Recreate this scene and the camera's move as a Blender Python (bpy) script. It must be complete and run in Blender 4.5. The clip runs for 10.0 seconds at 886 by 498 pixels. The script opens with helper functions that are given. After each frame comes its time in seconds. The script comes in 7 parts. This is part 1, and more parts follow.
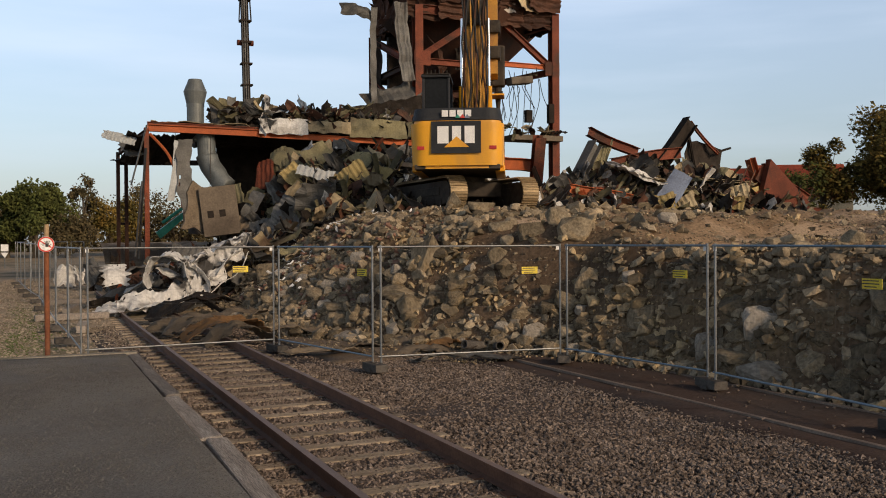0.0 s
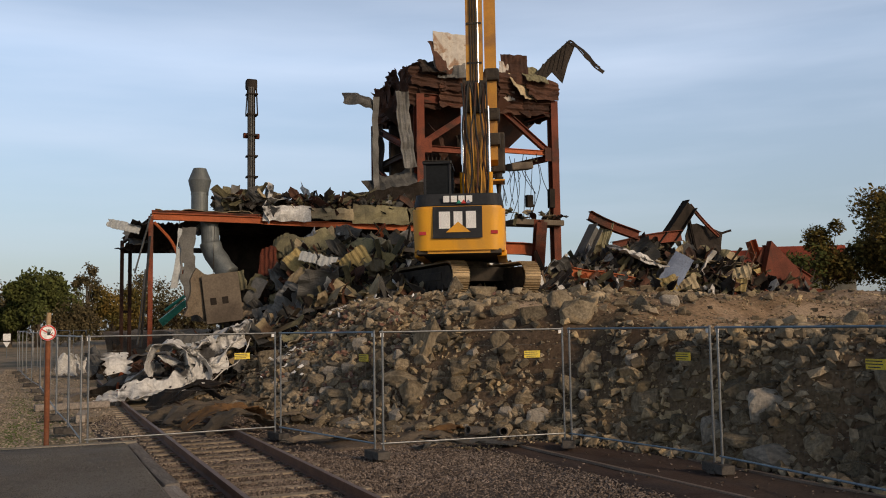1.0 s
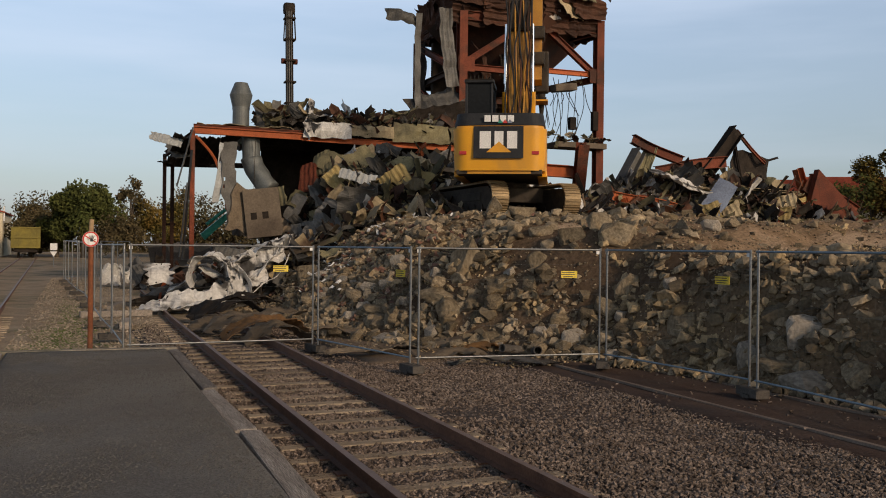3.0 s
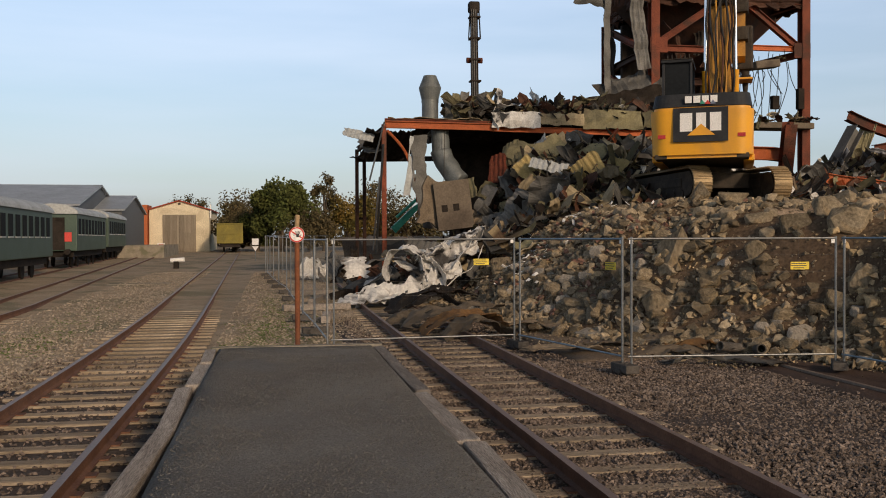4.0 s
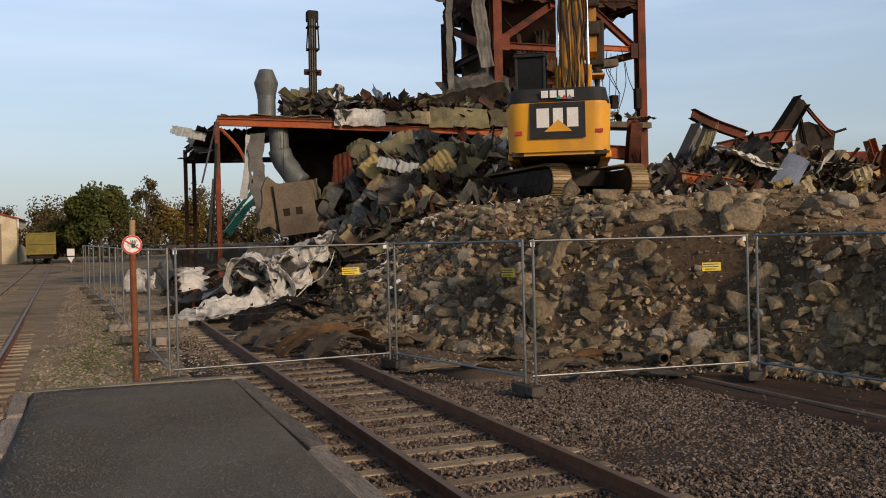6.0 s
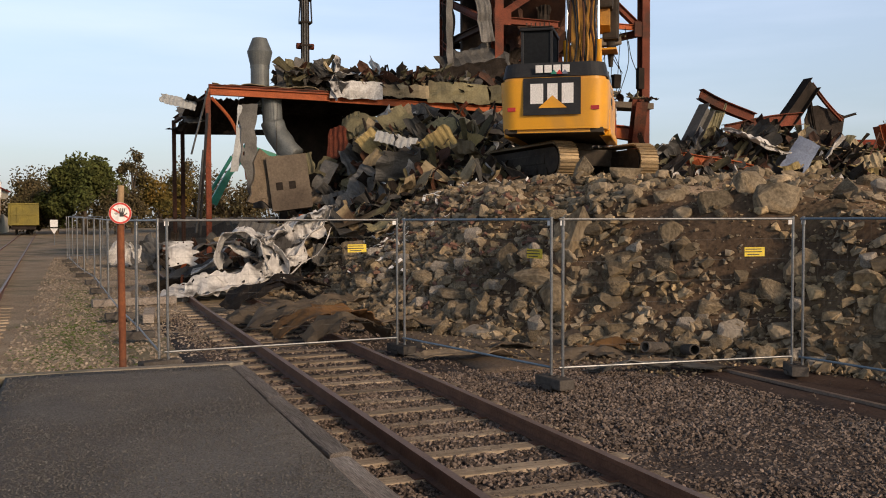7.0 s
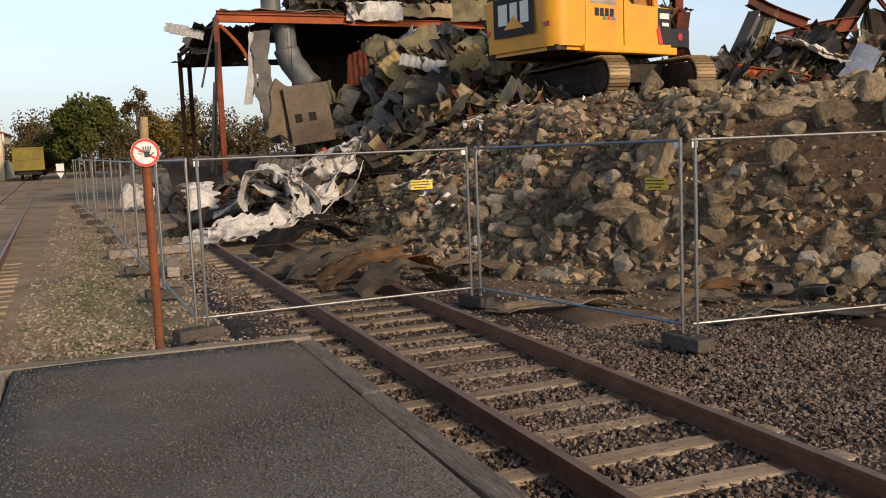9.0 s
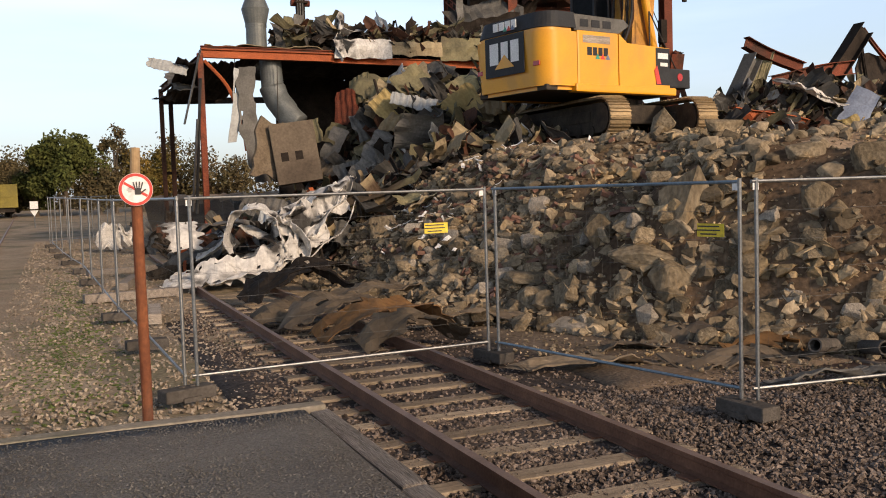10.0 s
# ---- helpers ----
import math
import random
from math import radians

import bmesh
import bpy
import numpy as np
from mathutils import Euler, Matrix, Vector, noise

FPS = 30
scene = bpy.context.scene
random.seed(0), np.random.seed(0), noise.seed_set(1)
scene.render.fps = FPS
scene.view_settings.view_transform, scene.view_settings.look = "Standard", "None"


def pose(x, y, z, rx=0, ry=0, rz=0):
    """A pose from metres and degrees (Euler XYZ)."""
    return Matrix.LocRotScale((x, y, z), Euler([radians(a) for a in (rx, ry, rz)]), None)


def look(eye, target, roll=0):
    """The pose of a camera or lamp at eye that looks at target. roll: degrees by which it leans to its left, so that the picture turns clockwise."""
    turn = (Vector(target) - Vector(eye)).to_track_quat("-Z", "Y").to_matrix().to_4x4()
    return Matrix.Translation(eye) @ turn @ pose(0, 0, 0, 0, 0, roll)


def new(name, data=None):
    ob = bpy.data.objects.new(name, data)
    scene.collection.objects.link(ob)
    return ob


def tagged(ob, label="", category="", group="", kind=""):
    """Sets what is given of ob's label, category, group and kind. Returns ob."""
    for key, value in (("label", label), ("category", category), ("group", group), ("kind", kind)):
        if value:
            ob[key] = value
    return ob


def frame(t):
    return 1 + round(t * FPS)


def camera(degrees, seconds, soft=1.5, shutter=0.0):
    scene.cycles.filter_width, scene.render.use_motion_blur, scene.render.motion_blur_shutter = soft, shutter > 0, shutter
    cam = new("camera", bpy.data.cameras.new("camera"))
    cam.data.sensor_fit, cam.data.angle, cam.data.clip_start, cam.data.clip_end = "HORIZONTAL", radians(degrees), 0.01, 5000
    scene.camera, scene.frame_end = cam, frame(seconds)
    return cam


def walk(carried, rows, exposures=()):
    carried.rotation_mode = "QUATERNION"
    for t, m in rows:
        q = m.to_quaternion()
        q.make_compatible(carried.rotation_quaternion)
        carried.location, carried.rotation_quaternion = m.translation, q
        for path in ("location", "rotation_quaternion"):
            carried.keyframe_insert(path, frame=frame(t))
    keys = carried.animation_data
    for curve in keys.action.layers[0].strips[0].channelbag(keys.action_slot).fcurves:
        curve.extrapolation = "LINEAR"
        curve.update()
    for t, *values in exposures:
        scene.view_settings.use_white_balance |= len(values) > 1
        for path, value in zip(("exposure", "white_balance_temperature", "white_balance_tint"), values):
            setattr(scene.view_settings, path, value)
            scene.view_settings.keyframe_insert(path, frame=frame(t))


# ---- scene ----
cam = camera(51.15, 10.0, soft=1.0)
PATH = [
    (0, -0.157, 3.658, 2.040, -24.000, -0.488, 0.375),
    (0.5, -0.121, 3.659, 2.012, -23.757, -0.298, 0.678),
    (1, -0.149, 3.611, 2.031, -23.788, 4.770, 0.940),
    (1.5, -0.152, 3.629, 2.044, -23.921, 6.489, 0.789),
    (2, -0.148, 3.632, 2.023, -23.929, 4.891, 0.886),
    (2.5, -0.131, 3.648, 2.018, -23.952, 3.277, 0.756),
    (3, -0.104, 3.678, 1.946, -21.425, -0.027, -0.644),
    (3.2, -0.095, 3.816, 1.928, -17.450, -1.017, -1.412),
    (4.3, -0.318, 4.862, 1.975, -9.772, -0.367, 0.479),
    (4.5, -0.354, 5.068, 1.934, -13.498, 0.305, 0.695),
    (5, -0.411, 5.608, 1.926, -19.617, 1.445, 2.354),
    (5.5, -0.357, 6.247, 1.919, -20.645, 0.529, 1.724),
    (5.7, -0.389, 6.521, 1.999, -20.615, 0.059, 1.610),
    (6.8, -0.391, 7.880, 1.987, -21.464, -1.628, 0.460),
    (7, -0.381, 8.146, 1.952, -21.542, -1.823, 0.162),
    (7.5, -0.372, 8.787, 1.936, -21.332, -4.047, 1.413),
    (8, -0.430, 9.382, 1.959, -19.543, -4.299, 2.078),
    (8.5, -0.423, 9.987, 1.966, -21.313, -6.046, 2.761),
    (9, -0.441, 10.558, 1.963, -21.185, -6.185, 2.327),
    (9.5, -0.481, 11.138, 1.962, -23.081, -6.494, 1.698),
    (10, -0.471, 11.756, 1.963, -22.600, -3.686, 1.773),
]
EXPOSURES = [(t, ev, kelvin, 10 if t < 6 else 13) for t, ev, kelvin in [(0.0, -0.1, 6500), (0.6, -0.1, 6500), (1.0, -0.33, 6400), (1.5, -0.52, 6300), (2.0, -0.56, 6250), (2.5, -0.5, 6300), (3.0, -0.35, 6450), (3.2, -0.3, 6450), (4.5, -0.18, 6500), (5.0, -0.29, 6500), (5.5, -0.29, 6450), (7.0, 0.02, 6500), (8.0, 0.2, 6500), (9.0, 0.25, 6500), (9.5, 0.28, 6500), (10.0, 0.36, 6500)]]
walk(cam, [(t, pose(x, y, z, 90 + pitch, roll, yaw)) for t, x, y, z, yaw, pitch, roll in PATH], EXPOSURES)

# ---- light ----
SUN_EL, SUN_AZ = 21.0, 160.0  # degrees; azimuth clockwise from +y
world = bpy.data.worlds.new("sky")
scene.world = world
world.use_nodes = True
wn, wl = world.node_tree.nodes, world.node_tree.links
sky = wn.new("ShaderNodeTexSky")
sky.sky_type, sky.sun_disc = "NISHITA", False
sky.sun_elevation, sky.sun_rotation = radians(SUN_EL), radians(SUN_AZ)
sky.air_density, sky.dust_density, sky.ozone_density = 1.0, 1.6, 1.5
wco = wn.new("ShaderNodeTexCoord")
wmap = wn.new("ShaderNodeMapping")
wmap.inputs["Scale"].default_value = (1.2, 1.2, 9.0)
wl.new(wco.outputs["Generated"], wmap.inputs["Vector"])
wnoise = wn.new("ShaderNodeTexNoise")
wnoise.inputs["Scale"].default_value, wnoise.inputs["Detail"].default_value = 1.6, 5.0
wl.new(wmap.outputs["Vector"], wnoise.inputs["Vector"])
wramp = wn.new("ShaderNodeValToRGB")
wramp.color_ramp.elements[0].position, wramp.color_ramp.elements[1].position = 0.35, 0.8
wramp.color_ramp.elements[0].color, wramp.color_ramp.elements[1].color = (0.25, 0.25, 0.25, 1), (0.6, 0.6, 0.6, 1)
wl.new(wnoise.outputs["Fac"], wramp.inputs["Fac"])
wmix = wn.new("ShaderNodeMix")
wmix.data_type = "RGBA"
wmix.inputs["B"].default_value = (6.4, 7.0, 8.2, 1)
wsep = wn.new("ShaderNodeSeparateXYZ")
wl.new(wco.outputs["Generated"], wsep.inputs["Vector"])
wfade = wn.new("ShaderNodeMapRange")
wfade.inputs["From Min"].default_value, wfade.inputs["From Max"].default_value = 0.30, 0.70
wfade.inputs["To Min"].default_value, wfade.inputs["To Max"].default_value = 1.0, 0.0
wl.new(wsep.outputs["Z"], wfade.inputs["Value"])
wmul = wn.new("ShaderNodeMath")
wmul.operation = "MULTIPLY"
wl.new(wramp.outputs["Color"], wmul.inputs[0])
wl.new(wfade.outputs["Result"], wmul.inputs[1])
wl.new(wmul.outputs["Value"], wmix.inputs["Factor"])
wl.new(sky.outputs["Color"], wmix.inputs["A"])
# a dusk sky: a little dull low over the horizon, brightest above it, deep overhead
wdull = wn.new("ShaderNodeValToRGB")
wdull.color_ramp.elements[0].position, wdull.color_ramp.elements[1].position = 0.02, 1.0
for pos in (0.28, 0.55):
    wdull.color_ramp.elements.new(pos)
for stop, v in zip(wdull.color_ramp.elements, (0.75, 1.2, 0.42, 0.20)):
    stop.color = (v, v, v, 1)
wl.new(wsep.outputs["Z"], wdull.inputs["Fac"])
wdim = wn.new("ShaderNodeMix")
wdim.data_type, wdim.blend_type = "RGBA", "MULTIPLY"
wdim.inputs["Factor"].default_value = 1.0
wl.new(wmix.outputs["Result"], wdim.inputs["A"])
wl.new(wdull.outputs["Color"], wdim.inputs["B"])
wl.new(wdim.outputs["Result"], wn["Background"].inputs["Color"])
wn["Background"].inputs["Strength"].default_value = 0.15
sun_data = bpy.data.lights.new("sun", "SUN")
sun_data.energy, sun_data.angle, sun_data.color = 2.6, radians(6.0), (1.0, 0.76, 0.53)
sun = new("sun", sun_data)
sd = Vector((math.sin(radians(SUN_AZ)) * math.cos(radians(SUN_EL)), math.cos(radians(SUN_AZ)) * math.cos(radians(SUN_EL)), math.sin(radians(SUN_EL))))
sun.matrix_world = look(sd * 100, (0, 0, 0))

# ---- materials ----
def material(name, base, second, scale=4.0, rough=0.8, metal=0.0, bump=0.3, detail=8.0, third=None, fine=None, island=0.0, stretch=(1, 1, 1), rnd=0.0, grit=(0.72, 1.25)):
    """Two-scale procedural surface: broad patches of two colours, a third by stains, fine grain and relief."""
    m = bpy.data.materials.new(name)
    m.use_nodes = True
    n, l = m.node_tree.nodes, m.node_tree.links
    b = n["Principled BSDF"]
    tc = n.new("ShaderNodeTexCoord")
    mp = n.new("ShaderNodeMapping")
    mp.inputs["Scale"].default_value = stretch
    l.new(tc.outputs["Object"], mp.inputs["Vector"])
    def noise_tex(sc, det=detail, dist=0.0):
        t = n.new("ShaderNodeTexNoise")
        t.inputs["Scale"].default_value, t.inputs["Detail"].default_value = sc, det
        t.inputs["Distortion"].default_value = dist
        l.new(mp.outputs["Vector"], t.inputs["Vector"])
        return t
    a, g = noise_tex(scale, detail, 0.6), noise_tex(fine or scale * 9, 4.0)
    def ramp(src, lo, hi):
        r = n.new("ShaderNodeMapRange")
        r.inputs["From Min"].default_value, r.inputs["From Max"].default_value = lo, hi
        l.new(src, r.inputs["Value"])
        return r.outputs["Result"]
    def mix(fac, ca, cb, kind="MIX"):
        x = n.new("ShaderNodeMix")
        x.data_type, x.blend_type = "RGBA", kind
        for sock, v in (("Factor", fac), ("A", ca), ("B", cb)):
            if isinstance(v, (tuple, list)):
                x.inputs[sock].default_value = (*v, 1)
            elif isinstance(v, (int, float)):
                x.inputs[sock].default_value = v
            else:
                l.new(v, x.inputs[sock])
        return x.outputs["Result"]
    col = mix(ramp(a.outputs["Fac"], 0.35, 0.65), base, second)
    if third:
        s3 = noise_tex(scale * 0.37, 6.0, 1.0)
        col = mix(ramp(s3.outputs["Fac"], 0.52, 0.62), col, third)
    gr = ramp(g.outputs["Fac"], 0.2, 0.8)
    grain = n.new("ShaderNodeMapRange")
    grain.inputs["To Min"].default_value, grain.inputs["To Max"].default_value = grit
    l.new(gr, grain.inputs["Value"])
    col = mix(1.0, col, grain.outputs["Result"], "MULTIPLY")
    if island or rnd:
        if island:
            src = n.new("ShaderNodeNewGeometry").outputs["Random Per Island"]
        else:
            src = n.new("ShaderNodeObjectInfo").outputs["Random"]
        iv = n.new("ShaderNodeMapRange")
        amt = island or rnd
        iv.inputs["To Min"].default_value, iv.inputs["To Max"].default_value = 1 - amt, 1 + amt
        l.new(src, iv.inputs["Value"])
        col = mix(1.0, col, iv.outputs["Result"], "MULTIPLY")
    l.new(col, b.inputs["Base Color"])
    b.inputs["Metallic"].default_value = metal
    b.inputs["Specular IOR Level"].default_value = 0.12 if rough >= 0.85 else 0.25 if rough >= 0.6 else 0.5
    rr = n.new("ShaderNodeMapRange")
    rr.inputs["To Min"].default_value, rr.inputs["To Max"].default_value = max(0.05, rough - 0.12), min(1.0, rough + 0.12)
    l.new(a.outputs["Fac"], rr.inputs["Value"])
    l.new(rr.outputs["Result"], b.inputs["Roughness"])
    if bump:
        bp = n.new("ShaderNodeBump")
        bp.inputs["Strength"].default_value, bp.inputs["Distance"].default_value = bump, 0.02
        l.new(g.outputs["Fac"], bp.inputs["Height"])
        l.new(bp.outputs["Normal"], b.inputs["Normal"])
    return m


M_SOIL = material("soil", (0.085, 0.056, 0.035), (0.147, 0.099, 0.062), 0.5, 0.95, bump=1.0, third=(0.163, 0.112, 0.065), fine=14, grit=(0.45, 1.5))
M_GROUND = material("gravel_ground", (0.289, 0.219, 0.145), (0.371, 0.297, 0.209), 0.9, 0.95, bump=0.9, third=(0.204, 0.175, 0.110), fine=24, grit=(0.5, 1.5))
M_BALLAST_BED = material("ballast_bed", (0.069, 0.053, 0.044), (0.104, 0.084, 0.071), 3.0, 0.95, bump=1.0, fine=26, grit=(0.4, 1.5))
M_STONE = material("ballast_stone", (0.138, 0.105, 0.083), (0.204, 0.161, 0.131), 3.0, 0.9, bump=0.3, fine=60, island=0.6)
M_ASPHALT = material("asphalt", (0.123, 0.113, 0.103), (0.179, 0.169, 0.154), 0.55, 0.92, bump=1.0, third=(0.098, 0.093, 0.085), fine=60, grit=(0.5, 1.5))
M_GRASS = material("short_grass", (0.077, 0.109, 0.032), (0.131, 0.149, 0.053), 3.0, 0.95, bump=0.6, fine=60, island=0.3)
M_KERB = material("kerb_concrete", (0.30, 0.26, 0.20), (0.22, 0.19, 0.15), 2.0, 0.9, bump=0.5, third=(0.16, 0.15, 0.10), fine=30)
M_PLANK = material("weathered_plank", (0.291, 0.245, 0.200), (0.436, 0.374, 0.315), 2.0, 0.9, bump=0.9, fine=18, stretch=(8, 0.6, 8), rnd=0.35, grit=(0.4, 1.4))
M_SLEEPER = material("sleeper_wood", (0.280, 0.218, 0.149), (0.392, 0.310, 0.221), 2.0, 0.9, bump=0.6, fine=20, stretch=(0.7, 8, 8), rnd=0.3, grit=(0.5, 1.4))
M_RAIL = material("rail_rust", (0.145, 0.072, 0.045), (0.225, 0.116, 0.070), 3.0, 0.7, 0.3, bump=0.25, fine=40)
M_DIRT = material("brown_trodden_dirt", (0.135, 0.10, 0.07), (0.20, 0.15, 0.107), 0.9, 0.95, bump=1.0, third=(0.105, 0.075, 0.052), fine=22, grit=(0.5, 1.45))
M_RAILWORN = material("worn_dusty_rail", (0.20, 0.15, 0.115), (0.28, 0.215, 0.165), 3.0, 0.6, 0.2, bump=0.2, fine=30)
M_RAILTOP = material("rail_head", (0.19, 0.125, 0.09), (0.26, 0.18, 0.14), 3.0, 0.5, 0.35, bump=0.1, fine=40)
M_ROCK = material("broken_stone", (0.146, 0.113, 0.072), (0.246, 0.197, 0.131), 1.6, 0.92, bump=1.0, third=(0.302, 0.216, 0.118), fine=14, rnd=0.35, grit=(0.4, 1.5))
M_ROCKS = material("rubble_stone", (0.175, 0.136, 0.088), (0.299, 0.239, 0.161), 1.6, 0.92, bump=0.6, third=(0.350, 0.259, 0.146), fine=18, island=0.55, grit=(0.5, 1.4))
M_PALE = material("pale_concrete", (0.34, 0.30, 0.245), (0.25, 0.215, 0.17), 2.0, 0.9, bump=0.8, third=(0.30, 0.21, 0.12), fine=14, rnd=0.2, grit=(0.5, 1.4))
M_GALV = material("galvanised_steel", (0.27, 0.275, 0.27), (0.21, 0.215, 0.215), 6.0, 0.45, 0.8, bump=0.05, fine=40)
M_WIRE = material("dull_zinc_wire", (0.09, 0.09, 0.085), (0.13, 0.13, 0.125), 6.0, 0.6, bump=0.0)
# far lighter than M_SOIL: sunlight on the bank's top is mixed into this colour
M_PLATEAU = material("sunlit_sandy_soil", (0.20, 0.132, 0.078), (0.30, 0.205, 0.125), 0.8, 0.95, bump=1.0, third=(0.36, 0.265, 0.18), fine=16, grit=(0.5, 1.45))
M_BLUEBAR = material("blue_grey_tube", (0.16, 0.22, 0.27), (0.22, 0.28, 0.32), 6.0, 0.5, 0.5, bump=0.05, fine=40)
M_FOOT = material("fence_foot_concrete", (0.075, 0.066, 0.057), (0.112, 0.099, 0.086), 4.0, 0.92, bump=0.5, fine=30, rnd=0.3)
M_YELLOWPLATE = material("yellow_plate", (0.75, 0.56, 0.03), (0.68, 0.50, 0.03), 4.0, 0.5, bump=0.0)
M_RUSTPOLE = material("rusty_pole", (0.24, 0.085, 0.035), (0.17, 0.06, 0.03), 4.0, 0.75, 0.2, bump=0.3, fine=30, third=(0.12, 0.06, 0.04))
M_WOODPALE = material("bare_wood", (0.42, 0.29, 0.16), (0.33, 0.22, 0.12), 3.0, 0.85, bump=0.3, fine=20)
M_WHITE = material("white_enamel", (0.80, 0.78, 0.74), (0.74, 0.72, 0.68), 3.0, 0.5, bump=0.0)
M_RED = material("sign_red", (0.62, 0.05, 0.035), (0.55, 0.045, 0.03), 3.0, 0.5, bump=0.0)
M_BLACK = material("sign_black", (0.02, 0.02, 0.02), (0.03, 0.03, 0.03), 3.0, 0.5, bump=0.0)
M_CATY = material("machine_yellow", (0.78, 0.36, 0.012), (0.70, 0.32, 0.012), 0.9, 0.38, bump=0.02, third=(0.60, 0.29, 0.03), fine=25, grit=(0.94, 1.05))
M_DARKPANEL = material("dark_grey_paint", (0.018, 0.019, 0.021), (0.03, 0.031, 0.033), 2.0, 0.6, bump=0.05)
M_TRACK = material("dusty_track_steel", (0.032, 0.027, 0.022), (0.07, 0.056, 0.042), 3.0, 0.8, 0.2, bump=0.4, fine=25)
M_SHOE = material("worn_track_shoe", (0.30, 0.22, 0.12), (0.22, 0.165, 0.10), 3.0, 0.6, 0.5, bump=0.3, fine=25, rnd=0.15)
M_CHROME = material("polished_rod", (0.75, 0.75, 0.74), (0.65, 0.65, 0.64), 3.0, 0.15, 1.0, bump=0.0)
M_HOSE = material("black_hose", (0.02, 0.02, 0.02), (0.035, 0.032, 0.03), 4.0, 0.6, bump=0.1)
M_RUSTBEAM = material("red_oxide_steel", (0.19, 0.048, 0.022), (0.12, 0.034, 0.018), 1.2, 0.75, 0.0, bump=0.3, third=(0.075, 0.032, 0.02), fine=20, rnd=0.3, grit=(0.5, 1.35))
M_ORANGEBEAM = material("orange_oxide_steel", (0.40, 0.10, 0.03), (0.30, 0.08, 0.03), 1.5, 0.7, 0.1, bump=0.2, fine=20, rnd=0.2)
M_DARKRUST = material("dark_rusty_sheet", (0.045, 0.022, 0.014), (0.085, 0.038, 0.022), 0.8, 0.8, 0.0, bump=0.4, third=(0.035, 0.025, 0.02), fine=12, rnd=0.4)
M_OLIVE = material("olive_cladding", (0.215, 0.187, 0.10), (0.125, 0.112, 0.068), 0.8, 0.75, 0.0, bump=0.2, third=(0.08, 0.06, 0.04), fine=12, rnd=0.5)
M_TAN = material("tan_cladding", (0.42, 0.335, 0.20), (0.26, 0.20, 0.12), 0.8, 0.75, 0.0, bump=0.2, third=(0.13, 0.088, 0.058), fine=12, rnd=0.45)
M_GREYSHEET = material("grey_cladding", (0.15, 0.143, 0.13), (0.085, 0.082, 0.075), 0.9, 0.65, 0.1, bump=0.2, third=(0.07, 0.06, 0.05), fine=14, rnd=0.45)
M_BLUEGREY = material("blue_grey_panel", (0.21, 0.25, 0.33), (0.17, 0.20, 0.27), 1.0, 0.6, 0.1, bump=0.2, fine=14)
# near-black for dark scrap; also paints shade in the heaps, hall and tower
M_CHARSHADE = material("charred_scrap_and_shade", (0.020, 0.016, 0.013), (0.042, 0.033, 0.026), 1.5, 0.88, 0.0, bump=0.5, fine=14, rnd=0.3)
M_INSUL = material("white_foil_insulation", (0.66, 0.64, 0.60), (0.46, 0.44, 0.41), 2.6, 0.6, bump=0.9, third=(0.035, 0.032, 0.03), fine=12)
M_PANELW = material("rust_streaked_white_panel", (0.55, 0.50, 0.43), (0.45, 0.39, 0.32), 1.2, 0.7, bump=0.2, third=(0.30, 0.19, 0.12), fine=10, stretch=(3, 3, 0.6))
M_YELLOWSHEET = material("yellowed_cladding", (0.40, 0.30, 0.12), (0.28, 0.21, 0.09), 0.9, 0.7, 0.0, bump=0.2, third=(0.15, 0.10, 0.05), fine=12, rnd=0.3)
M_FELT = material("brown_roofing_felt", (0.128, 0.098, 0.068), (0.185, 0.145, 0.101), 1.5, 0.9, bump=0.6, third=(0.087, 0.068, 0.049), fine=14, rnd=0.35)
M_FELTORANGE = material("rust_orange_felt", (0.23, 0.12, 0.045), (0.14, 0.08, 0.04), 1.5, 0.9, bump=0.6, fine=14, third=(0.10, 0.07, 0.045))
M_DUCT = material("zinc_duct", (0.150, 0.159, 0.150), (0.108, 0.117, 0.114), 2.0, 0.55, 0.25, bump=0.1, fine=20)
M_TRUNK = material("bark", (0.09, 0.07, 0.05), (0.13, 0.105, 0.08), 4.0, 0.95, bump=0.6)
M_LEAFG = material("green_leaves", (0.055, 0.066, 0.018), (0.085, 0.09, 0.026), 0.5, 0.9, bump=0.0, island=0.6)
M_LEAFO = material("autumn_leaves", (0.15, 0.095, 0.022), (0.09, 0.08, 0.024), 0.5, 0.9, bump=0.0, island=0.6)
M_LEAFB = material("brown_leaves", (0.105, 0.078, 0.039), (0.067, 0.058, 0.027), 0.5, 0.9, bump=0.0, island=0.6)
M_CREAM = material("cream_render", (0.70, 0.60, 0.42), (0.62, 0.53, 0.37), 0.8, 0.9, bump=0.2, third=(0.54, 0.45, 0.31), fine=8)
M_DOORWOOD = material("grey_barn_wood", (0.21, 0.175, 0.13), (0.27, 0.225, 0.17), 1.5, 0.9, bump=0.3, fine=10, stretch=(6, 6, 0.5), rnd=0.2)
M_ROOFTILE = material("red_roof_tile", (0.34, 0.075, 0.04), (0.26, 0.06, 0.035), 1.0, 0.85, bump=0.5, fine=8)
M_SHEDGREY = material("grey_sheet_wall", (0.10, 0.105, 0.11), (0.13, 0.135, 0.14), 0.6, 0.6, 0.2, bump=0.15, fine=8, stretch=(4, 4, 0.5))
M_SHEDROOF = material("light_sheet_roof", (0.36, 0.38, 0.40), (0.30, 0.32, 0.34), 0.6, 0.5, 0.2, bump=0.1, fine=8)
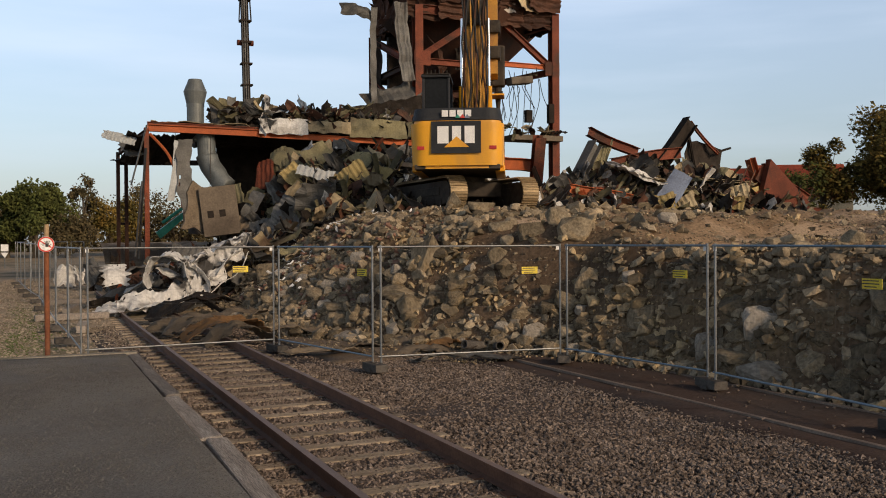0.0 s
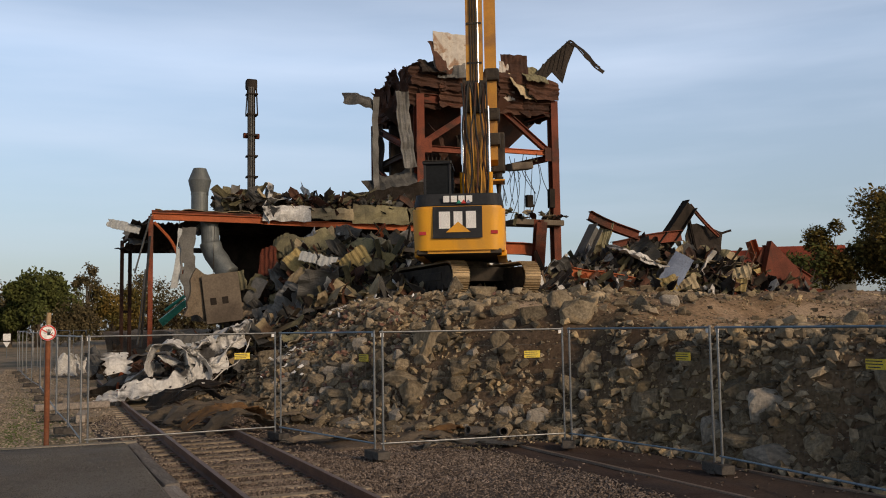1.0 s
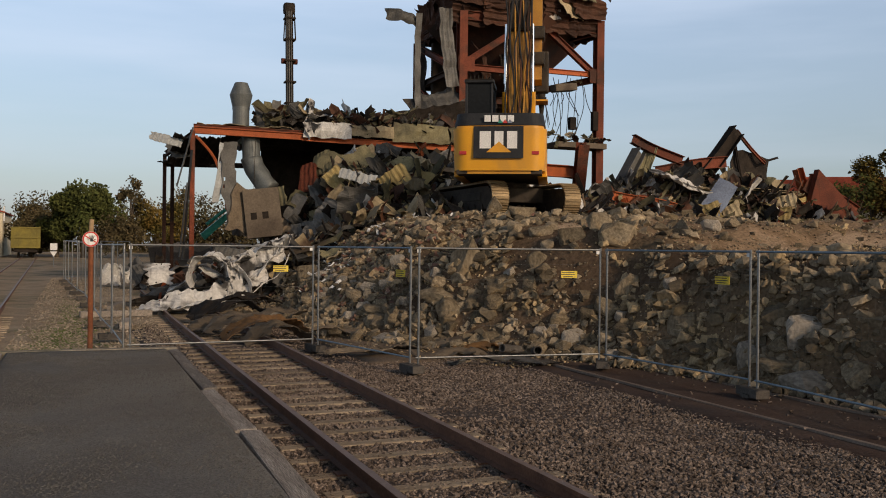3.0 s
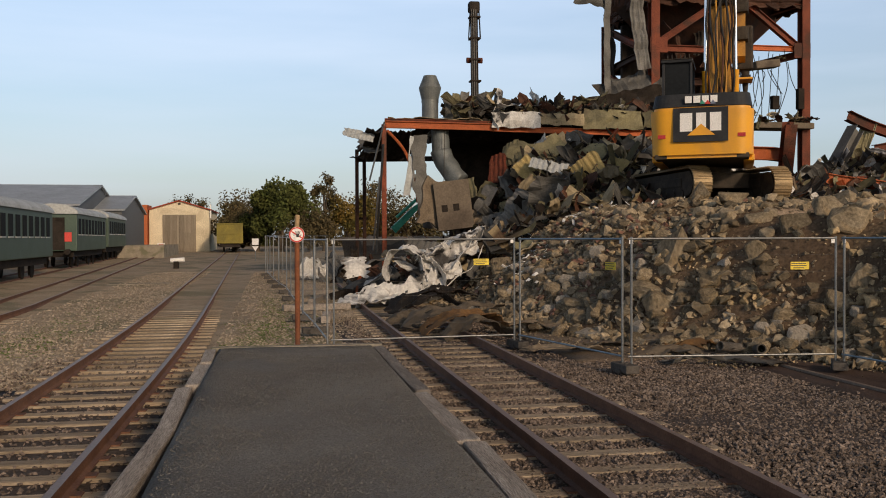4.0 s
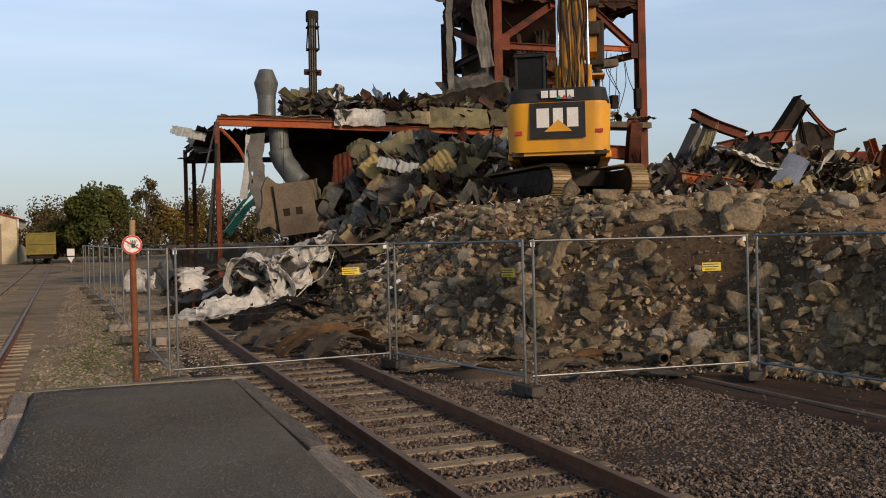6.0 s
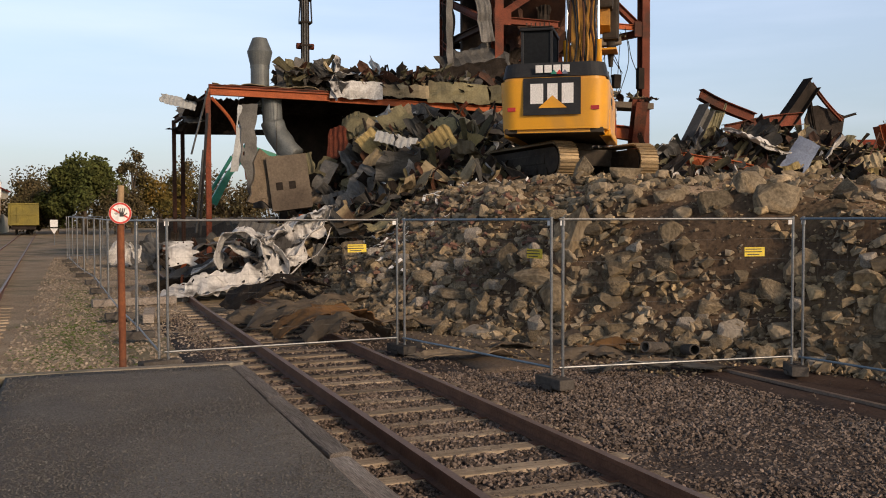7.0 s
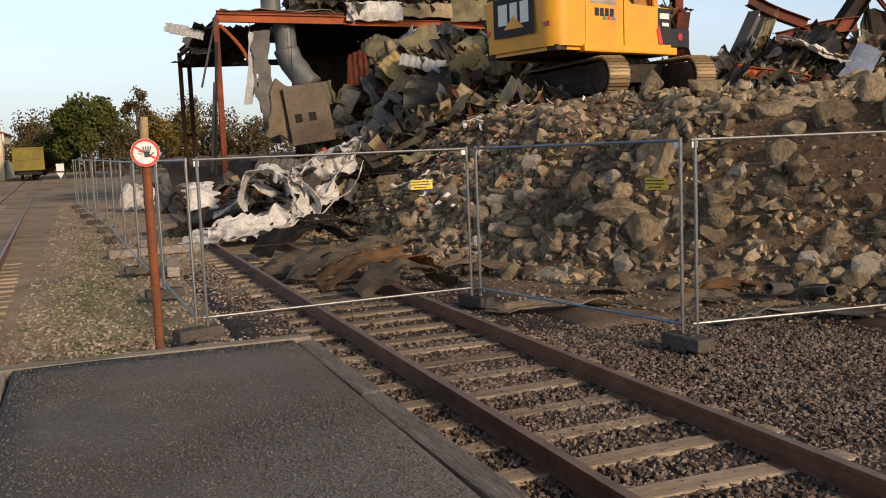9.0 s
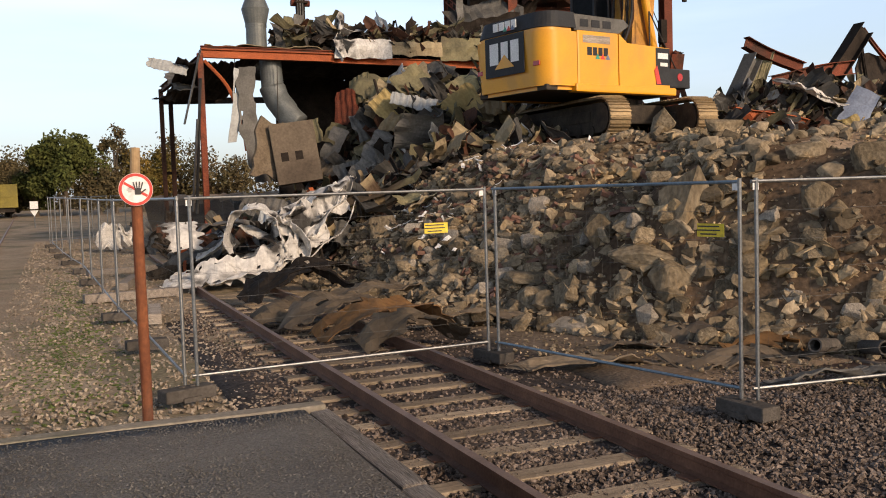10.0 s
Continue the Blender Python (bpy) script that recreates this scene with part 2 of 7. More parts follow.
M_COACHG = material("coach_green", (0.035, 0.065, 0.045), (0.05, 0.08, 0.055), 0.8, 0.5, bump=0.05, fine=10)
M_COACHROOF = material("coach_roof_grey", (0.42, 0.43, 0.42), (0.34, 0.35, 0.34), 0.8, 0.6, bump=0.1, fine=10)
M_GLASSD = material("dark_window_glass", (0.012, 0.014, 0.016), (0.016, 0.018, 0.02), 1.0, 0.88, bump=0.0)
M_BRICKO = material("orange_brick_wall", (0.45, 0.13, 0.05), (0.36, 0.11, 0.05), 1.0, 0.9, bump=0.4, fine=6)
M_WAGON = material("yellow_green_wagon", (0.24, 0.19, 0.035), (0.17, 0.14, 0.035), 1.0, 0.65, bump=0.1, fine=10)
M_CRANEG = material("crane_green", (0.03, 0.30, 0.19), (0.03, 0.24, 0.16), 1.0, 0.45, bump=0.05)
M_LAMPRED = material("red_lens", (0.45, 0.02, 0.015), (0.40, 0.02, 0.015), 3.0, 0.25, bump=0.0)
M_BOOM = material("worn_boom_yellow", (0.52, 0.25, 0.025), (0.40, 0.19, 0.03), 1.5, 0.55, bump=0.1, third=(0.26, 0.13, 0.04), fine=20, grit=(0.8, 1.15))
M_SLAB = material("brown_grey_slab", (0.165, 0.130, 0.094), (0.121, 0.097, 0.072), 1.0, 0.9, bump=0.4, third=(0.094, 0.073, 0.055), fine=14, grit=(0.75, 1.2))
M_TANSTONE = material("tan_gravel", (0.251, 0.200, 0.145), (0.334, 0.277, 0.215), 3.0, 0.95, bump=0.3, fine=60, island=0.4)
M_AGGREGATE = material("asphalt_grit", (0.109, 0.101, 0.091), (0.150, 0.143, 0.131), 6.0, 0.95, bump=0.0, island=0.25)
M_BRICKR = material("broken_brick", (0.22, 0.12, 0.085), (0.17, 0.10, 0.075), 2.0, 0.9, bump=0.4, island=0.3)


# ---- mesh helpers ----
def part(name, bm, mat, parent=None, label="", m=None, smooth=False):
    me = bpy.data.meshes.new(name)
    bm.to_mesh(me)
    bm.free()
    me.materials.append(mat)
    if smooth:
        for p in me.polygons:
            p.use_smooth = True
    ob = new(name, me)
    if parent:
        ob.parent = parent
    if m is not None:
        ob.matrix_basis = m
    if label:
        tagged(ob, label)
    return ob


def raw(name, verts, faces, mat, parent=None, smooth=False):
    me = bpy.data.meshes.new(name)
    me.from_pydata([tuple(v) for v in verts], [], [tuple(q) for q in faces])
    me.materials.append(mat)
    if smooth:
        for p in me.polygons:
            p.use_smooth = True
    ob = new(name, me)
    if parent:
        ob.parent = parent
    return ob


def empty(name, m=None):
    ob = new(name)
    if m is not None:
        ob.matrix_basis = m
    return ob


def box(bm, c, s, m=None, bevel=0.0):
    r = bmesh.ops.create_cube(bm, size=1.0)["verts"]
    bmesh.ops.scale(bm, vec=s, verts=r)
    if bevel:
        es = list({e for v in r for e in v.link_edges})
        r = list({v for f in bmesh.ops.bevel(bm, geom=es, offset=bevel, segments=2, affect="EDGES", profile=0.6)["faces"] for v in f.verts} | {v for v in r if v.is_valid})
    bmesh.ops.translate(bm, vec=c, verts=r)
    if m is not None:
        bmesh.ops.transform(bm, matrix=m, verts=r)
    return r


def bx(c, s, m=None, bevel=0.0):
    bm = bmesh.new()
    box(bm, c, s, m, bevel)
    return bm


def align(a, b):
    a, b = Vector(a), Vector(b)
    q = (b - a).to_track_quat("Z", "Y").to_matrix().to_4x4()
    return Matrix.Translation((a + b) / 2) @ q, (b - a).length


def rod(bm, a, b, r, n=8, r2=None):
    m, L = align(a, b)
    bmesh.ops.create_cone(bm, cap_ends=True, segments=n, radius1=r, radius2=r if r2 is None else r2, depth=L, matrix=m)


def rd(a, b, r, n=8, r2=None):
    bm = bmesh.new()
    rod(bm, a, b, r, n, r2)
    return bm


def ibeam(bm, a, b, w=0.3, h=0.4, t=0.03):
    m, L = align(a, b)
    box(bm, (0, h / 2 - t / 2, 0), (w, t, L), m)
    box(bm, (0, -h / 2 + t / 2, 0), (w, t, L), m)
    box(bm, (0, 0, 0), (t, h - 2 * t, L), m)


def ib(a, b, w=0.3, h=0.4, t=0.03):
    bm = bmesh.new()
    ibeam(bm, a, b, w, h, t)
    return bm


def prism(outline, depth, axis="x"):
    """Outline of (u, v) pairs extruded symmetrically along an axis: u, v are y, z for x; x, z for y; x, y for z (from 0 up)."""
    bm = bmesh.new()
    lo, hi = (-depth / 2, depth / 2) if axis != "z" else (0, depth)
    def put(u, v, w):
        return (w, u, v) if axis == "x" else (u, w, v) if axis == "y" else (u, v, w)
    A = [bm.verts.new(put(u, v, lo)) for u, v in outline]
    B = [bm.verts.new(put(u, v, hi)) for u, v in outline]
    bm.faces.new(A)
    bm.faces.new(B[::-1])
    n = len(outline)
    for i in range(n):
        bm.faces.new((A[i], B[i], B[(i + 1) % n], A[(i + 1) % n]))
    bmesh.ops.recalc_face_normals(bm, faces=bm.faces)
    return bm


def rock_bm(seed, sub=2, squash=(1, 0.85, 0.7), cut=7):
    """An angular boulder about 1 across: a ball cut by random planes."""
    rng = random.Random(seed)
    bm = bmesh.new()
    bmesh.ops.create_icosphere(bm, subdivisions=sub, radius=0.62)
    planes = []
    for _ in range(cut):
        d = Vector((rng.uniform(-1, 1), rng.uniform(-1, 1), rng.uniform(-1, 1))).normalized()
        planes.append((d, rng.uniform(0.20, 0.38)))
    off = Vector((rng.uniform(0, 50), rng.uniform(0, 50), rng.uniform(0, 50)))
    for v in bm.verts:
        for d, h in planes:
            k = v.co.dot(d) - h
            if k > 0:
                v.co -= d * k * 0.92
        v.co += v.co.normalized() * 0.07 * noise.noise(v.co * 3.5 + off) + v.co.normalized() * 0.03 * noise.noise(v.co * 9 + off)
        v.co = Vector((v.co.x * squash[0], v.co.y * squash[1], v.co.z * squash[2]))
    return bm


def shard_bm(seed):
    """A small angular stone of few faces."""
    rng = random.Random(seed)
    bm = bmesh.new()
    bmesh.ops.create_cube(bm, size=0.85)
    sy, sz = rng.uniform(0.55, 0.95), rng.uniform(0.4, 0.75)
    for v in bm.verts:
        v.co += Vector((rng.uniform(-0.24, 0.24), rng.uniform(-0.24, 0.24), rng.uniform(-0.24, 0.24)))
        v.co = Vector((v.co.x, v.co.y * sy, v.co.z * sz))
    return bm


def thicken(bm, t):
    """Turns an open sheet into a closed shell of thickness t."""
    bm.normal_update()
    fs = bm.faces[:]
    rim = [e for e in bm.edges if len(e.link_faces) == 1]
    low = {v: bm.verts.new(v.co - v.normal * t) for v in bm.verts[:]}
    for f in fs:
        bm.faces.new([low[v] for v in reversed(f.verts)])
    for e in rim:
        f = e.link_faces[0]
        a, c = e.verts
        i = list(f.verts).index(a)
        if f.verts[(i + 1) % len(f.verts)] is not c:
            a, c = c, a
        bm.faces.new((c, a, low[a], low[c]))


def sheet_bm(w, h, nx, ny, seed, corr=0.03, pitch=0.22, bend=0.5, crumple=0.12, thick=0.012, torn=0.15):
    """A bent, torn sheet of profiled cladding with real thickness, centred, lying in its xy plane."""
    rng = random.Random(seed)
    off = Vector((rng.uniform(0, 90), rng.uniform(0, 90), 0))
    bx_, by_ = rng.uniform(-bend, bend), rng.uniform(-bend, bend)
    fold, fa = rng.uniform(-0.3, 0.3) * h, rng.uniform(-0.9, 0.9) * bend * 1.6
    bm = bmesh.new()
    grid = []
    for j in range(ny + 1):
        row = []
        for i in range(nx + 1):
            x, y = (i / nx - 0.5) * w, (j / ny - 0.5) * h
            z = corr * (1 if math.sin(2 * math.pi * x / pitch) > 0 else -1) if corr else 0
            z += bx_ * x * x / w + by_ * y * y / h
            if y > fold:
                z += (y - fold) * math.tan(max(-1.2, min(1.2, fa)))
            z += crumple * (2.2 * abs(noise.noise(Vector((x * 1.1, y * 1.1, 0)) + off)) - 0.5) + crumple * 0.6 * abs(noise.noise(Vector((x * 3.1, y * 3.1, 4)) + off))
            e = torn * noise.noise(Vector((x * 2.3, y * 2.3, 9)) + off)
            row.append(bm.verts.new((x + (e if i in (0, nx) else 0), y + (e if j in (0, ny) else 0), z)))
        grid.append(row)
    fs = [bm.faces.new((grid[j][i], grid[j][i + 1], grid[j + 1][i + 1], grid[j + 1][i])) for j in range(ny) for i in range(nx)]
    thicken(bm, thick)
    return bm


def mesh_of(name, bm, mat, smooth=False):
    me = bpy.data.meshes.new(name)
    bm.to_mesh(me)
    bm.free()
    me.materials.append(mat)
    if smooth:
        for p in me.polygons:
            p.use_smooth = True
    return me


def scatter(name, places, protos, mat, parent=None):
    """One joined mesh of many small pieces: places are (x, y, z, size, yaw, tilt)."""
    vs, fs, base = [], [], 0
    for k, (x, y, z, s, yaw, tilt) in enumerate(places):
        pv, pf = protos[k % len(protos)]
        R = np.array(Euler((tilt, tilt * 0.7, yaw)).to_matrix())
        vs.append(pv @ R.T * s + (x, y, z))
        fs.append(pf + base)
        base += len(pv)
    V, F = np.concatenate(vs), np.concatenate(fs)
    me = bpy.data.meshes.new(name)
    me.vertices.add(len(V))
    me.vertices.foreach_set("co", V.ravel())
    me.loops.add(F.size)
    me.loops.foreach_set("vertex_index", F.ravel())
    me.polygons.add(len(F))
    me.polygons.foreach_set("loop_start", np.arange(0, F.size, F.shape[1]))
    me.polygons.foreach_set("use_smooth", np.zeros(len(F), dtype=bool))
    me.update(calc_edges=True)
    me.materials.append(mat)
    ob = new(name, me)
    if parent:
        ob.parent = parent
    return ob


def proto(bm):
    bmesh.ops.triangulate(bm, faces=bm.faces)
    v = np.array([tuple(q.co) for q in bm.verts])
    bm.verts.index_update()
    f = np.array([[q.index for q in p.verts] for p in bm.faces])
    bm.free()
    return v, f



def tube(path, r, n=7):
    """A round tube that follows a path."""
    bm = bmesh.new()
    P = [Vector(p) for p in path]
    rings = []
    for i, p in enumerate(P):
        d = (P[min(i + 1, len(P) - 1)] - P[max(i - 1, 0)]).normalized()
        u = d.orthogonal().normalized() if i == 0 else (rings_u - d * rings_u.dot(d)).normalized()
        rings_u = u
        w = d.cross(u)
        rings.append([bm.verts.new(p + (u * math.cos(2 * math.pi * k / n) + w * math.sin(2 * math.pi * k / n)) * r) for k in range(n)])
    for A, B in zip(rings, rings[1:]):
        for k in range(n):
            bm.faces.new((A[k], A[(k + 1) % n], B[(k + 1) % n], B[k]))
    bm.faces.new(rings[0][::-1])
    bm.faces.new(rings[-1])
    return bm


def curve_points(ctrl, n):
    """Smooth points through the control points."""
    C = [Vector(c) for c in ctrl]
    out = []
    for i in range(len(C) - 1):
        p0, p1, p2, p3 = C[max(0, i - 1)], C[i], C[i + 1], C[min(len(C) - 1, i + 2)]
        for k in range(n):
            t = k / n
            out.append(0.5 * ((2 * p1) + (p2 - p0) * t + (2 * p0 - 5 * p1 + 4 * p2 - p3) * t * t + (3 * p1 - p0 - 3 * p2 + p3) * t ** 3))
    return out + [C[-1]]


def ribbon(ctrl, width, seed, n=8, m=10, crumple=0.12, thick=0.03, torn=0.25, across=(0.25, 1, 0)):
    """A torn crumpled sheet swept along a curve, its width lying along 'across'."""
    P = curve_points(ctrl, n)
    a = Vector(across).normalized()
    off = Vector((seed * 3.7, seed * 1.3, 0))
    bm = bmesh.new()
    g = []
    for i, p in enumerate(P):
        row = []
        for j in range(m + 1):
            u = j / m - 0.5
            e = torn * noise.noise(Vector((i * 0.45, j * 0.9, seed))) if j in (0, m) or i in (0, len(P) - 1) else 0
            q = p + a * (u * width + e)
            k = Vector((noise.noise(q * 1.6 + off), noise.noise(q * 1.6 + off * 2), noise.noise(q * 1.6 + off * 3))) * crumple
            k += Vector((0, 0, 1)) * crumple * 0.6 * noise.noise(q * 5 + off)
            row.append(bm.verts.new(q + k))
        g.append(row)
    fs = [bm.faces.new((g[i][j], g[i][j + 1], g[i + 1][j + 1], g[i + 1][j])) for i in range(len(g) - 1) for j in range(m) if noise.noise(Vector((i * 0.6, j * 0.6, seed + 20))) < 0.5]
    bmesh.ops.delete(bm, geom=[v for v in bm.verts if not v.link_faces], context="VERTS")
    thicken(bm, thick)
    return bm


# ---- ground ----
def smooth(a, b, v):
    t = max(0.0, min(1.0, (v - a) / (b - a)))
    return t * t * (3 - 2 * t)


def gz(y):
    return -0.10 + 0.0075 * max(0.0, min(y, 150.0) - 30.0)


def build_ground():
    xs = sorted({*np.arange(-40, 60.1, 2.0).tolist(), -2500, -1200, -600, -300, -150, -80, 90, 150, 300, 600, 1200, 2500})
    ys = sorted({*np.arange(-20, 160.1, 2.0).tolist(), -2500, -1200, -600, -300, -150, -60, 220, 400, 800, 1500, 3000})
    V = [(x, y, gz(y) - 0.10 * (1 - smooth(20, 46, y)) + (0.03 * noise.noise(Vector((x * 0.3, y * 0.3, 0))) if -40 < x < 60 and 21 < y < 160 else 0)) for y in ys for x in xs]
    n = len(xs)
    F = [(j * n + i, j * n + i + 1, (j + 1) * n + i + 1, (j + 1) * n + i) for j in range(len(ys) - 1) for i in range(n - 1)]
    tagged(raw("ground", V, F, M_GROUND), "brown gravelly railway yard ground", "ground", kind="structure")


build_ground()


def slab(name, x0, x1, y0, y1, z0, z1, mat, label, category, step=0.5, wob=0.01):
    bm = bmesh.new()
    nx, ny = max(1, int((x1 - x0) / step)), max(1, int((y1 - y0) / step))
    g = [[bm.verts.new((x0 + (x1 - x0) * i / nx, y0 + (y1 - y0) * j / ny, z1 + wob * noise.noise(Vector((i * 0.37, j * 0.37, z1 * 9))))) for i in range(nx + 1)] for j in range(ny + 1)]
    fs = [bm.faces.new((g[j][i], g[j][i + 1], g[j + 1][i + 1], g[j + 1][i])) for j in range(ny) for i in range(nx)]
    thicken(bm, z1 - z0)
    ob = part(name, bm, mat, smooth=True)
    return tagged(ob, label, category, kind="structure")


slab("platform", -1.08, 1.14, -14.0, 18.45, -0.25, 0.37, M_ASPHALT, "low platform with dark worn asphalt surface", "platform", 0.3, 0.014)
slab("ballast_bed", 1.1, 7.4, -14.0, 34.0, -0.4, -0.175, M_BALLAST_BED, "grey and brown ballast under the track", "ballast", 0.5, 0.03)
slab("ballast_bed", -4.6, -1.05, -14.0, 18.6, -0.4, -0.18, M_BALLAST_BED, "grey ballast under the neighbouring track", "ballast", 0.5, 0.03)
slab("dirt_strip", 4.85, 8.6, 19.7, 34.0, -0.4, -0.145, M_DIRT, "trodden brown dirt between the track and the bank", "dirt", 0.4, 0.05)
slab("dirt_strip", 7.2, 14.0, -14.0, 22.0, -0.4, -0.15, material("reddish_dirt", (0.075, 0.049, 0.038), (0.11, 0.077, 0.061), 1.0, 0.95, bump=0.8, third=(0.08, 0.06, 0.05), fine=24), "reddish trodden dirt beside the bank", "dirt", 0.5, 0.03)

end_beam = tagged(part("edge_beam", bx((0.06, 18.53, 0.27), (2.5, 0.16, 0.22), pose(0, 0, 0, 0, 0, 0), 0.015), M_KERB), "pale concrete beam closing the platform", "kerb", kind="structure")


def build_edge(x, w, names, seed):
    rng = random.Random(seed)
    root = tagged(empty("platform_edging"), "weathered timber edging along the low platform", "edging", kind="structure")
    y = -6.0
    while y < 18.3:
        L = min(rng.uniform(1.6, 2.6), 18.5 - y)
        part(names, bx((0, 0, 0), (w * rng.uniform(0.7, 1.0), L - rng.uniform(0.02, 0.10), 0.20), bevel=0.025), M_PLANK, root, m=pose(x + rng.uniform(-0.04, 0.02), y + L / 2, 0.255 + rng.uniform(-0.03, 0.012), 0, rng.uniform(-5, 5), rng.uniform(-1.8, 1.8)))
        y += L


build_edge(1.245, 0.21, "plank", 3)
build_edge(-1.19, 0.22, "plank", 5)


# ---- tracks ----
def rail_profile():
    return [(-0.062, 0.0), (0.062, 0.0), (0.062, 0.012), (0.014, 0.03), (0.010, 0.10), (0.036, 0.115), (0.036, 0.15), (-0.036, 0.15), (-0.036, 0.115), (-0.010, 0.10), (-0.014, 0.03), (-0.062, 0.012)]


def sweep_rail(path, zf):
    prof = rail_profile()
    bm = bmesh.new()
    rings = []
    for i, (x, y) in enumerate(path):
        a = path[max(0, i - 1)]
        b = path[min(len(path) - 1, i + 1)]
        d = Vector((b[0] - a[0], b[1] - a[1], 0)).normalized()
        nrm = Vector((d.y, -d.x, 0))
        rings.append([bm.verts.new(Vector((x, y, zf(y))) + nrm * u + Vector((0, 0, v))) for u, v in prof])
    n = len(prof)
    for A, B in zip(rings, rings[1:]):
        for k in range(n):
            bm.faces.new((A[k], A[(k + 1) % n], B[(k + 1) % n], B[k]))
    bm.faces.new(rings[0])
    bm.faces.new(rings[-1][::-1])
    bmesh.ops.recalc_face_normals(bm, faces=bm.faces)
    return bm


def build_track(centre, y0, y1, label, y_sleep=None, seed=1, gauge=1.42, group="railway tracks"):
    """centre: y -> x of the track's middle. Two rails, wooden sleepers, base plates."""
    rng = random.Random(seed)
    root = tagged(empty("railway_track"), label, "railway track", group)
    ys = np.arange(y0, y1 + 0.1, 2.0)
    for s in (-1, 1):
        ob = part("rail", sweep_rail([(centre(y) + s * gauge / 2, y) for y in ys], lambda y: gz(y) - 0.05), M_RAIL, root, "rust-brown steel rail")
        ob.data.materials.append(M_RAILTOP)
        for p in ob.data.polygons:
            if p.normal.z > 0.9 and p.center.z - gz(p.center.y) > 0.09:
                p.material_index = 1
    sl = [mesh_of("sleeper", bx((0, 0, 0), (2.3, 0.21, 0.13), bevel=0.015), M_SLEEPER) for _ in range(2)]
    pl = mesh_of("base_plate", bx((0, 0, 0), (0.30, 0.16, 0.022), bevel=0.004), M_RAIL)
    y = y0 + 0.3
    y_sleep = y_sleep or y1
    while y < y_sleep:
        o = new("sleeper", rng.choice(sl))
        o.parent = root
        o.matrix_basis = pose(centre(y) + rng.uniform(-0.03, 0.03), y, gz(y) - 0.113 + rng.uniform(-0.006, 0.006), 0, 0, rng.uniform(-1.2, 1.2))
        if 2 < y < 30:
            for s in (-1, 1):
                q = new("base_plate", pl)
                q.parent = root
                q.matrix_basis = pose(centre(y) + s * gauge / 2, y, gz(y) - 0.045)
        y += 0.64
    return root


def cB(y):
    d = max(0.0, y - 16.0)
    return -2.70 - (0.0011 * d * d if d < 12 else 0.158 + 0.0264 * (d - 12))


def cC(y):
    return -8.1 - 0.062 * max(0.0, y - 33.0)


def cD(y):
    return -13.2 - 0.045 * (y - 56.0)


build_track(lambda y: 2.97, -12.0, 44.0, "rusty disused track with wooden sleepers in ballast", 40.0, 1)
build_track(cB, -12.0, 120.0, "rusty track with wooden sleepers curving gently away", 46.0, 2)
build_track(cC, 4.0, 110.0, "rusty siding half sunk in gravel", 60.0, 4)
build_track(cD, 20.0, 120.0, "siding under the old coaches", 50.0, 6)
tram = tagged(empty("embedded_rail"), "rusty rail embedded in the dirt before the fence", "rail", kind="structure")
for rail_x, rail_end in ((7.93, 20.1), (9.42, 17.6)):
    part("rail", sweep_rail([(rail_x, y) for y in np.arange(-12, rail_end, 2.0)], lambda y: -0.272), M_RAILWORN, tram)


# ---- bank of rubble ----
TOE = [(4.0, 60.0), (4.4, 46.0), (4.9, 37.0), (5.0, 29.0), (5.6, 25.2), (6.6, 22.8), (8.0, 20.7), (9.0, 19.0), (9.6, 16.8), (9.9, 14.2), (9.9, 11.0), (10.2, 6.0), (11.0, -14.0)]


def toe_distance(x, y):
    best, pt, sign = 1e9, None, 1
    for (ax, ay), (bx_, by_) in zip(TOE, TOE[1:]):
        dx, dy = bx_ - ax, by_ - ay
        t = max(0.0, min(1.0, ((x - ax) * dx + (y - ay) * dy) / (dx * dx + dy * dy)))
        px, py = ax + t * dx, ay + t * dy
        d = math.hypot(x - px, y - py)
        if d < best:
            best, pt = d, (px, py)
            sign = 1 if dx * (y - ay) - dy * (x - ax) > 0 else -1
    return best * sign, pt


def bank(x, y):
    """Height of the rubble bank and the plateau behind it."""
    s, (px, py) = toe_distance(x, y)
    if s <= -0.6:
        return -0.45
    left, mid = smooth(22.0, 25.0, py), smooth(17.0, 20.0, py)
    sl = s + 0.45 * noise.noise(Vector((x * 0.5, y * 0.5, 3)))
    hl = 2.85 * (0.25 * smooth(0.0, 1.6, sl) + 0.75 * smooth(0.5, 4.8, sl))
    hm = 2.45 * smooth(-0.2, 2.2, sl) + 0.4 * smooth(1.5, 6.0, sl)
    hr = 1.85 * smooth(-0.1, 1.5, sl) + 1.3 * smooth(1.2, 19.0, sl)
    hr = mid * hm + (1 - mid) * hr
    far = smooth(34.0, 39.0, py)
    hl = hl * (1 - far) + far * (1.9 * smooth(0, 8, sl))
    h = left * hl + (1 - left) * hr
    h += (0.22 * noise.noise(Vector((x * 0.9, y * 0.9, 0))) + 0.10 * noise.noise(Vector((x * 2.6, y * 2.6, 5)))) * smooth(0, 1.5, s)
    h += 0.035 * max(0.0, y - 29.0) * smooth(5.0, 9.0, s) * (1 - smooth(36.0, 40.0, y)) + 0.24 * smooth(36.0, 40.0, y) * smooth(5.0, 9.0, s)
    return h - 0.30 + 0.22 * smooth(-0.6, 0.3, s)


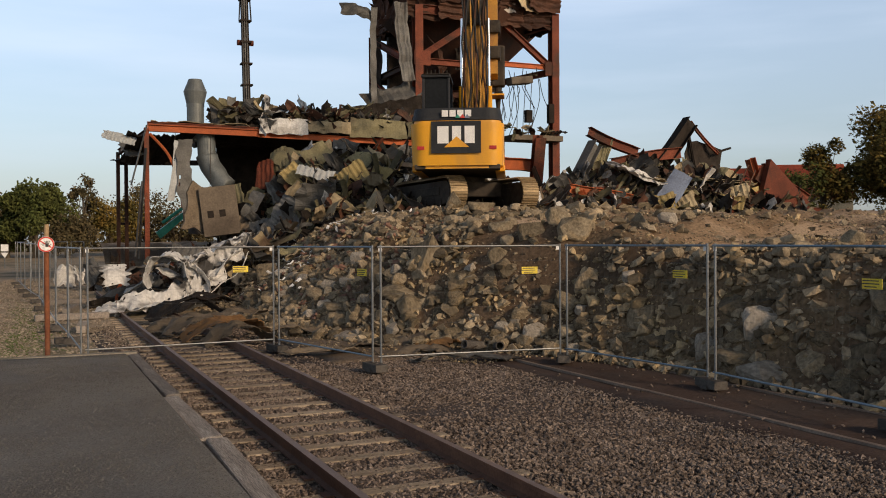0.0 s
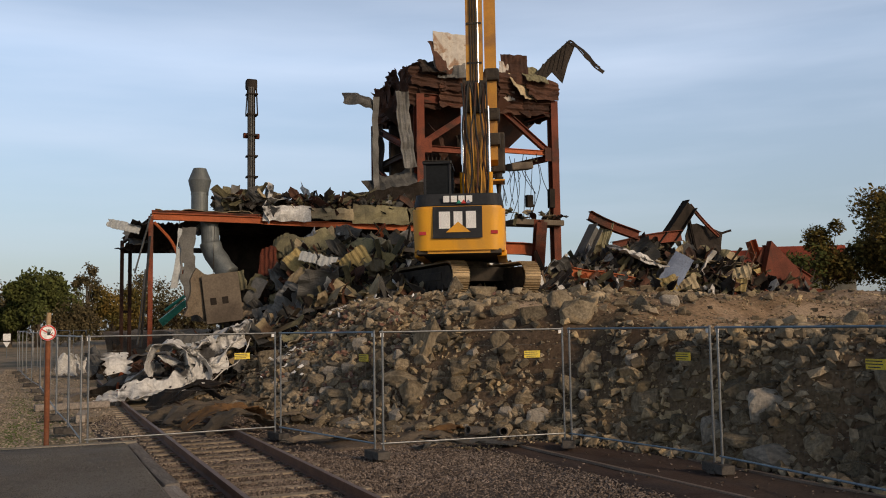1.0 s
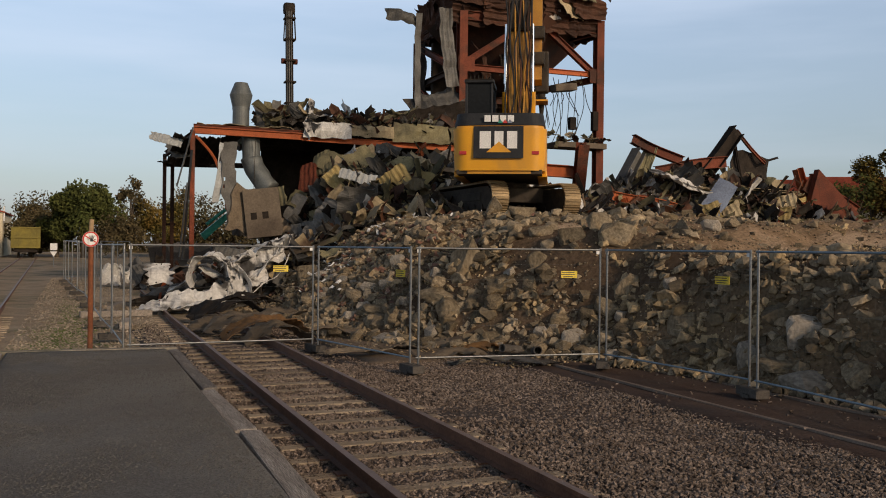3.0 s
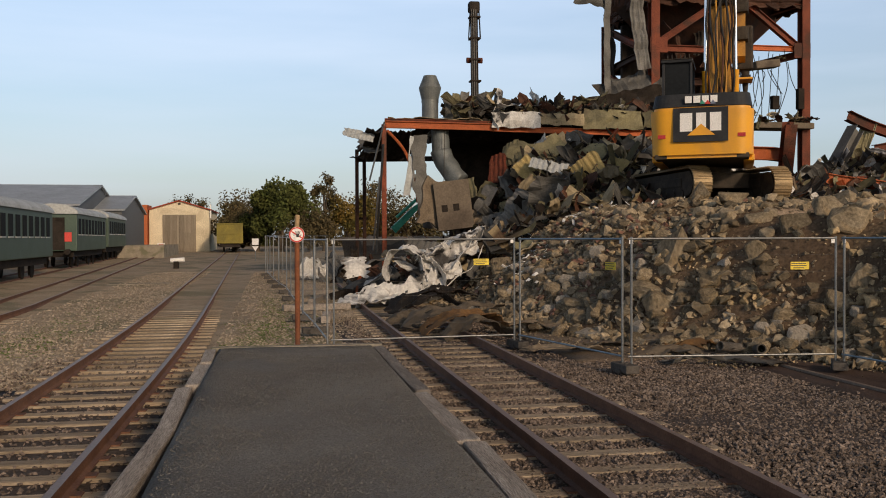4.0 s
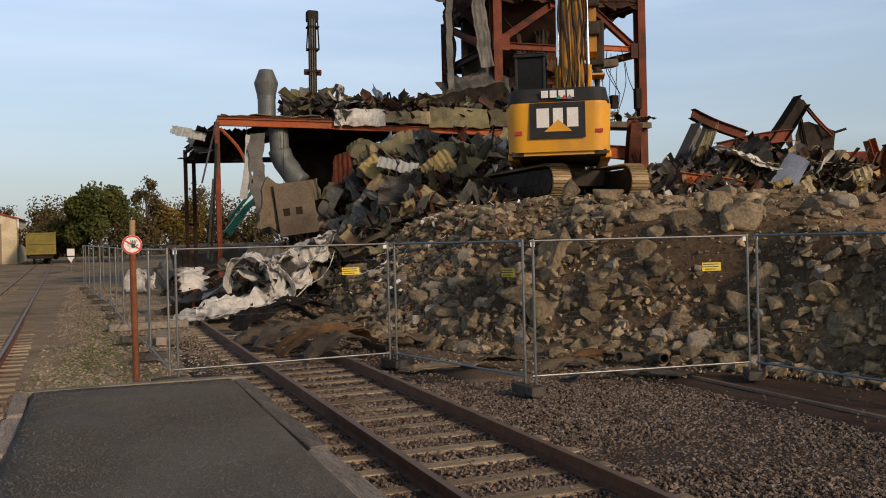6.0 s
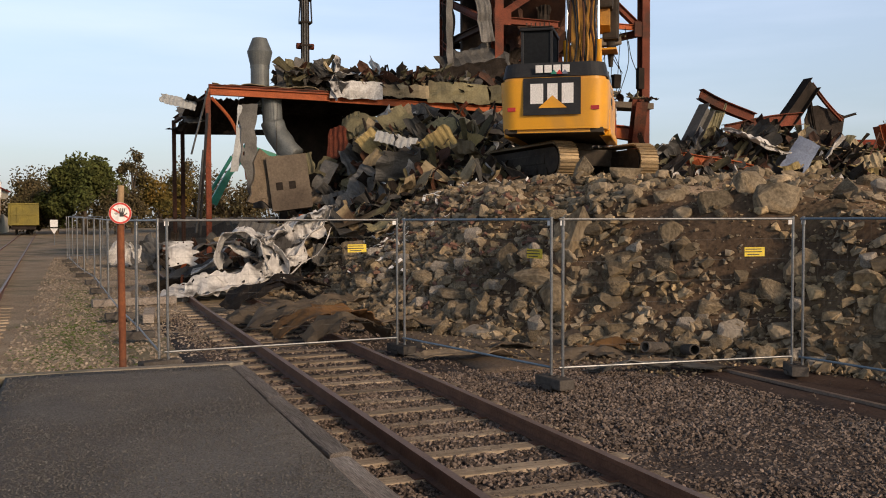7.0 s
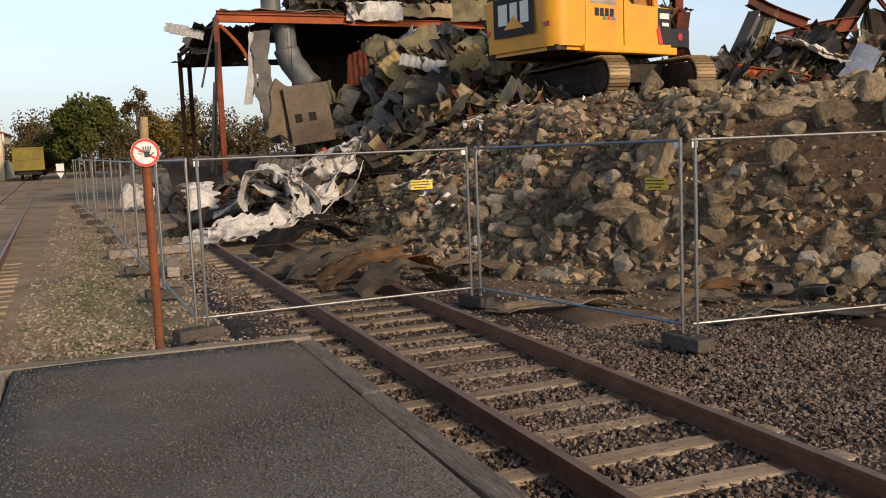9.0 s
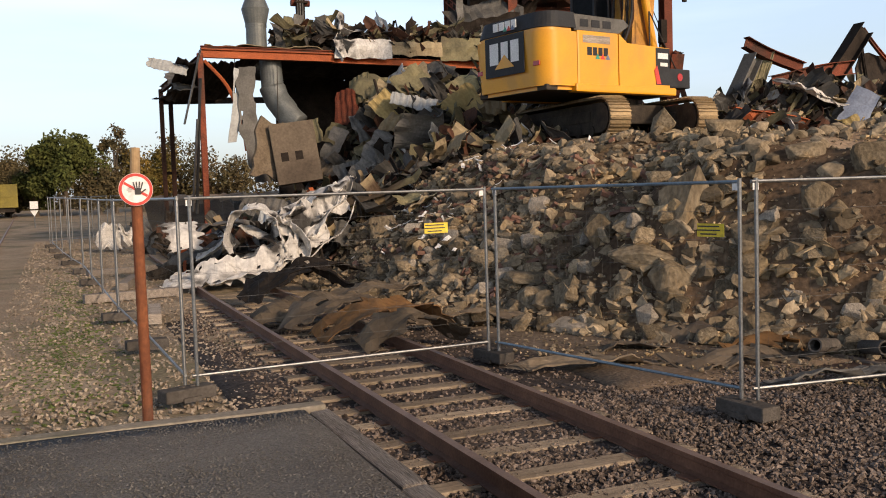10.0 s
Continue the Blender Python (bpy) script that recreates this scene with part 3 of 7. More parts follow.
def build_bank():
    xs = np.concatenate([np.arange(4.0, 24.0, 0.25), np.arange(24.0, 70.1, 0.8)])
    ys = np.concatenate([np.arange(-14.0, 6.0, 0.8), np.arange(6.0, 36.0, 0.25), np.arange(36.0, 70.1, 0.8)])
    n = len(xs)
    V = [(x, y, bank(x, y)) for y in ys for x in xs]
    F = [(j * n + i, j * n + i + 1, (j + 1) * n + i + 1, (j + 1) * n + i) for j in range(len(ys) - 1) for i in range(n - 1)]
    F = [q for q in F if max(V[k][2] for k in q) > -0.44]
    ob = raw("earth_bank", V, F, M_SOIL, smooth=True)
    # the flat top takes the lighter, sunlit-coloured soil
    ob.data.materials.append(M_PLATEAU)
    for p in ob.data.polygons:
        s, (px, py) = toe_distance(p.center.x, p.center.y)
        if s > 2.3 + (4.0 if py > 21 else 0.0) + 0.8 * noise.noise(Vector((p.center.x * 0.8, p.center.y * 0.8, 2))):
            p.material_index = 1
    tagged(ob, "brown earth bank mixed with demolition rubble", "earth bank", kind="structure")


build_bank()

def bare(x, y, s, py):
    """How likely bare soil shows instead of stones."""
    if s < 0.3:
        return 0.0
    top = smooth(1.8, 2.6, s) * (1 - smooth(19.0, 21.5, py))
    patch = smooth(-0.06, 0.10, noise.noise(Vector((x * 0.33, y * 0.33, 8)))) * smooth(0.3, 1.0, s) * (1 - 0.5 * smooth(22.5, 25.0, py)) * (0.35 + 0.65 * smooth(16.8, 18.6, py))
    crest = 0.35 * smooth(5.0, 7.0, s) if x < 17 and y > 25.5 else smooth(3.0, 5.0, s)
    slide = 0.92 * (1 - smooth(1.1, 2.0, math.hypot(x - 9.9, (y - 21.3) * 0.8))) * smooth(0.8, 1.3, s)
    return max(0.96 * top, 0.94 * patch, 0.95 * crest, slide)


def hull_bm(seed, n=16, squash=(1, 0.8, 0.65), chip=0.03):
    """An angular broken stone about 1 across with flat fracture faces."""
    rng = random.Random(seed)
    bm = bmesh.new()
    for _ in range(n):
        v = Vector((rng.uniform(-1, 1), rng.uniform(-1, 1), rng.uniform(-1, 1)))
        v = v / max(max(abs(c) for c in v), v.length * 0.82) * 0.5 * rng.uniform(0.82, 1.0)
        bm.verts.new((v.x * squash[0], v.y * squash[1], v.z * squash[2]))
    bmesh.ops.convex_hull(bm, input=bm.verts[:])
    bmesh.ops.delete(bm, geom=[v for v in bm.verts if not v.link_faces], context="VERTS")
    bmesh.ops.dissolve_limit(bm, angle_limit=0.25, verts=bm.verts[:], edges=bm.edges[:])
    if chip:
        bmesh.ops.bevel(bm, geom=bm.edges[:], offset=chip, segments=1, affect="EDGES")
        bmesh.ops.triangulate(bm, faces=bm.faces[:])
        for v in bm.verts:
            v.co += Vector((rng.uniform(-1, 1), rng.uniform(-1, 1), rng.uniform(-1, 1))) * chip * 0.4
    return bm


def stone(k):
    r = random.Random(k)
    return hull_bm(100 + k, r.choice((12, 16, 22)), (1, r.uniform(0.65, 0.95), r.uniform(0.5, 0.8)))


ROCKS = [mesh_of("boulder", stone(k), M_ROCK) for k in range(14)]
ROCKS_PALE = [mesh_of("boulder", stone(40 + k), M_PALE) for k in range(4)]


def boulder(x, y, s, yaw=0.0, tilt=0.0, pale=False, k=0, z=None, scale=(1, 1, 1), label=""):
    ob = new("boulder", (ROCKS_PALE if pale else ROCKS)[k % (4 if pale else 14)])
    zz = (max(bank(x, y), -0.12) if z is None else z) + 0.2 * s * scale[2]
    ob.matrix_basis = pose(x, y, zz, tilt, tilt * 0.5, yaw) @ Matrix.Diagonal((s * scale[0], s * scale[1], s * scale[2], 1))
    return tagged(ob, label or ("pale broken concrete block on the rubble bank" if pale else "rough grey-brown stone block on the rubble bank"), "boulder", "boulders on the bank")


# x, y, z, width and height of the blocks that stand out of the bank
BLOCKS = [(7.58, 22.62, 0.52, 0.72, 0.62), (7.34, 24.10, 1.15, 0.57, 0.62), (7.54, 23.60, 1.32, 0.56, 0.37), (6.46, 24.72, 0.12, 0.53, 0.46), (6.69, 23.98, 0.29, 0.54, 0.51), (9.03, 21.39, 1.64, 0.48, 0.52), (9.65, 21.04, 2.21, 0.53, 0.44), (10.21, 20.87, 2.51, 0.49, 0.45), (9.43, 22.02, 2.34, 0.50, 0.37), (10.52, 26.85, 3.14, 0.54, 0.42), (10.43, 24.98, 2.92, 0.66, 0.38), (8.52, 21.43, 0.90, 0.34, 0.34), (6.06, 27.04, 0.30, 0.49, 0.32), (6.66, 32.67, 1.06, 0.64, 0.64), (6.48, 25.75, 0.26, 0.41, 0.31), (7.89, 21.90, 0.35, 0.34, 0.39)]
SLABS = [(7.44, 23.11, 0.86, 0.99, 0.38), (8.07, 22.88, 1.59, 0.86, 0.95), (8.50, 21.85, 1.19, 0.79, 0.42), (8.00, 21.23, 0.08, 0.62, 0.33), (5.93, 28.76, 0.48, 0.70, 0.35), (6.78, 25.53, 0.43, 0.76, 0.28), (8.18, 21.84, 0.67, 0.52, 0.30)]
PALE_BLOCKS = [(7.68, 26.76, 1.58, 0.38, 0.33), (6.44, 23.27, -0.17, 0.97, 0.34), (5.16, 26.01, -0.27, 0.42, 0.24), (8.32, 21.14, 0.36, 0.32, 0.29), (8.99, 19.71, 0.03, 0.51, 0.60), (9.29, 18.20, -0.08, 0.51, 0.26), (10.08, 15.86, 0.16, 0.44, 0.58), (10.41, 14.91, 0.66, 0.68, 0.56), (10.04, 14.41, 0.00, 0.95, 0.34)]
WALL_BLOCKS = [(10.52, 15.68, 0.90, 0.63, 0.44), (10.12, 15.03, 0.18, 0.79, 0.33), (10.31, 13.84, 0.14, 0.58, 0.49), (10.60, 13.23, 0.25, 0.48, 0.83), (10.54, 13.84, 0.50, 0.40, 0.31), (10.10, 17.65, 0.56, 0.58, 0.58), (10.03, 18.53, 0.99, 0.42, 0.38), (10.00, 19.37, 1.12, 0.51, 0.68), (10.35, 17.08, 0.85, 0.29, 0.29), (10.30, 20.27, 2.20, 0.71, 0.48), (9.02, 20.30, 0.47, 0.56, 0.35), (10.62, 14.70, 1.01, 0.33, 0.28), (10.84, 13.16, 0.61, 0.35, 0.53), (10.09, 16.67, 0.32, 0.40, 0.30), (9.82, 17.78, 0.23, 0.42, 0.26)]


def build_boulders():
    rng = random.Random(11)
    for size_of, pale, text in ((BLOCKS, False, ""), (SLABS, False, "large flat broken slab lying on the rubble bank"), (PALE_BLOCKS, True, ""), (WALL_BLOCKS, False, "dark grey stone block at the foot of the bank")):
        for x, y, z, w, h in size_of:
            k = rng.randrange(14)
            boulder(x, y, 1.0, rng.uniform(-60, 5), 0.0, pale, k, z=z - 0.2 * h / 0.62, scale=(w * 1.22, w * rng.uniform(0.9, 1.1), h / 0.56), label=text)
    n = 0
    while n < 100:
        x, y = rng.uniform(5.0, 24), rng.uniform(7, 31)
        s, (px, py) = toe_distance(x, y)
        if not 0.1 < s < (7.0 if py > 18 else 4.0):
            continue
        if rng.random() < 0.85 * bare(x, y, s, py):
            continue
        boulder(x, y, rng.choice([0.24, 0.27, 0.3, 0.34, 0.4, 0.46, 0.55]) * rng.uniform(0.8, 1.2), rng.uniform(0, 360), rng.uniform(-35, 35), rng.random() < 0.12 and s < 4, rng.randrange(14))
        n += 1
    n = 0
    while n < 100:
        x, y = rng.uniform(4.9, 10.5), rng.uniform(18.5, 31)
        s, (px, py) = toe_distance(x, y)
        if -0.5 < s < 2.0 and py > 18.5 and bare(x, y, s, py) < 0.6:
            boulder(x, y, rng.uniform(0.24, 0.5), rng.uniform(0, 360), rng.uniform(-25, 25), rng.random() < 0.28, rng.randrange(14), label="" if s > 0.4 else "loose stone block at the foot of the bank")
            n += 1
    for _ in range(46):
        boulder(rng.uniform(17, 46), rng.uniform(29, 34.5), rng.uniform(0.25, 0.55), rng.uniform(0, 360), rng.uniform(-25, 25), rng.random() < 0.06, rng.randrange(14))


build_boulders()

SMALL = [proto(hull_bm(300 + k, 9 + k % 4, (1, random.Random(k).uniform(0.6, 0.95), random.Random(k).uniform(0.45, 0.8)), 0)) for k in range(14)]


def build_rubble():
    rng = random.Random(21)
    P = []
    while len(P) < 18500:
        x, y = rng.uniform(4.6, 28), rng.uniform(4, 34)
        s, (px, py) = toe_distance(x, y)
        if s < -0.35 or (s > 10 and rng.random() < 0.75):
            continue
        if rng.random() < bare(x, y, s, py):
            continue
        size = 0.06 + 0.30 * rng.random() ** 2.6
        P.append((x, y, max(bank(x, y), -0.12) + 0.08 * size, size, rng.uniform(0, 6.28), rng.uniform(-0.7, 0.7)))
    for _ in range(1100):
        x, y = rng.uniform(20, 60), rng.uniform(8, 45)
        size = 0.08 + 0.3 * rng.random() ** 3
        P.append((x, y, bank(x, y) + 0.1 * size, size, rng.uniform(0, 6.28), rng.uniform(-0.7, 0.7)))
    tagged(scatter("rubble", P, SMALL, M_ROCKS), "loose broken stone and concrete rubble", "rubble", kind="stuff")
    L = []
    while len(L) < 240:
        x, y = rng.uniform(5.0, 24), rng.uniform(7, 31)
        s, (px, py) = toe_distance(x, y)
        if 0.3 < s < (7.0 if py > 18 else 4.0) and rng.random() > 0.85 * bare(x, y, s, py):
            size = rng.uniform(0.26, 0.52)
            L.append((x, y, bank(x, y) + 0.16 * size, size, rng.uniform(0, 6.28), rng.uniform(-0.5, 0.5)))
    big = [proto(hull_bm(340 + k, 14 + k % 5, (1, 0.8, 0.66), 0.03)) for k in range(8)]
    tagged(scatter("coarse_rubble", L, big, M_ROCKS), "coarse broken stone half sunk in the bank", "rubble", kind="stuff")
    C = []
    while len(C) < 26000:
        x, y = rng.uniform(4.8, 26), rng.uniform(6, 33)
        s, (px, py) = toe_distance(x, y)
        if (-0.5 if py < 19 else -2.0) < s < (16 if py < 19 else 7.5) and x > 4.6:
            C.append((x, y, max(bank(x, y), -0.14 if s < 0 else -0.12) + 0.006, rng.uniform(0.025, 0.085), rng.uniform(0, 6.28), rng.uniform(-0.8, 0.8)))
    tagged(scatter("earth_clods", C, SMALL, M_ROCKS), "small stones and clods in the bank's earth", "gravel", kind="stuff")
    B = []
    while len(B) < 260:
        x, y = rng.gauss(7.6, 1.5), rng.gauss(28.5, 2.8)
        if toe_distance(x, y)[0] > 0.6:
            B.append((x, y, bank(x, y) + 0.05, rng.uniform(0.12, 0.26), rng.uniform(0, 6.28), rng.uniform(-0.8, 0.8)))
    bb = bmesh.new()
    box(bb, (0, 0, 0), (1.0, 0.5, 0.3))
    tagged(scatter("brick_rubble", B, [proto(bb)], M_BRICKR), "broken red bricks spilled on the bank", "rubble", kind="stuff")


build_rubble()


def build_ballast():
    rng = random.Random(31)
    protos = [proto(shard_bm(400 + k)) for k in range(8)]
    P = []
    def strip(x0, x1, y0, y1, per, zf=-0.165):
        for _ in range(int((x1 - x0) * (y1 - y0) * per)):
            x, y = rng.uniform(x0, x1), rng.uniform(y0, y1)
            P.append((x, y, zf + rng.uniform(-0.012, 0.008), rng.uniform(0.022, 0.050), rng.uniform(0, 6.28), rng.uniform(-1, 1)))
    strip(1.4, 7.5, 6.5, 13.0, 1100)
    strip(1.4, 7.4, 13.0, 20.0, 800)
    strip(1.4, 4.8, 20.0, 30.0, 150)
    strip(-4.4, -1.3, 8.0, 22.0, 110)
    strip(7.5, 9.6, 7.0, 18.0, 7, -0.13)
    tagged(scatter("ballast_stones", P, protos, M_STONE), "loose grey and brown ballast stones", "ballast", kind="stuff")


build_ballast()


def build_grit():
    """Coarse grit on the worn asphalt and pale gravel on the path beyond it."""
    rng = random.Random(33)
    protos = [proto(shard_bm(440 + k)) for k in range(6)]
    A = [(rng.uniform(-1.05, 1.12), y, 0.371 + 0.014 * rng.uniform(-0.2, 0.2), rng.uniform(0.006, 0.014), rng.uniform(0, 6.28), rng.uniform(-1, 1)) for y in [rng.uniform(6.0, 18.4) for _ in range(42000)]]
    tagged(scatter("asphalt_grit", A, protos, M_AGGREGATE), "coarse grit worn out of the asphalt", "grit", kind="stuff")
    G = []
    for _ in range(27000):
        x, y = rng.uniform(-7.0, 1.9), 18.7 + 40.0 * rng.random() ** 2.2
        if abs(x + 2.7) < 1.2:
            continue
        G.append((x, y, gz(y) - 0.10 * (1 - smooth(20, 46, y)) + 0.01, rng.uniform(0.025, 0.06), rng.uniform(0, 6.28), rng.uniform(-1, 1)))
    tagged(scatter("path_gravel", G, protos, M_TANSTONE), "tan gravel on the path beside the fence", "gravel", kind="stuff")


build_grit()


# ---- mesh fence ----
def fence_panel(ax, ay, bx_, by_, az=0.0, bz=0.0, plate=0.42, blue=False, wires=True, top=2.08):
    a, b = Vector((ax, ay, az)), Vector((bx_, by_, bz))
    L = (b - a).length
    d = (b - a).normalized()
    root = empty("mesh_fence", Matrix.Translation(a) @ Matrix.Rotation(math.atan2(d.y, d.x), 4, "Z"))
    tagged(root, "galvanised mesh construction fence panel in concrete feet", "fence panel", "construction fence")
    s = bz - az
    mt = M_BLUEBAR if blue else M_GALV
    for x, z in ((0.11, 0.0), (L - 0.06, s)):
        part("post", rd((x, 0, z + 0.06), (x, 0, z + top), 0.019, 10), M_GALV, root)
    for h in (0.22, top - 0.03):
        part("rail_bar", rd((0.06, 0, h), (L - 0.06, 0, s + h), 0.016, 8), mt, root)
    if wires:
        bm = bmesh.new()
        n = int(L / 0.11)
        for i in range(1, n):
            x = L * i / n
            rod(bm, (x, 0, 0.22 + s * i / n), (x, 0, top - 0.03 + s * i / n), 0.0006, 3)
        for k in range(1, 7):
            h = 0.22 + (top - 0.25) * k / 7
            rod(bm, (0.06, 0.006, h), (L - 0.06, 0.006, s + h), 0.0014, 3)
        part("wire_mesh", bm, M_WIRE, root)
    if plate:
        q = part("warning_plate", bx((L * plate, -0.02, 1.62 + s * plate), (0.30, 0.006, 0.12)), M_YELLOWPLATE, root, "yellow warning plate")
        bm = bmesh.new()
        for k, wdt in enumerate((0.24, 0.26, 0.18)):
            box(bm, (L * plate - 0.02, -0.025, 1.655 + s * plate - 0.035 * k), (wdt, 0.003, 0.012))
        part("writing", bm, M_BLACK, q)
    for x in (0.06, L - 0.06):
        part("corner_plate", bx((x + (0.045 if x < 1 else -0.045), 0, (0 if x < 1 else s) + top - 0.07), (0.06, 0.008, 0.07)), M_WHITE, root)
    return root


def fence_foot(x, y, yaw=0.0, z=0.0):
    bm = bx((0, 0, 0.07), (0.56, 0.22, 0.13), bevel=0.02)
    for k in (-0.06, 0.06):
        rod(bm, (k, 0, 0.13), (k, 0, 0.15), 0.035, 10)
    box(bm, (0, 0.0, 0.02), (0.2, 0.26, 0.05))
    ob = part("concrete_block", bm, M_FOOT, m=pose(x, y, z, 0, 0, yaw))
    return tagged(ob, "grey cast concrete block carrying the fence", "concrete block", "construction fence")


FENCE = [(0.66, 21.5), (4.28, 21.75), (5.06, 18.2), (8.50, 17.85), (8.85, 14.35), (8.60, 10.9), (8.4, 7.4)]
for i in range(len(FENCE) - 1):
    (ax, ay), (bx_, by_) = FENCE[i], FENCE[i + 1]
    fence_panel(ax, ay, bx_, by_, -0.10, -0.10, plate=(0.80, 0.90, 0.81, 0.83, 0.88, 0.8)[i], blue=i in (1, 3, 4, 5))
for (x, y), yw in zip(FENCE, (20, 100, 95, 60, 80, 80, 80)):
    fence_foot(x, y, yw, -0.12)
LEFT_ROW = [(0.66, 21.5), (0.56, 25.0), (0.40, 28.5), (0.30, 32.0), (0.20, 35.5), (0.10, 39.0), (-0.18, 42.5), (-0.40, 46.0), (-0.58, 49.5), (-0.75, 53.0)]
for (ax, ay), (bx_, by_) in zip(LEFT_ROW, LEFT_ROW[1:]):
    fence_panel(ax, ay, bx_, by_, gz(ay), gz(by_), plate=0, wires=ay < 34)
    fence_foot(bx_, by_, 5, gz(by_))
for k in range(4):
    fence_panel(-0.9 + 0.9 * k, 54.0 + 1.4 * k, -0.1 + 0.9 * k, 55.3 + 1.4 * k, gz(54), gz(55), plate=0)


# ---- prohibition sign ----
def build_sign():
    root = tagged(empty("prohibition_sign", pose(0.05, 18.72, -0.17, 0, 0, -4)), "round no-entry sign on a rusty steel post", "sign")
    part("post", tube([(0, 0.05, -0.1), (0.004, 0.05, 0.8), (0, 0.05, 1.6), (0.002, 0.05, 2.30)], 0.039, 14), M_RUSTPOLE, root)
    part("post_stub", rd((0, 0.05, 2.30), (0.01, 0.05, 2.50), 0.037, 14, 0.033), M_WOODPALE, root, "weathered wooden upper end of the post")
    Z, K = 2.20, 0.46
    def disc(r, y0, y1):
        return rd((0, y0, Z), (0, y1, Z), r * K, 40)
    plate = part("sign_plate", disc(0.255, 0.0, -0.012), M_WHITE, root)
    part("rim", disc(0.25, -0.012, -0.0145), M_RED, plate)
    part("face", disc(0.205, -0.0145, -0.017), M_WHITE, plate)
    part("bar", bx((0, -0.0185, 0), (0.40 * K, 0.002, 0.04 * K), pose(0, 0, Z, 0, 32, 0)), M_RED, plate)
    bm = bmesh.new()
    box(bm, (0.03 * K, -0.0215, Z - 0.03 * K), (0.09 * K, 0.002, 0.10 * K))
    for k in range(4):
        box(bm, (0, 0, 0.075 * K), (0.018 * K, 0.002, 0.13 * K), pose(0.023 * K * k, -0.0215, Z - 0.02 * K, 0, -14 + 10 * k, 0))
    box(bm, (0, 0, 0.05 * K), (0.02 * K, 0.002, 0.10 * K), pose(0.07 * K, -0.0215, Z - 0.06 * K, 0, 52, 0))
    part("pictogram", bm, M_BLACK, plate)
    bm = bmesh.new()
    for k, wd in enumerate((0.07, 0.09, 0.05)):
        box(bm, (-0.09 * K, -0.020, Z + (0.025 - 0.03 * k) * K), (wd * K, 0.0015, 0.008 * K))
    part("scribble", bm, M_DARKPANEL, plate)


build_sign()


# ---- excavator ----
EXC = (14.8, 35.4, 3.2)
EXC_AZ = 0.0


def build_excavator():
    root = tagged(empty("excavator", pose(*EXC, 0, 0, -EXC_AZ)), "yellow tracked demolition excavator with long boom on the bank", "excavator")
    shoe_bm = bx((0, 0, 0), (0.64, 0.20, 0.05))
    box(shoe_bm, (0, 0.06, 0.04), (0.64, 0.025, 0.05))
    box(shoe_bm, (0, -0.06, 0.04), (0.64, 0.025, 0.05))
    shoe = mesh_of("track_shoe", shoe_bm, M_SHOE)
    R, half = 0.52, 2.2
    for sx in (-1.42, 1.42):
        tr = part("crawler", prism([(half * c + 0.40 * math.sin(a) * (1 if c > 0 else -1), 0.56 + 0.40 * math.cos(a)) for c, a in [(1, k * math.pi / 8) for k in range(9)]] + [(-half - 0.40 * math.sin(k * math.pi / 8), 0.56 - 0.40 * math.cos(k * math.pi / 8)) for k in range(9)], 0.5), M_TRACK, root, "dusty black crawler frame", m=pose(sx, 0, 0))
        per = 2 * math.pi * R + 4 * half
        n = 64
        for k in range(n):
            d = per * k / n
            if d < 2 * half:
                m = pose(0, -half + d, 0.56 + R)
            elif d < 2 * half + math.pi * R:
                a = (d - 2 * half) / R
                m = pose(0, half + R * math.sin(a), 0.56 + R * math.cos(a), -math.degrees(a))
            elif d < 4 * half + math.pi * R:
                m = pose(0, half - (d - 2 * half - math.pi * R), 0.56 - R, 180)
            else:
                a = (d - 4 * half - math.pi * R) / R
                m = pose(0, -half - R * math.sin(a), 0.56 - R * math.cos(a), 180 - math.degrees(a))
            o = new("track_shoe", shoe)
            o.parent = tr
            o.matrix_basis = m
        for s2 in (-1, 1):
            part("sprocket", rd((-0.30, s2 * half, 0.56), (0.30, s2 * half, 0.56), 0.40, 20), M_TRACK, tr)
        for k in range(6):
            part("roller", rd((-0.29, -1.7 + 0.68 * k, 0.22), (0.29, -1.7 + 0.68 * k, 0.22), 0.15, 12), M_TRACK, tr)
        part("side_plate", bx((0, 0, 0.62), (0.56, 3.3, 0.30), bevel=0.03), M_TRACK, tr)
    part("car_body", bx((0, 0, 0.75), (2.5, 1.9, 0.55), bevel=0.06), M_TRACK, root)
    part("slew_ring", rd((0, 0, 0.95), (0, 0, 1.22), 0.85, 28), M_TRACK, root)

    up = part("upperstructure", bx((0, -0.9, 1.22), (2.9, 5.0, 0.16), bevel=0.03), M_TRACK, root, "swinging upper body with house and boom")
    # counterweight with rounded rear corners
    W, yr = 1.60, -3.58
    arc = [(W - 0.55 + 0.55 * math.cos(k * math.pi / 14), yr + 0.50 - 0.52 * math.sin(k * math.pi / 14)) for k in range(8)]
    out = [(-x, y) for x, y in [(W, -2.45)] + arc] + [(x, y) for x, y in reversed([(W, -2.45)] + arc)]
    bm = prism(out, 1.62, "z")
    bmesh.ops.translate(bm, vec=(0, 0, 1.16), verts=bm.verts)
    for v in bm.verts:
        if v.co.z < 1.2:
            v.co.y = v.co.y * 0.96 - 0.05
            v.co.x *= 0.97
    bmesh.ops.bevel(bm, geom=[e for e in bm.edges if abs(e.verts[0].co.z - e.verts[1].co.z) < 0.01], offset=0.10, segments=4, affect="EDGES")
    cw = part("counterweight", bm, M_CATY, up, "yellow cast counterweight", smooth=True)
    cw.data.set_sharp_from_angle(angle=radians(38))
    bm = prism([(x * 0.97, y * 0.985) for x, y in out], 0.42, "z")
    bmesh.ops.translate(bm, vec=(0, 0, 2.79), verts=bm.verts)
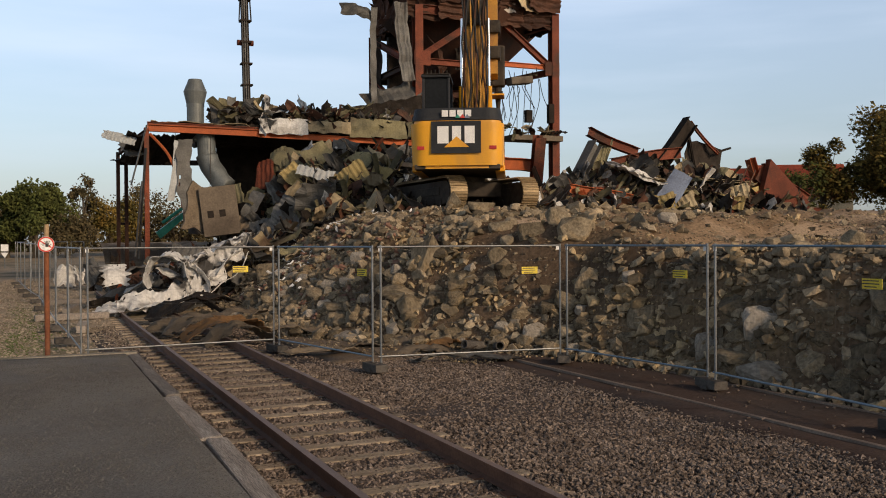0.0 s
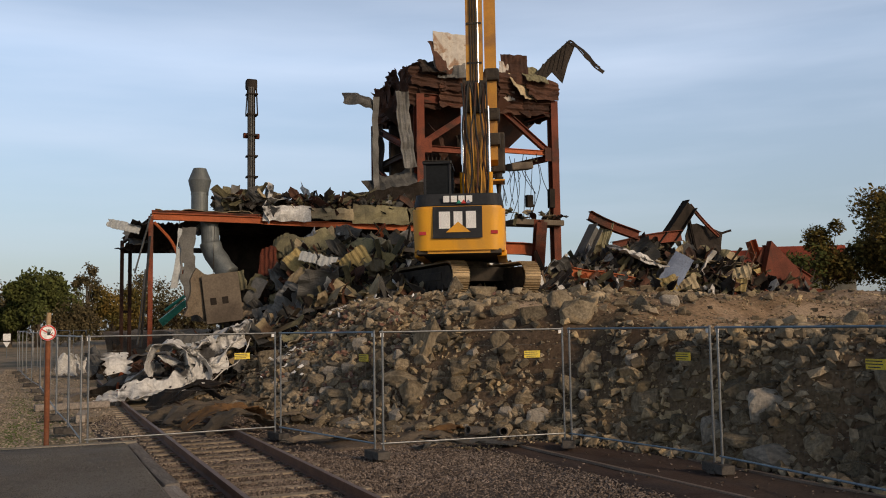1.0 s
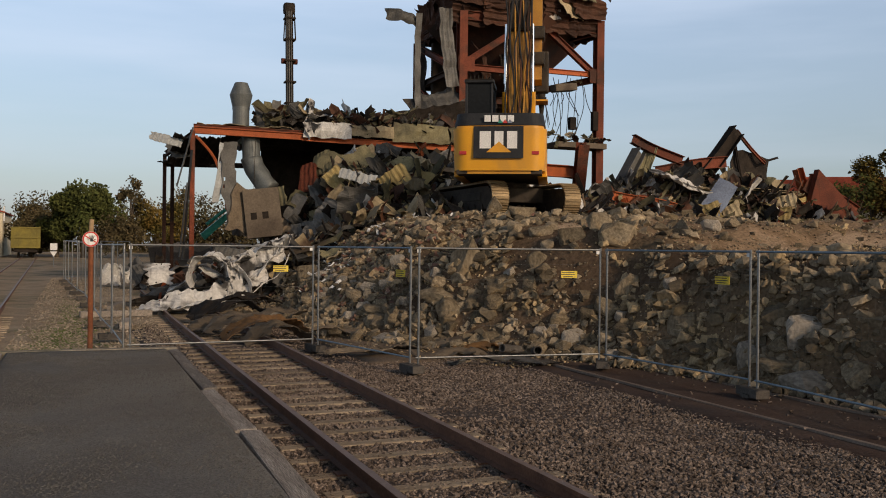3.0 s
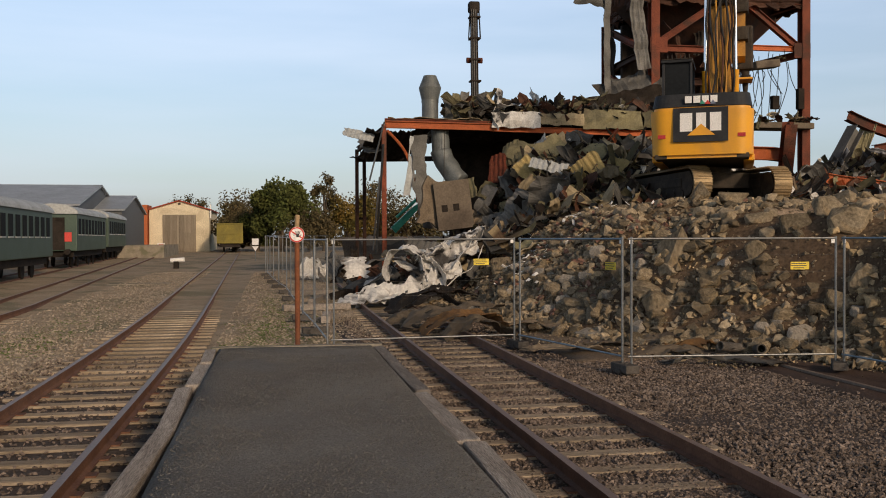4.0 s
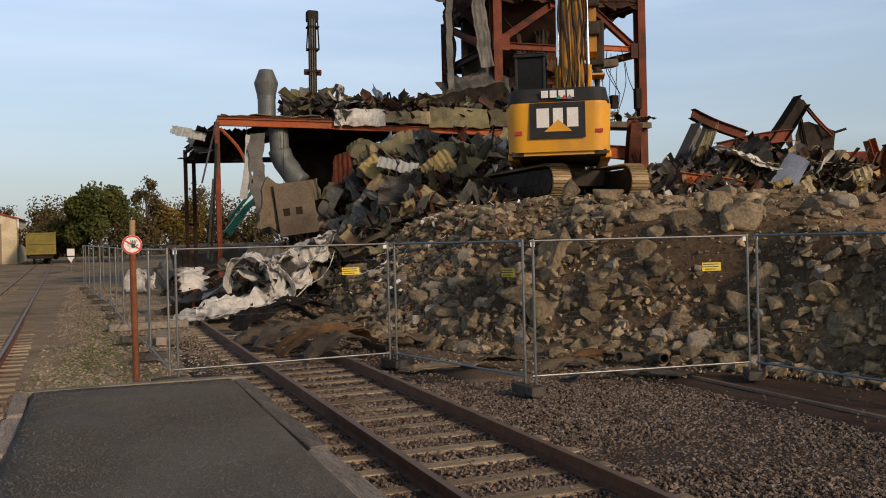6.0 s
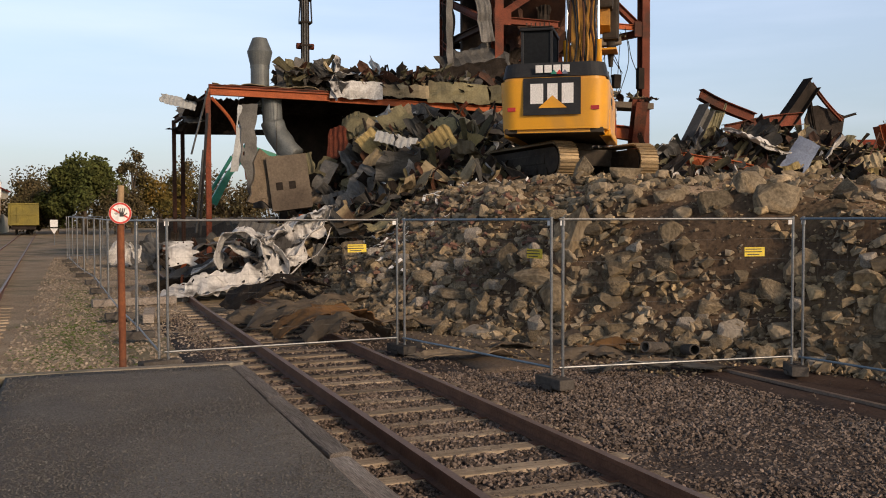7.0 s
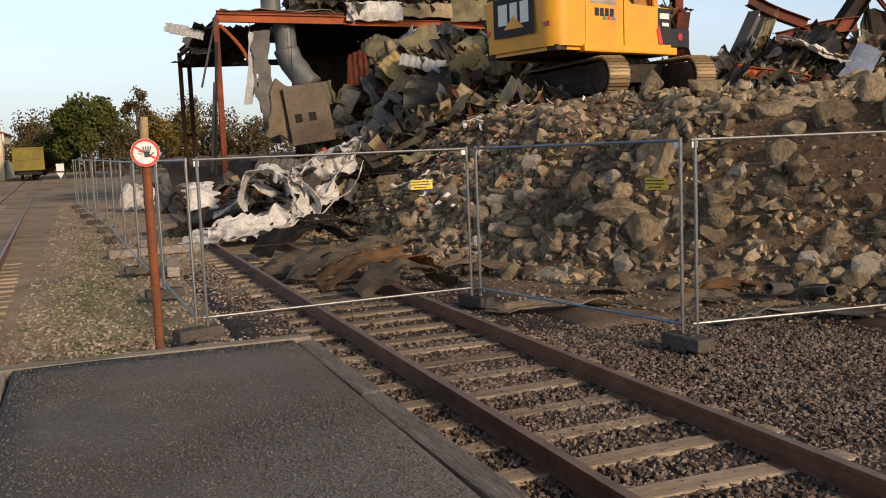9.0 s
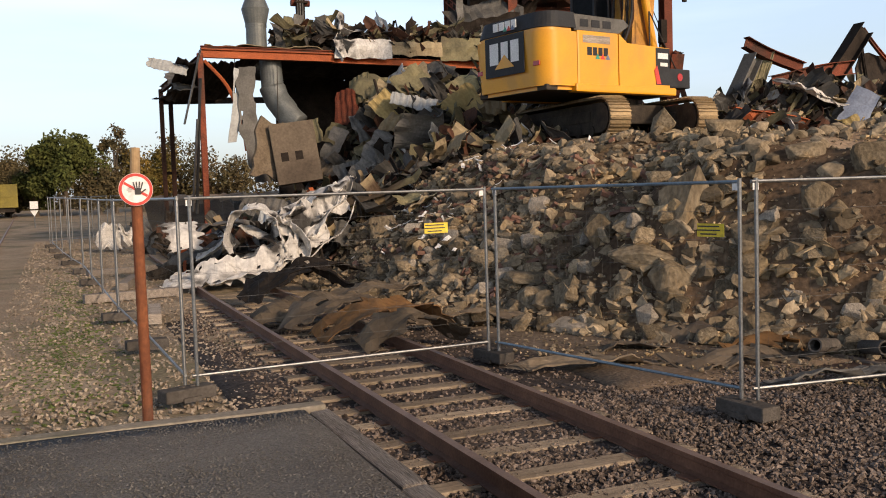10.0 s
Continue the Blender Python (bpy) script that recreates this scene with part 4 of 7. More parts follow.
    for v in bm.verts:
        if v.co.z > 3.0:
            v.co.x *= 0.95
            v.co.y = -2.45 + (v.co.y + 2.45) * 0.88
    part("rear_hood", bm, M_DARKPANEL, up, "dark grey engine hood band")
    for sx in (-1, 1):
        part("side_door", bx((sx * 1.42, -1.65, 2.0), (0.34, 1.52, 1.48), bevel=0.05), M_CATY, up)
        part("side_panel", prism([(-0.87, 1.30), (1.15, 1.30), (1.15, 2.45), (-0.55, 2.50), (-0.87, 2.74)], 0.34), M_CATY, up, m=pose(sx * 1.42, 0, 0))
        part("sill", bx((sx * 1.45, -0.55, 1.22), (0.34, 3.9, 0.22), bevel=0.04), M_CATY, up)
        part("decal_panel", bx((sx * 1.594, 0.86, 1.92), (0.012, 0.56, 1.04)), M_DARKPANEL, up)
        bm = bmesh.new()
        box(bm, (sx * 1.603, 0.86, 2.22), (0.006, 0.42, 0.16))
        box(bm, (sx * 1.603, 0.90, 1.98), (0.006, 0.30, 0.10))
        part("marking", bm, M_WHITE, up)
        part("front_box", bx((sx * 1.30, 1.62, 1.62), (0.5, 0.9, 0.55), bevel=0.04), M_DARKPANEL, up)
        part("reflector", rd((sx * 1.55, 1.62, 1.66), (sx * 1.565, 1.62, 1.66), 0.11, 20), M_LAMPRED, up)
        bm = prism([(0.60, 1.42), (0.78, 1.42), (0.62, 1.95), (0.50, 1.80)], 0.006)
        part("red_stripe", bm, M_RED, up, m=pose(sx * 1.604, 0, 0))
        part("grille", bx((sx * 1.594, -1.72, 2.52), (0.012, 1.0, 0.20)), M_PLANK, up)
        bm = bmesh.new()
        for k, (y, w) in enumerate(((-1.98, 0.17), (-1.78, 0.15), (-1.58, 0.15), (-1.38, 0.16))):
            box(bm, (sx * 1.595, y, 2.20), (0.006, w, 0.22))
        part("operator_mark", bm, M_DARKPANEL, up)
        for k, mt in enumerate((M_CRANEG, M_RED, M_BLUEGREY)):
            bm = prism([(-1.78 + 0.19 * k, 2.0), (-1.60 + 0.19 * k, 2.0), (-1.69 + 0.19 * k, 2.15)], 0.004)
            part("logo_triangle", bm, mt, up, m=pose(sx * 1.601, 0, 0))
        part("upper_cover", prism([(-2.42, 2.76), (-0.75, 2.76), (-0.35, 3.0), (-0.55, 3.15), (-2.42, 3.18)], 0.5), M_GREYSHEET, up, m=pose(sx * 1.22, 0, 0))
        bm = bmesh.new()
        for k in range(3):
            box(bm, (sx * 1.475, -2.05 + 0.42 * k, 2.96), (0.012, 0.3, 0.2))
        part("vent", bm, M_DARKPANEL, up)
        part("tail_lamp", bx((sx * 1.22, yr + 0.045, 1.85), (0.24, 0.03, 0.12), pose(0, 0, 0), 0.008), M_LAMPRED, up)
    part("engine_deck", bx((0, -1.5, 2.72), (2.2, 2.0, 0.5), bevel=0.06), M_DARKPANEL, up)
    part("decal_panel", bx((-0.02, yr - 0.030, 2.20), (1.68, 0.02, 1.08)), M_DARKPANEL, up, "dark rectangular emblem panel")
    bm = bmesh.new()
    for cx, w in ((-0.46, 0.38), (0.0, 0.30), (0.44, 0.34)):
        box(bm, (cx, yr - 0.045, 2.28), (w, 0.008, 0.58), bevel=0.0)
    part("emblem_shape", bm, M_WHITE, up)
    part("emblem_triangle", prism([(-0.42, 1.86), (0.42, 1.86), (0.0, 2.22)], 0.012, "y"), M_CATY, up, m=pose(0, yr - 0.055, 0))
    bm = bmesh.new()
    for cx in (-0.39, -0.13, 0.13, 0.39):
        box(bm, (cx, yr - 0.0, 3.0), (0.21, 0.02, 0.22), pose(0, 0, 0))
    part("operator_mark", bm, M_WHITE, up, m=pose(0, -0.02, 0, 0, 0, 0))
    for k, mt in enumerate((M_CRANEG, M_RED, M_BLUEGREY)):
        part("logo_triangle", prism([(-0.05 + 0.16 * k, 2.84), (0.13 + 0.16 * k, 2.84), (0.04 + 0.16 * k, 2.97)], 0.01, "y"), mt, up, m=pose(0, yr - 0.035, 0))
    # cab
    cab = part("cab", bx((-0.98, 1.15, 1.75), (1.0, 1.9, 0.9), bevel=0.05), M_DARKPANEL, up, "dark glazed operator cab")
    for x in (-1.46, -0.50):
        for y in (0.25, 2.0):
            part("pillar", bx((x, y, 3.5), (0.09, 0.09, 2.8), bevel=0.02), M_DARKPANEL, cab)
    part("cab_roof", bx((-0.98, 1.12, 4.95), (1.12, 2.0, 0.14), bevel=0.05), M_DARKPANEL, cab)
    for y in (0.25, 2.0):
        part("pane", bx((-0.98, y, 3.5), (0.88, 0.02, 2.75)), M_GLASSD, cab)
    for x in (-1.46, -0.50):
        part("pane", bx((x, 1.12, 3.5), (0.02, 1.66, 2.75)), M_GLASSD, cab)
    bm = bmesh.new()
    for k in range(7):
        rod(bm, (-1.5, 0.1, 5.0), (-0.45, 0.1, 5.0), 0.02, 6) if k == 0 else rod(bm, (-1.45 + 0.15 * k, 0.1, 5.0), (-1.45 + 0.15 * k, 0.1, 5.14), 0.02, 6)
    part("roof_guard", bm, M_TRACK, cab)
    part("handrail", rd((1.35, 0.6, 2.5), (1.35, 0.6, 3.5), 0.025), M_HOSE, up)
    part("handrail", rd((1.35, 1.7, 1.9), (1.35, 0.6, 3.5), 0.02), M_HOSE, up)
    part("front_platform", bx((1.15, 1.6, 4.35), (0.9, 1.1, 0.06)), M_CATY, up)
    part("work_lamp", bx((1.45, 2.0, 4.5), (0.18, 0.1, 0.24), bevel=0.02), M_DARKPANEL, up)
    # boom, almost upright
    bo = part("boom", prism([(0.3, 1.9), (1.1, 1.7), (1.75, 7.6), (1.55, 8.3), (0.95, 8.3), (0.85, 7.6)], 0.74), M_BOOM, up, "long yellow boom raised almost upright", m=pose(0.5, 0, 0))
    part("boom_extension", prism([(0.95, 8.0), (1.60, 8.0), (1.75, 12.0), (1.60, 22.0), (1.20, 22.0), (0.98, 12.0)], 0.66), M_BOOM, bo)
    part("folded_stick", prism([(1.35, 5.2), (1.9, 5.0), (2.05, 9.0), (1.85, 22.0), (1.45, 22.0), (1.3, 9.0)], 0.46), M_BOOM, bo, "folded yellow stick beside the boom", m=pose(0.62, 0, 0))
    for z in (6.0, 7.0, 8.6):
        part("stick_bracket", bx((0.66, 1.5, z), (0.6, 0.75, 0.5), bevel=0.1), M_TRACK, bo)
    part("knuckle", rd((-0.48, 1.25, 8.15), (0.48, 1.25, 8.15), 0.34, 20), M_TRACK, bo)
    part("quick_coupler", bx((0.02, 0.75, 7.5), (0.75, 0.5, 1.1), bevel=0.08), M_TRACK, bo)
    for sx in (-0.52, 0.52):
        part("cylinder_barrel", rd((sx, 1.35, 1.6), (sx, 0.62, 4.6), 0.12, 14), M_CATY, bo)
        part("piston_rod", rd((sx, 0.62, 4.6), (sx * 0.95, 0.72, 7.2), 0.06, 12), M_CHROME, bo)
    rng = random.Random(77)
    for k in range(11):
        x0 = -0.42 + 0.084 * k
        pts = [(x0 + rng.uniform(-0.08, 0.08), 0.10 - 0.25 * rng.random(), 2.4)]
        for q in range(1, 7):
            pts.append((x0 + rng.uniform(-0.10, 0.10), 0.45 - 0.30 * math.sin(q * 0.6) * rng.random(), 2.4 + 0.95 * q))
        bm = tube(curve_points(pts, 4), 0.035)
        part("hose", bm, (M_HOSE, M_DARKRUST, M_HOSE, M_BOOM)[k % 4], bo)
    for k in range(4):
        part("hydraulic_pipe", rd((-0.15 + 0.1 * k, 0.93, 8.2), (-0.15 + 0.1 * k, 0.93, 21.5), 0.028, 8), M_CHROME if k == 3 else M_TRACK, bo)
    for z in np.arange(9.0, 21.0, 1.6):
        part("pipe_clamp", bx((0.0, 0.92, z), (0.6, 0.05, 0.07)), M_TRACK, bo)
    part("breaker", bx((0.85, 2.1, 5.6), (0.55, 0.6, 1.6), bevel=0.08), M_TRACK, bo)
    part("breaker_head", rd((0.85, 2.1, 4.8), (0.85, 2.1, 3.9), 0.16, 12, 0.07), M_TRACK, bo)
    return up


UPPER = build_excavator()

# ---- scrap pieces shared by the heaps ----
SHEET_KINDS = []
for k, (mt, nm) in enumerate([(M_OLIVE, "olive"), (M_OLIVE, "olive"), (M_TAN, "tan"), (M_GREYSHEET, "grey"), (M_GREYSHEET, "grey"), (M_DARKRUST, "rust-brown"), (M_DARKRUST, "rust-brown"), (M_CHARSHADE, "charred"), (M_CHARSHADE, "charred"), (M_TAN, "tan"), (M_OLIVE, "olive"), (M_FELT, "brown")]):
    for v in range(2):
        w, h = random.Random(k * 7 + v).choice([(0.8, 2.4), (1.2, 1.8), (0.6, 3.0), (1.0, 1.4), (0.5, 1.8)])
        SHEET_KINDS.append((mesh_of("bent_sheet", sheet_bm(w, h, 16, 9, 900 + 10 * k + v, 0.022 if k % 3 else 0.0, 0.24, 0.5, 0.22, 0.012, 0.3), mt), nm))
BEAM_KINDS = []
for k, (mt, nm, L) in enumerate([(M_RUSTBEAM, "red-brown", 3.0), (M_ORANGEBEAM, "orange-red", 2.2), (M_DARKRUST, "dark rusty", 3.6), (M_GREYSHEET, "grey", 2.4), (M_CHARSHADE, "charred", 2.8)]):
    bm = ib((0, 0, -L / 2), (0, 0, L / 2), 0.20, 0.26, 0.02)
    bmesh.ops.subdivide_edges(bm, edges=[e for e in bm.edges if abs(e.verts[0].co.z - e.verts[1].co.z) > 1], cuts=6)
    for v in bm.verts:
        v.co.x += 0.22 * math.sin(v.co.z * 1.1 + k) + (0.12 * v.co.z if k % 2 and v.co.z > 0 else 0)
        v.co.y += 0.10 * math.sin(v.co.z * 1.7 + 2 * k)
    BEAM_KINDS.append((mesh_of("bent_beam", bm, mt), nm))
bm = bmesh.new()
for a, b in zip([(0, 0, -1.2), (0.1, 0.1, -0.3), (0.35, 0, 0.5)], [(0.1, 0.1, -0.3), (0.35, 0, 0.5), (0.2, -0.2, 1.3)]):
    rod(bm, a, b, 0.05, 8)
PIPE = mesh_of("bent_pipe", bm, M_CHARSHADE)


def scrap(x, y, z, rng, where, p_sheet=0.75, size=1.0, kinds=None, flat=False):
    rx, ry = (rng.uniform(-25, 25), rng.uniform(-25, 25)) if flat else (rng.uniform(-75, 75), rng.uniform(-60, 60))
    m = pose(x, y, z, rx, ry, rng.uniform(0, 360)) @ Matrix.Scale(size * rng.uniform(0.7, 1.25), 4)
    u = rng.random()
    if u < p_sheet:
        me, nm = SHEET_KINDS[rng.choice(kinds) if kinds else rng.randrange(len(SHEET_KINDS))]
        ob, text, cat = new("bent_sheet", me), nm + " torn and bent cladding sheet " + where, "metal sheet"
    elif u < 0.95:
        me, nm = rng.choice(BEAM_KINDS)
        ob, text, cat = new("bent_beam", me), nm + " bent steel beam " + where, "steel beam"
        m = m @ pose(0, 0, 0, rng.uniform(50, 130))
    else:
        ob, text, cat = new("bent_pipe", PIPE), "charred bent pipe " + where, "pipe"
    ob.matrix_basis = m
    return tagged(ob, text, cat, "scrap " + where)


def heap(x, y):
    """Top of the scrap heap before the hall."""
    b = bank(x, y)
    left = smooth(7.2, 11.2, x)
    rise = smooth(34.0, 43.5, y)
    return b + (0.2 + 2.8 * rise * left + 0.45 * rise) * (1 - 0.25 * smooth(16.5, 20, x))


def pile(x, y):
    """Top of the second scrap pile."""
    k = smooth(18.5, 24.5, x) * (1 - smooth(26.0, 33.0, x))
    return bank(x, y) + max(0.2, 3.6 + 1.25 * k - bank(x, y)) * smooth(35.0, 37.2, y)


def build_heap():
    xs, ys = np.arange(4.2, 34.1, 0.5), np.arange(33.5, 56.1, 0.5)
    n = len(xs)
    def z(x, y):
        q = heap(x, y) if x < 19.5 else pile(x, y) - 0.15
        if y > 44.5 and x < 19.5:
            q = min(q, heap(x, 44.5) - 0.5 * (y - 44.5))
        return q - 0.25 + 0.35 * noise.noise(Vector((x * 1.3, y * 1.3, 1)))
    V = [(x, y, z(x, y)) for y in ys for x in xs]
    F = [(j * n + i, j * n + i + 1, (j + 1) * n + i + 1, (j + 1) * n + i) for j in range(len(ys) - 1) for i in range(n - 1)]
    # fill sheet; its near-black colour paints the shade in gaps between scraps
    tagged(raw("scrap_heap_core", V, F, M_CHARSHADE), "near-black fill under the scrap heap with the shade of its gaps as colour", "scrap heap", kind="structure")
    rng = random.Random(41)
    for _ in range(165):
        x, y = rng.uniform(6.0, 19.2), 34.2 + 10.6 * rng.random() ** 0.6
        scrap(x, y, heap(x, y) + rng.uniform(-0.1, 0.35), rng, "on the heap before the hall", 0.86, rng.uniform(0.5, 1.05), kinds=[0, 1, 2, 3, 4, 5, 6, 7, 8, 9, 10, 12, 14, 18, 19, 20, 21, 22, 23])
    # torn roof edge
    for _ in range(36):
        x = rng.uniform(7.8, 18.6)
        scrap(x, rng.uniform(46.2, 49), 7.75 + rng.uniform(-0.1, 0.45), rng, "along the torn roof edge", 0.7, rng.uniform(0.35, 0.75), flat=rng.random() < 0.5)
    # spill on the left under the open frame
    for _ in range(58):
        x, y = rng.uniform(2.2, 7.0), rng.uniform(35.2, 47)
        scrap(x, y, max(bank(x, y), gz(y)) + rng.uniform(0.1, 0.5) + 0.9 * rng.random() * smooth(3.0, 6.0, x), rng, "beside the open steel frame", 0.75, rng.uniform(0.45, 0.8), kinds=[6, 7, 8, 9, 14, 15, 16, 17, 10, 11])
    # second pile
    for _ in range(120):
        x = rng.uniform(19.0, 33.0)
        y = rng.uniform(35.4, 38.8)
        scrap(x, y, pile(x, y) + rng.uniform(-0.1, 0.3), rng, "on the second pile", 0.8, rng.uniform(0.5, 1.0), flat=rng.random() < 0.5)


build_heap()


def large_sheets():
    """Large bent panels that lie on top of the heap before the hall."""
    W = "lying on the heap before the hall"
    P = [(M_OLIVE, "olive", 10.5, 43.6, 5.7, 2.4, 1.2, -25), (M_OLIVE, "olive", 9.9, 44.4, 5.8, 0.9, 1.4, 20), (M_RUSTBEAM, "faded red", 9.3, 44.0, 5.1, 0.8, 1.6, 5), (M_TAN, "cream", 11.5, 42.6, 6.0, 0.9, 0.9, 10),
         (M_COACHROOF, "silvery", 10.5, 40.4, 4.85, 1.5, 0.6, -8), (M_GREYSHEET, "grey", 9.5, 42.5, 4.2, 0.9, 1.0, 30), (M_OLIVE, "olive", 8.6, 43.3, 4.1, 0.6, 1.1, -30), (M_GREYSHEET, "long grey", 8.9, 40.6, 2.95, 2.3, 0.6, 48),
         (M_YELLOWSHEET, "yellowed", 11.9, 39.4, 4.5, 1.3, 1.3, 45), (M_YELLOWSHEET, "yellowed", 10.9, 38.5, 3.75, 0.9, 0.7, 10), (M_TAN, "tan", 9.9, 40.2, 4.1, 1.0, 0.8, -20), (M_GREYSHEET, "grey", 8.6, 41.6, 2.7, 1.0, 0.7, 20)]
    Q = [(M_OLIVE, "olive", 11.2, 42.4, 5.8, 0.9, 1.1, -50), (M_GREYSHEET, "grey", 5.3, 40.0, 1.6, 1.3, 0.9, -15), (M_COACHROOF, "pale", 5.2, 38.4, 1.2, 0.8, 0.7, 10), (M_GREYSHEET, "grey", 8.5, 43.0, 3.6, 0.6, 1.2, -25),
         (M_OLIVE, "olive", 7.9, 43.6, 4.1, 0.7, 0.9, 30), (M_YELLOWSHEET, "yellowed", 10.0, 41.2, 4.6, 0.8, 1.3, 35), (M_YELLOWSHEET, "yellowed", 12.9, 39.6, 4.6, 0.9, 1.2, -30), (M_GREYSHEET, "grey", 10.0, 39.2, 3.6, 0.9, 0.7, 60),
         (M_FELT, "brown", 8.2, 42.7, 2.9, 1.2, 0.8, -20), (M_OLIVE, "olive", 12.6, 41.0, 5.4, 1.4, 0.9, 15), (M_TAN, "tan", 13.4, 41.6, 5.6, 1.1, 0.8, -35), (M_YELLOWSHEET, "yellowed", 12.4, 38.6, 4.0, 1.0, 1.0, 70)]
    rng = random.Random(45)
    for k, (mt, nm, x, y, z, w, h, ang) in enumerate(P + Q):
        bm = sheet_bm(w, h, max(12, round(w / 0.055)), 10, 1300 + k, 0.016 if k % 3 else 0.0, 0.22, 0.3, 0.10, 0.014, 0.16)
        m = pose(x, y, max(z, heap(x, y) + 0.1) if x > 7 else z, 68 + rng.uniform(-22, 12), rng.uniform(-12, 12), -25 + rng.uniform(-25, 25)) @ pose(0, 0, 0, 0, 0, ang)
        tagged(part("bent_sheet", bm, mt, m=m), nm + " bent profiled panel " + W, "metal sheet", "large panels on the heap")
    for a, b in (((13.3, 42.6, 5.5), (14.4, 42.9, 6.7)), ((13.5, 42.5, 6.1), (14.5, 42.5, 5.9)), ((12.9, 42.6, 5.9), (13.6, 42.6, 5.3)), ((14.0, 42.7, 6.4), (14.5, 42.6, 5.6))):
        bm = ib(a, b, 0.10, 0.14, 0.02)
        tagged(part("lattice_bar", bm, M_ORANGEBEAM), "bright orange-red bent lattice bar on the heap", "steel bar", "orange bars on the heap")


large_sheets()


def loose_scrap():
    """Small torn scrap between the large pieces."""
    rng = random.Random(47)
    for mt, label, n in ((M_OLIVE, "small olive scraps of cladding", 560), (M_CHARSHADE, "small charred scraps", 850), (M_TAN, "small tan scraps of board", 460), (M_DARKRUST, "small rusty scraps of steel", 760), (M_GREYSHEET, "small grey scraps of sheet", 760), (M_INSUL, "small white scraps of insulation", 120)):
        protos = [proto(sheet_bm(rng.uniform(0.1, 0.5), rng.uniform(0.8, 1.9), 5, 6, rng.randrange(9999), 0, 0.2, 0.5, 0.22, 0.012, 0.2)) for _ in range(5)]
        L = []
        for _ in range(n):
            if rng.random() < 0.5:
                x, y = rng.uniform(4.6, 19.2), 33.8 + 11.0 * rng.random() ** 0.85
                z = heap(x, y)
            elif rng.random() < 0.3:
                x, y = rng.uniform(7.8, 18.8), rng.uniform(46, 49)
                z = 7.8
            else:
                x, y = rng.uniform(18.8, 33), rng.uniform(35.2, 38.8)
                z = pile(x, y)
            L.append((x, y, z + rng.uniform(-0.1, 0.3), rng.uniform(0.35, 1.1), rng.uniform(0, 6.28), rng.uniform(-1.6, 1.6)))
        tagged(scatter("loose_scrap", L, protos, mt), label + " strewn over the heaps", "scrap", kind="stuff")


loose_scrap()


def beam_thing(name, a, b, w, h, mat, label, cat="steel beam", group=""):
    off = Vector((-0.95, 0, -0.45))
    m, L = align(Vector(a) + off, Vector(b) + off)
    bm = ib((0, 0, -L / 2), (0, 0, L / 2), w, h, 0.03)
    bmesh.ops.subdivide_edges(bm, edges=[e for e in bm.edges if abs(e.verts[0].co.z - e.verts[1].co.z) > 0.8], cuts=7)
    for v in bm.verts:
        v.co.x += 0.05 * math.sin(v.co.z * 1.1 + L)
        v.co.y += 0.04 * math.sin(v.co.z * 1.6 + 2 * L)
    return tagged(part(name, bm, mat, m=m), label, cat, group)


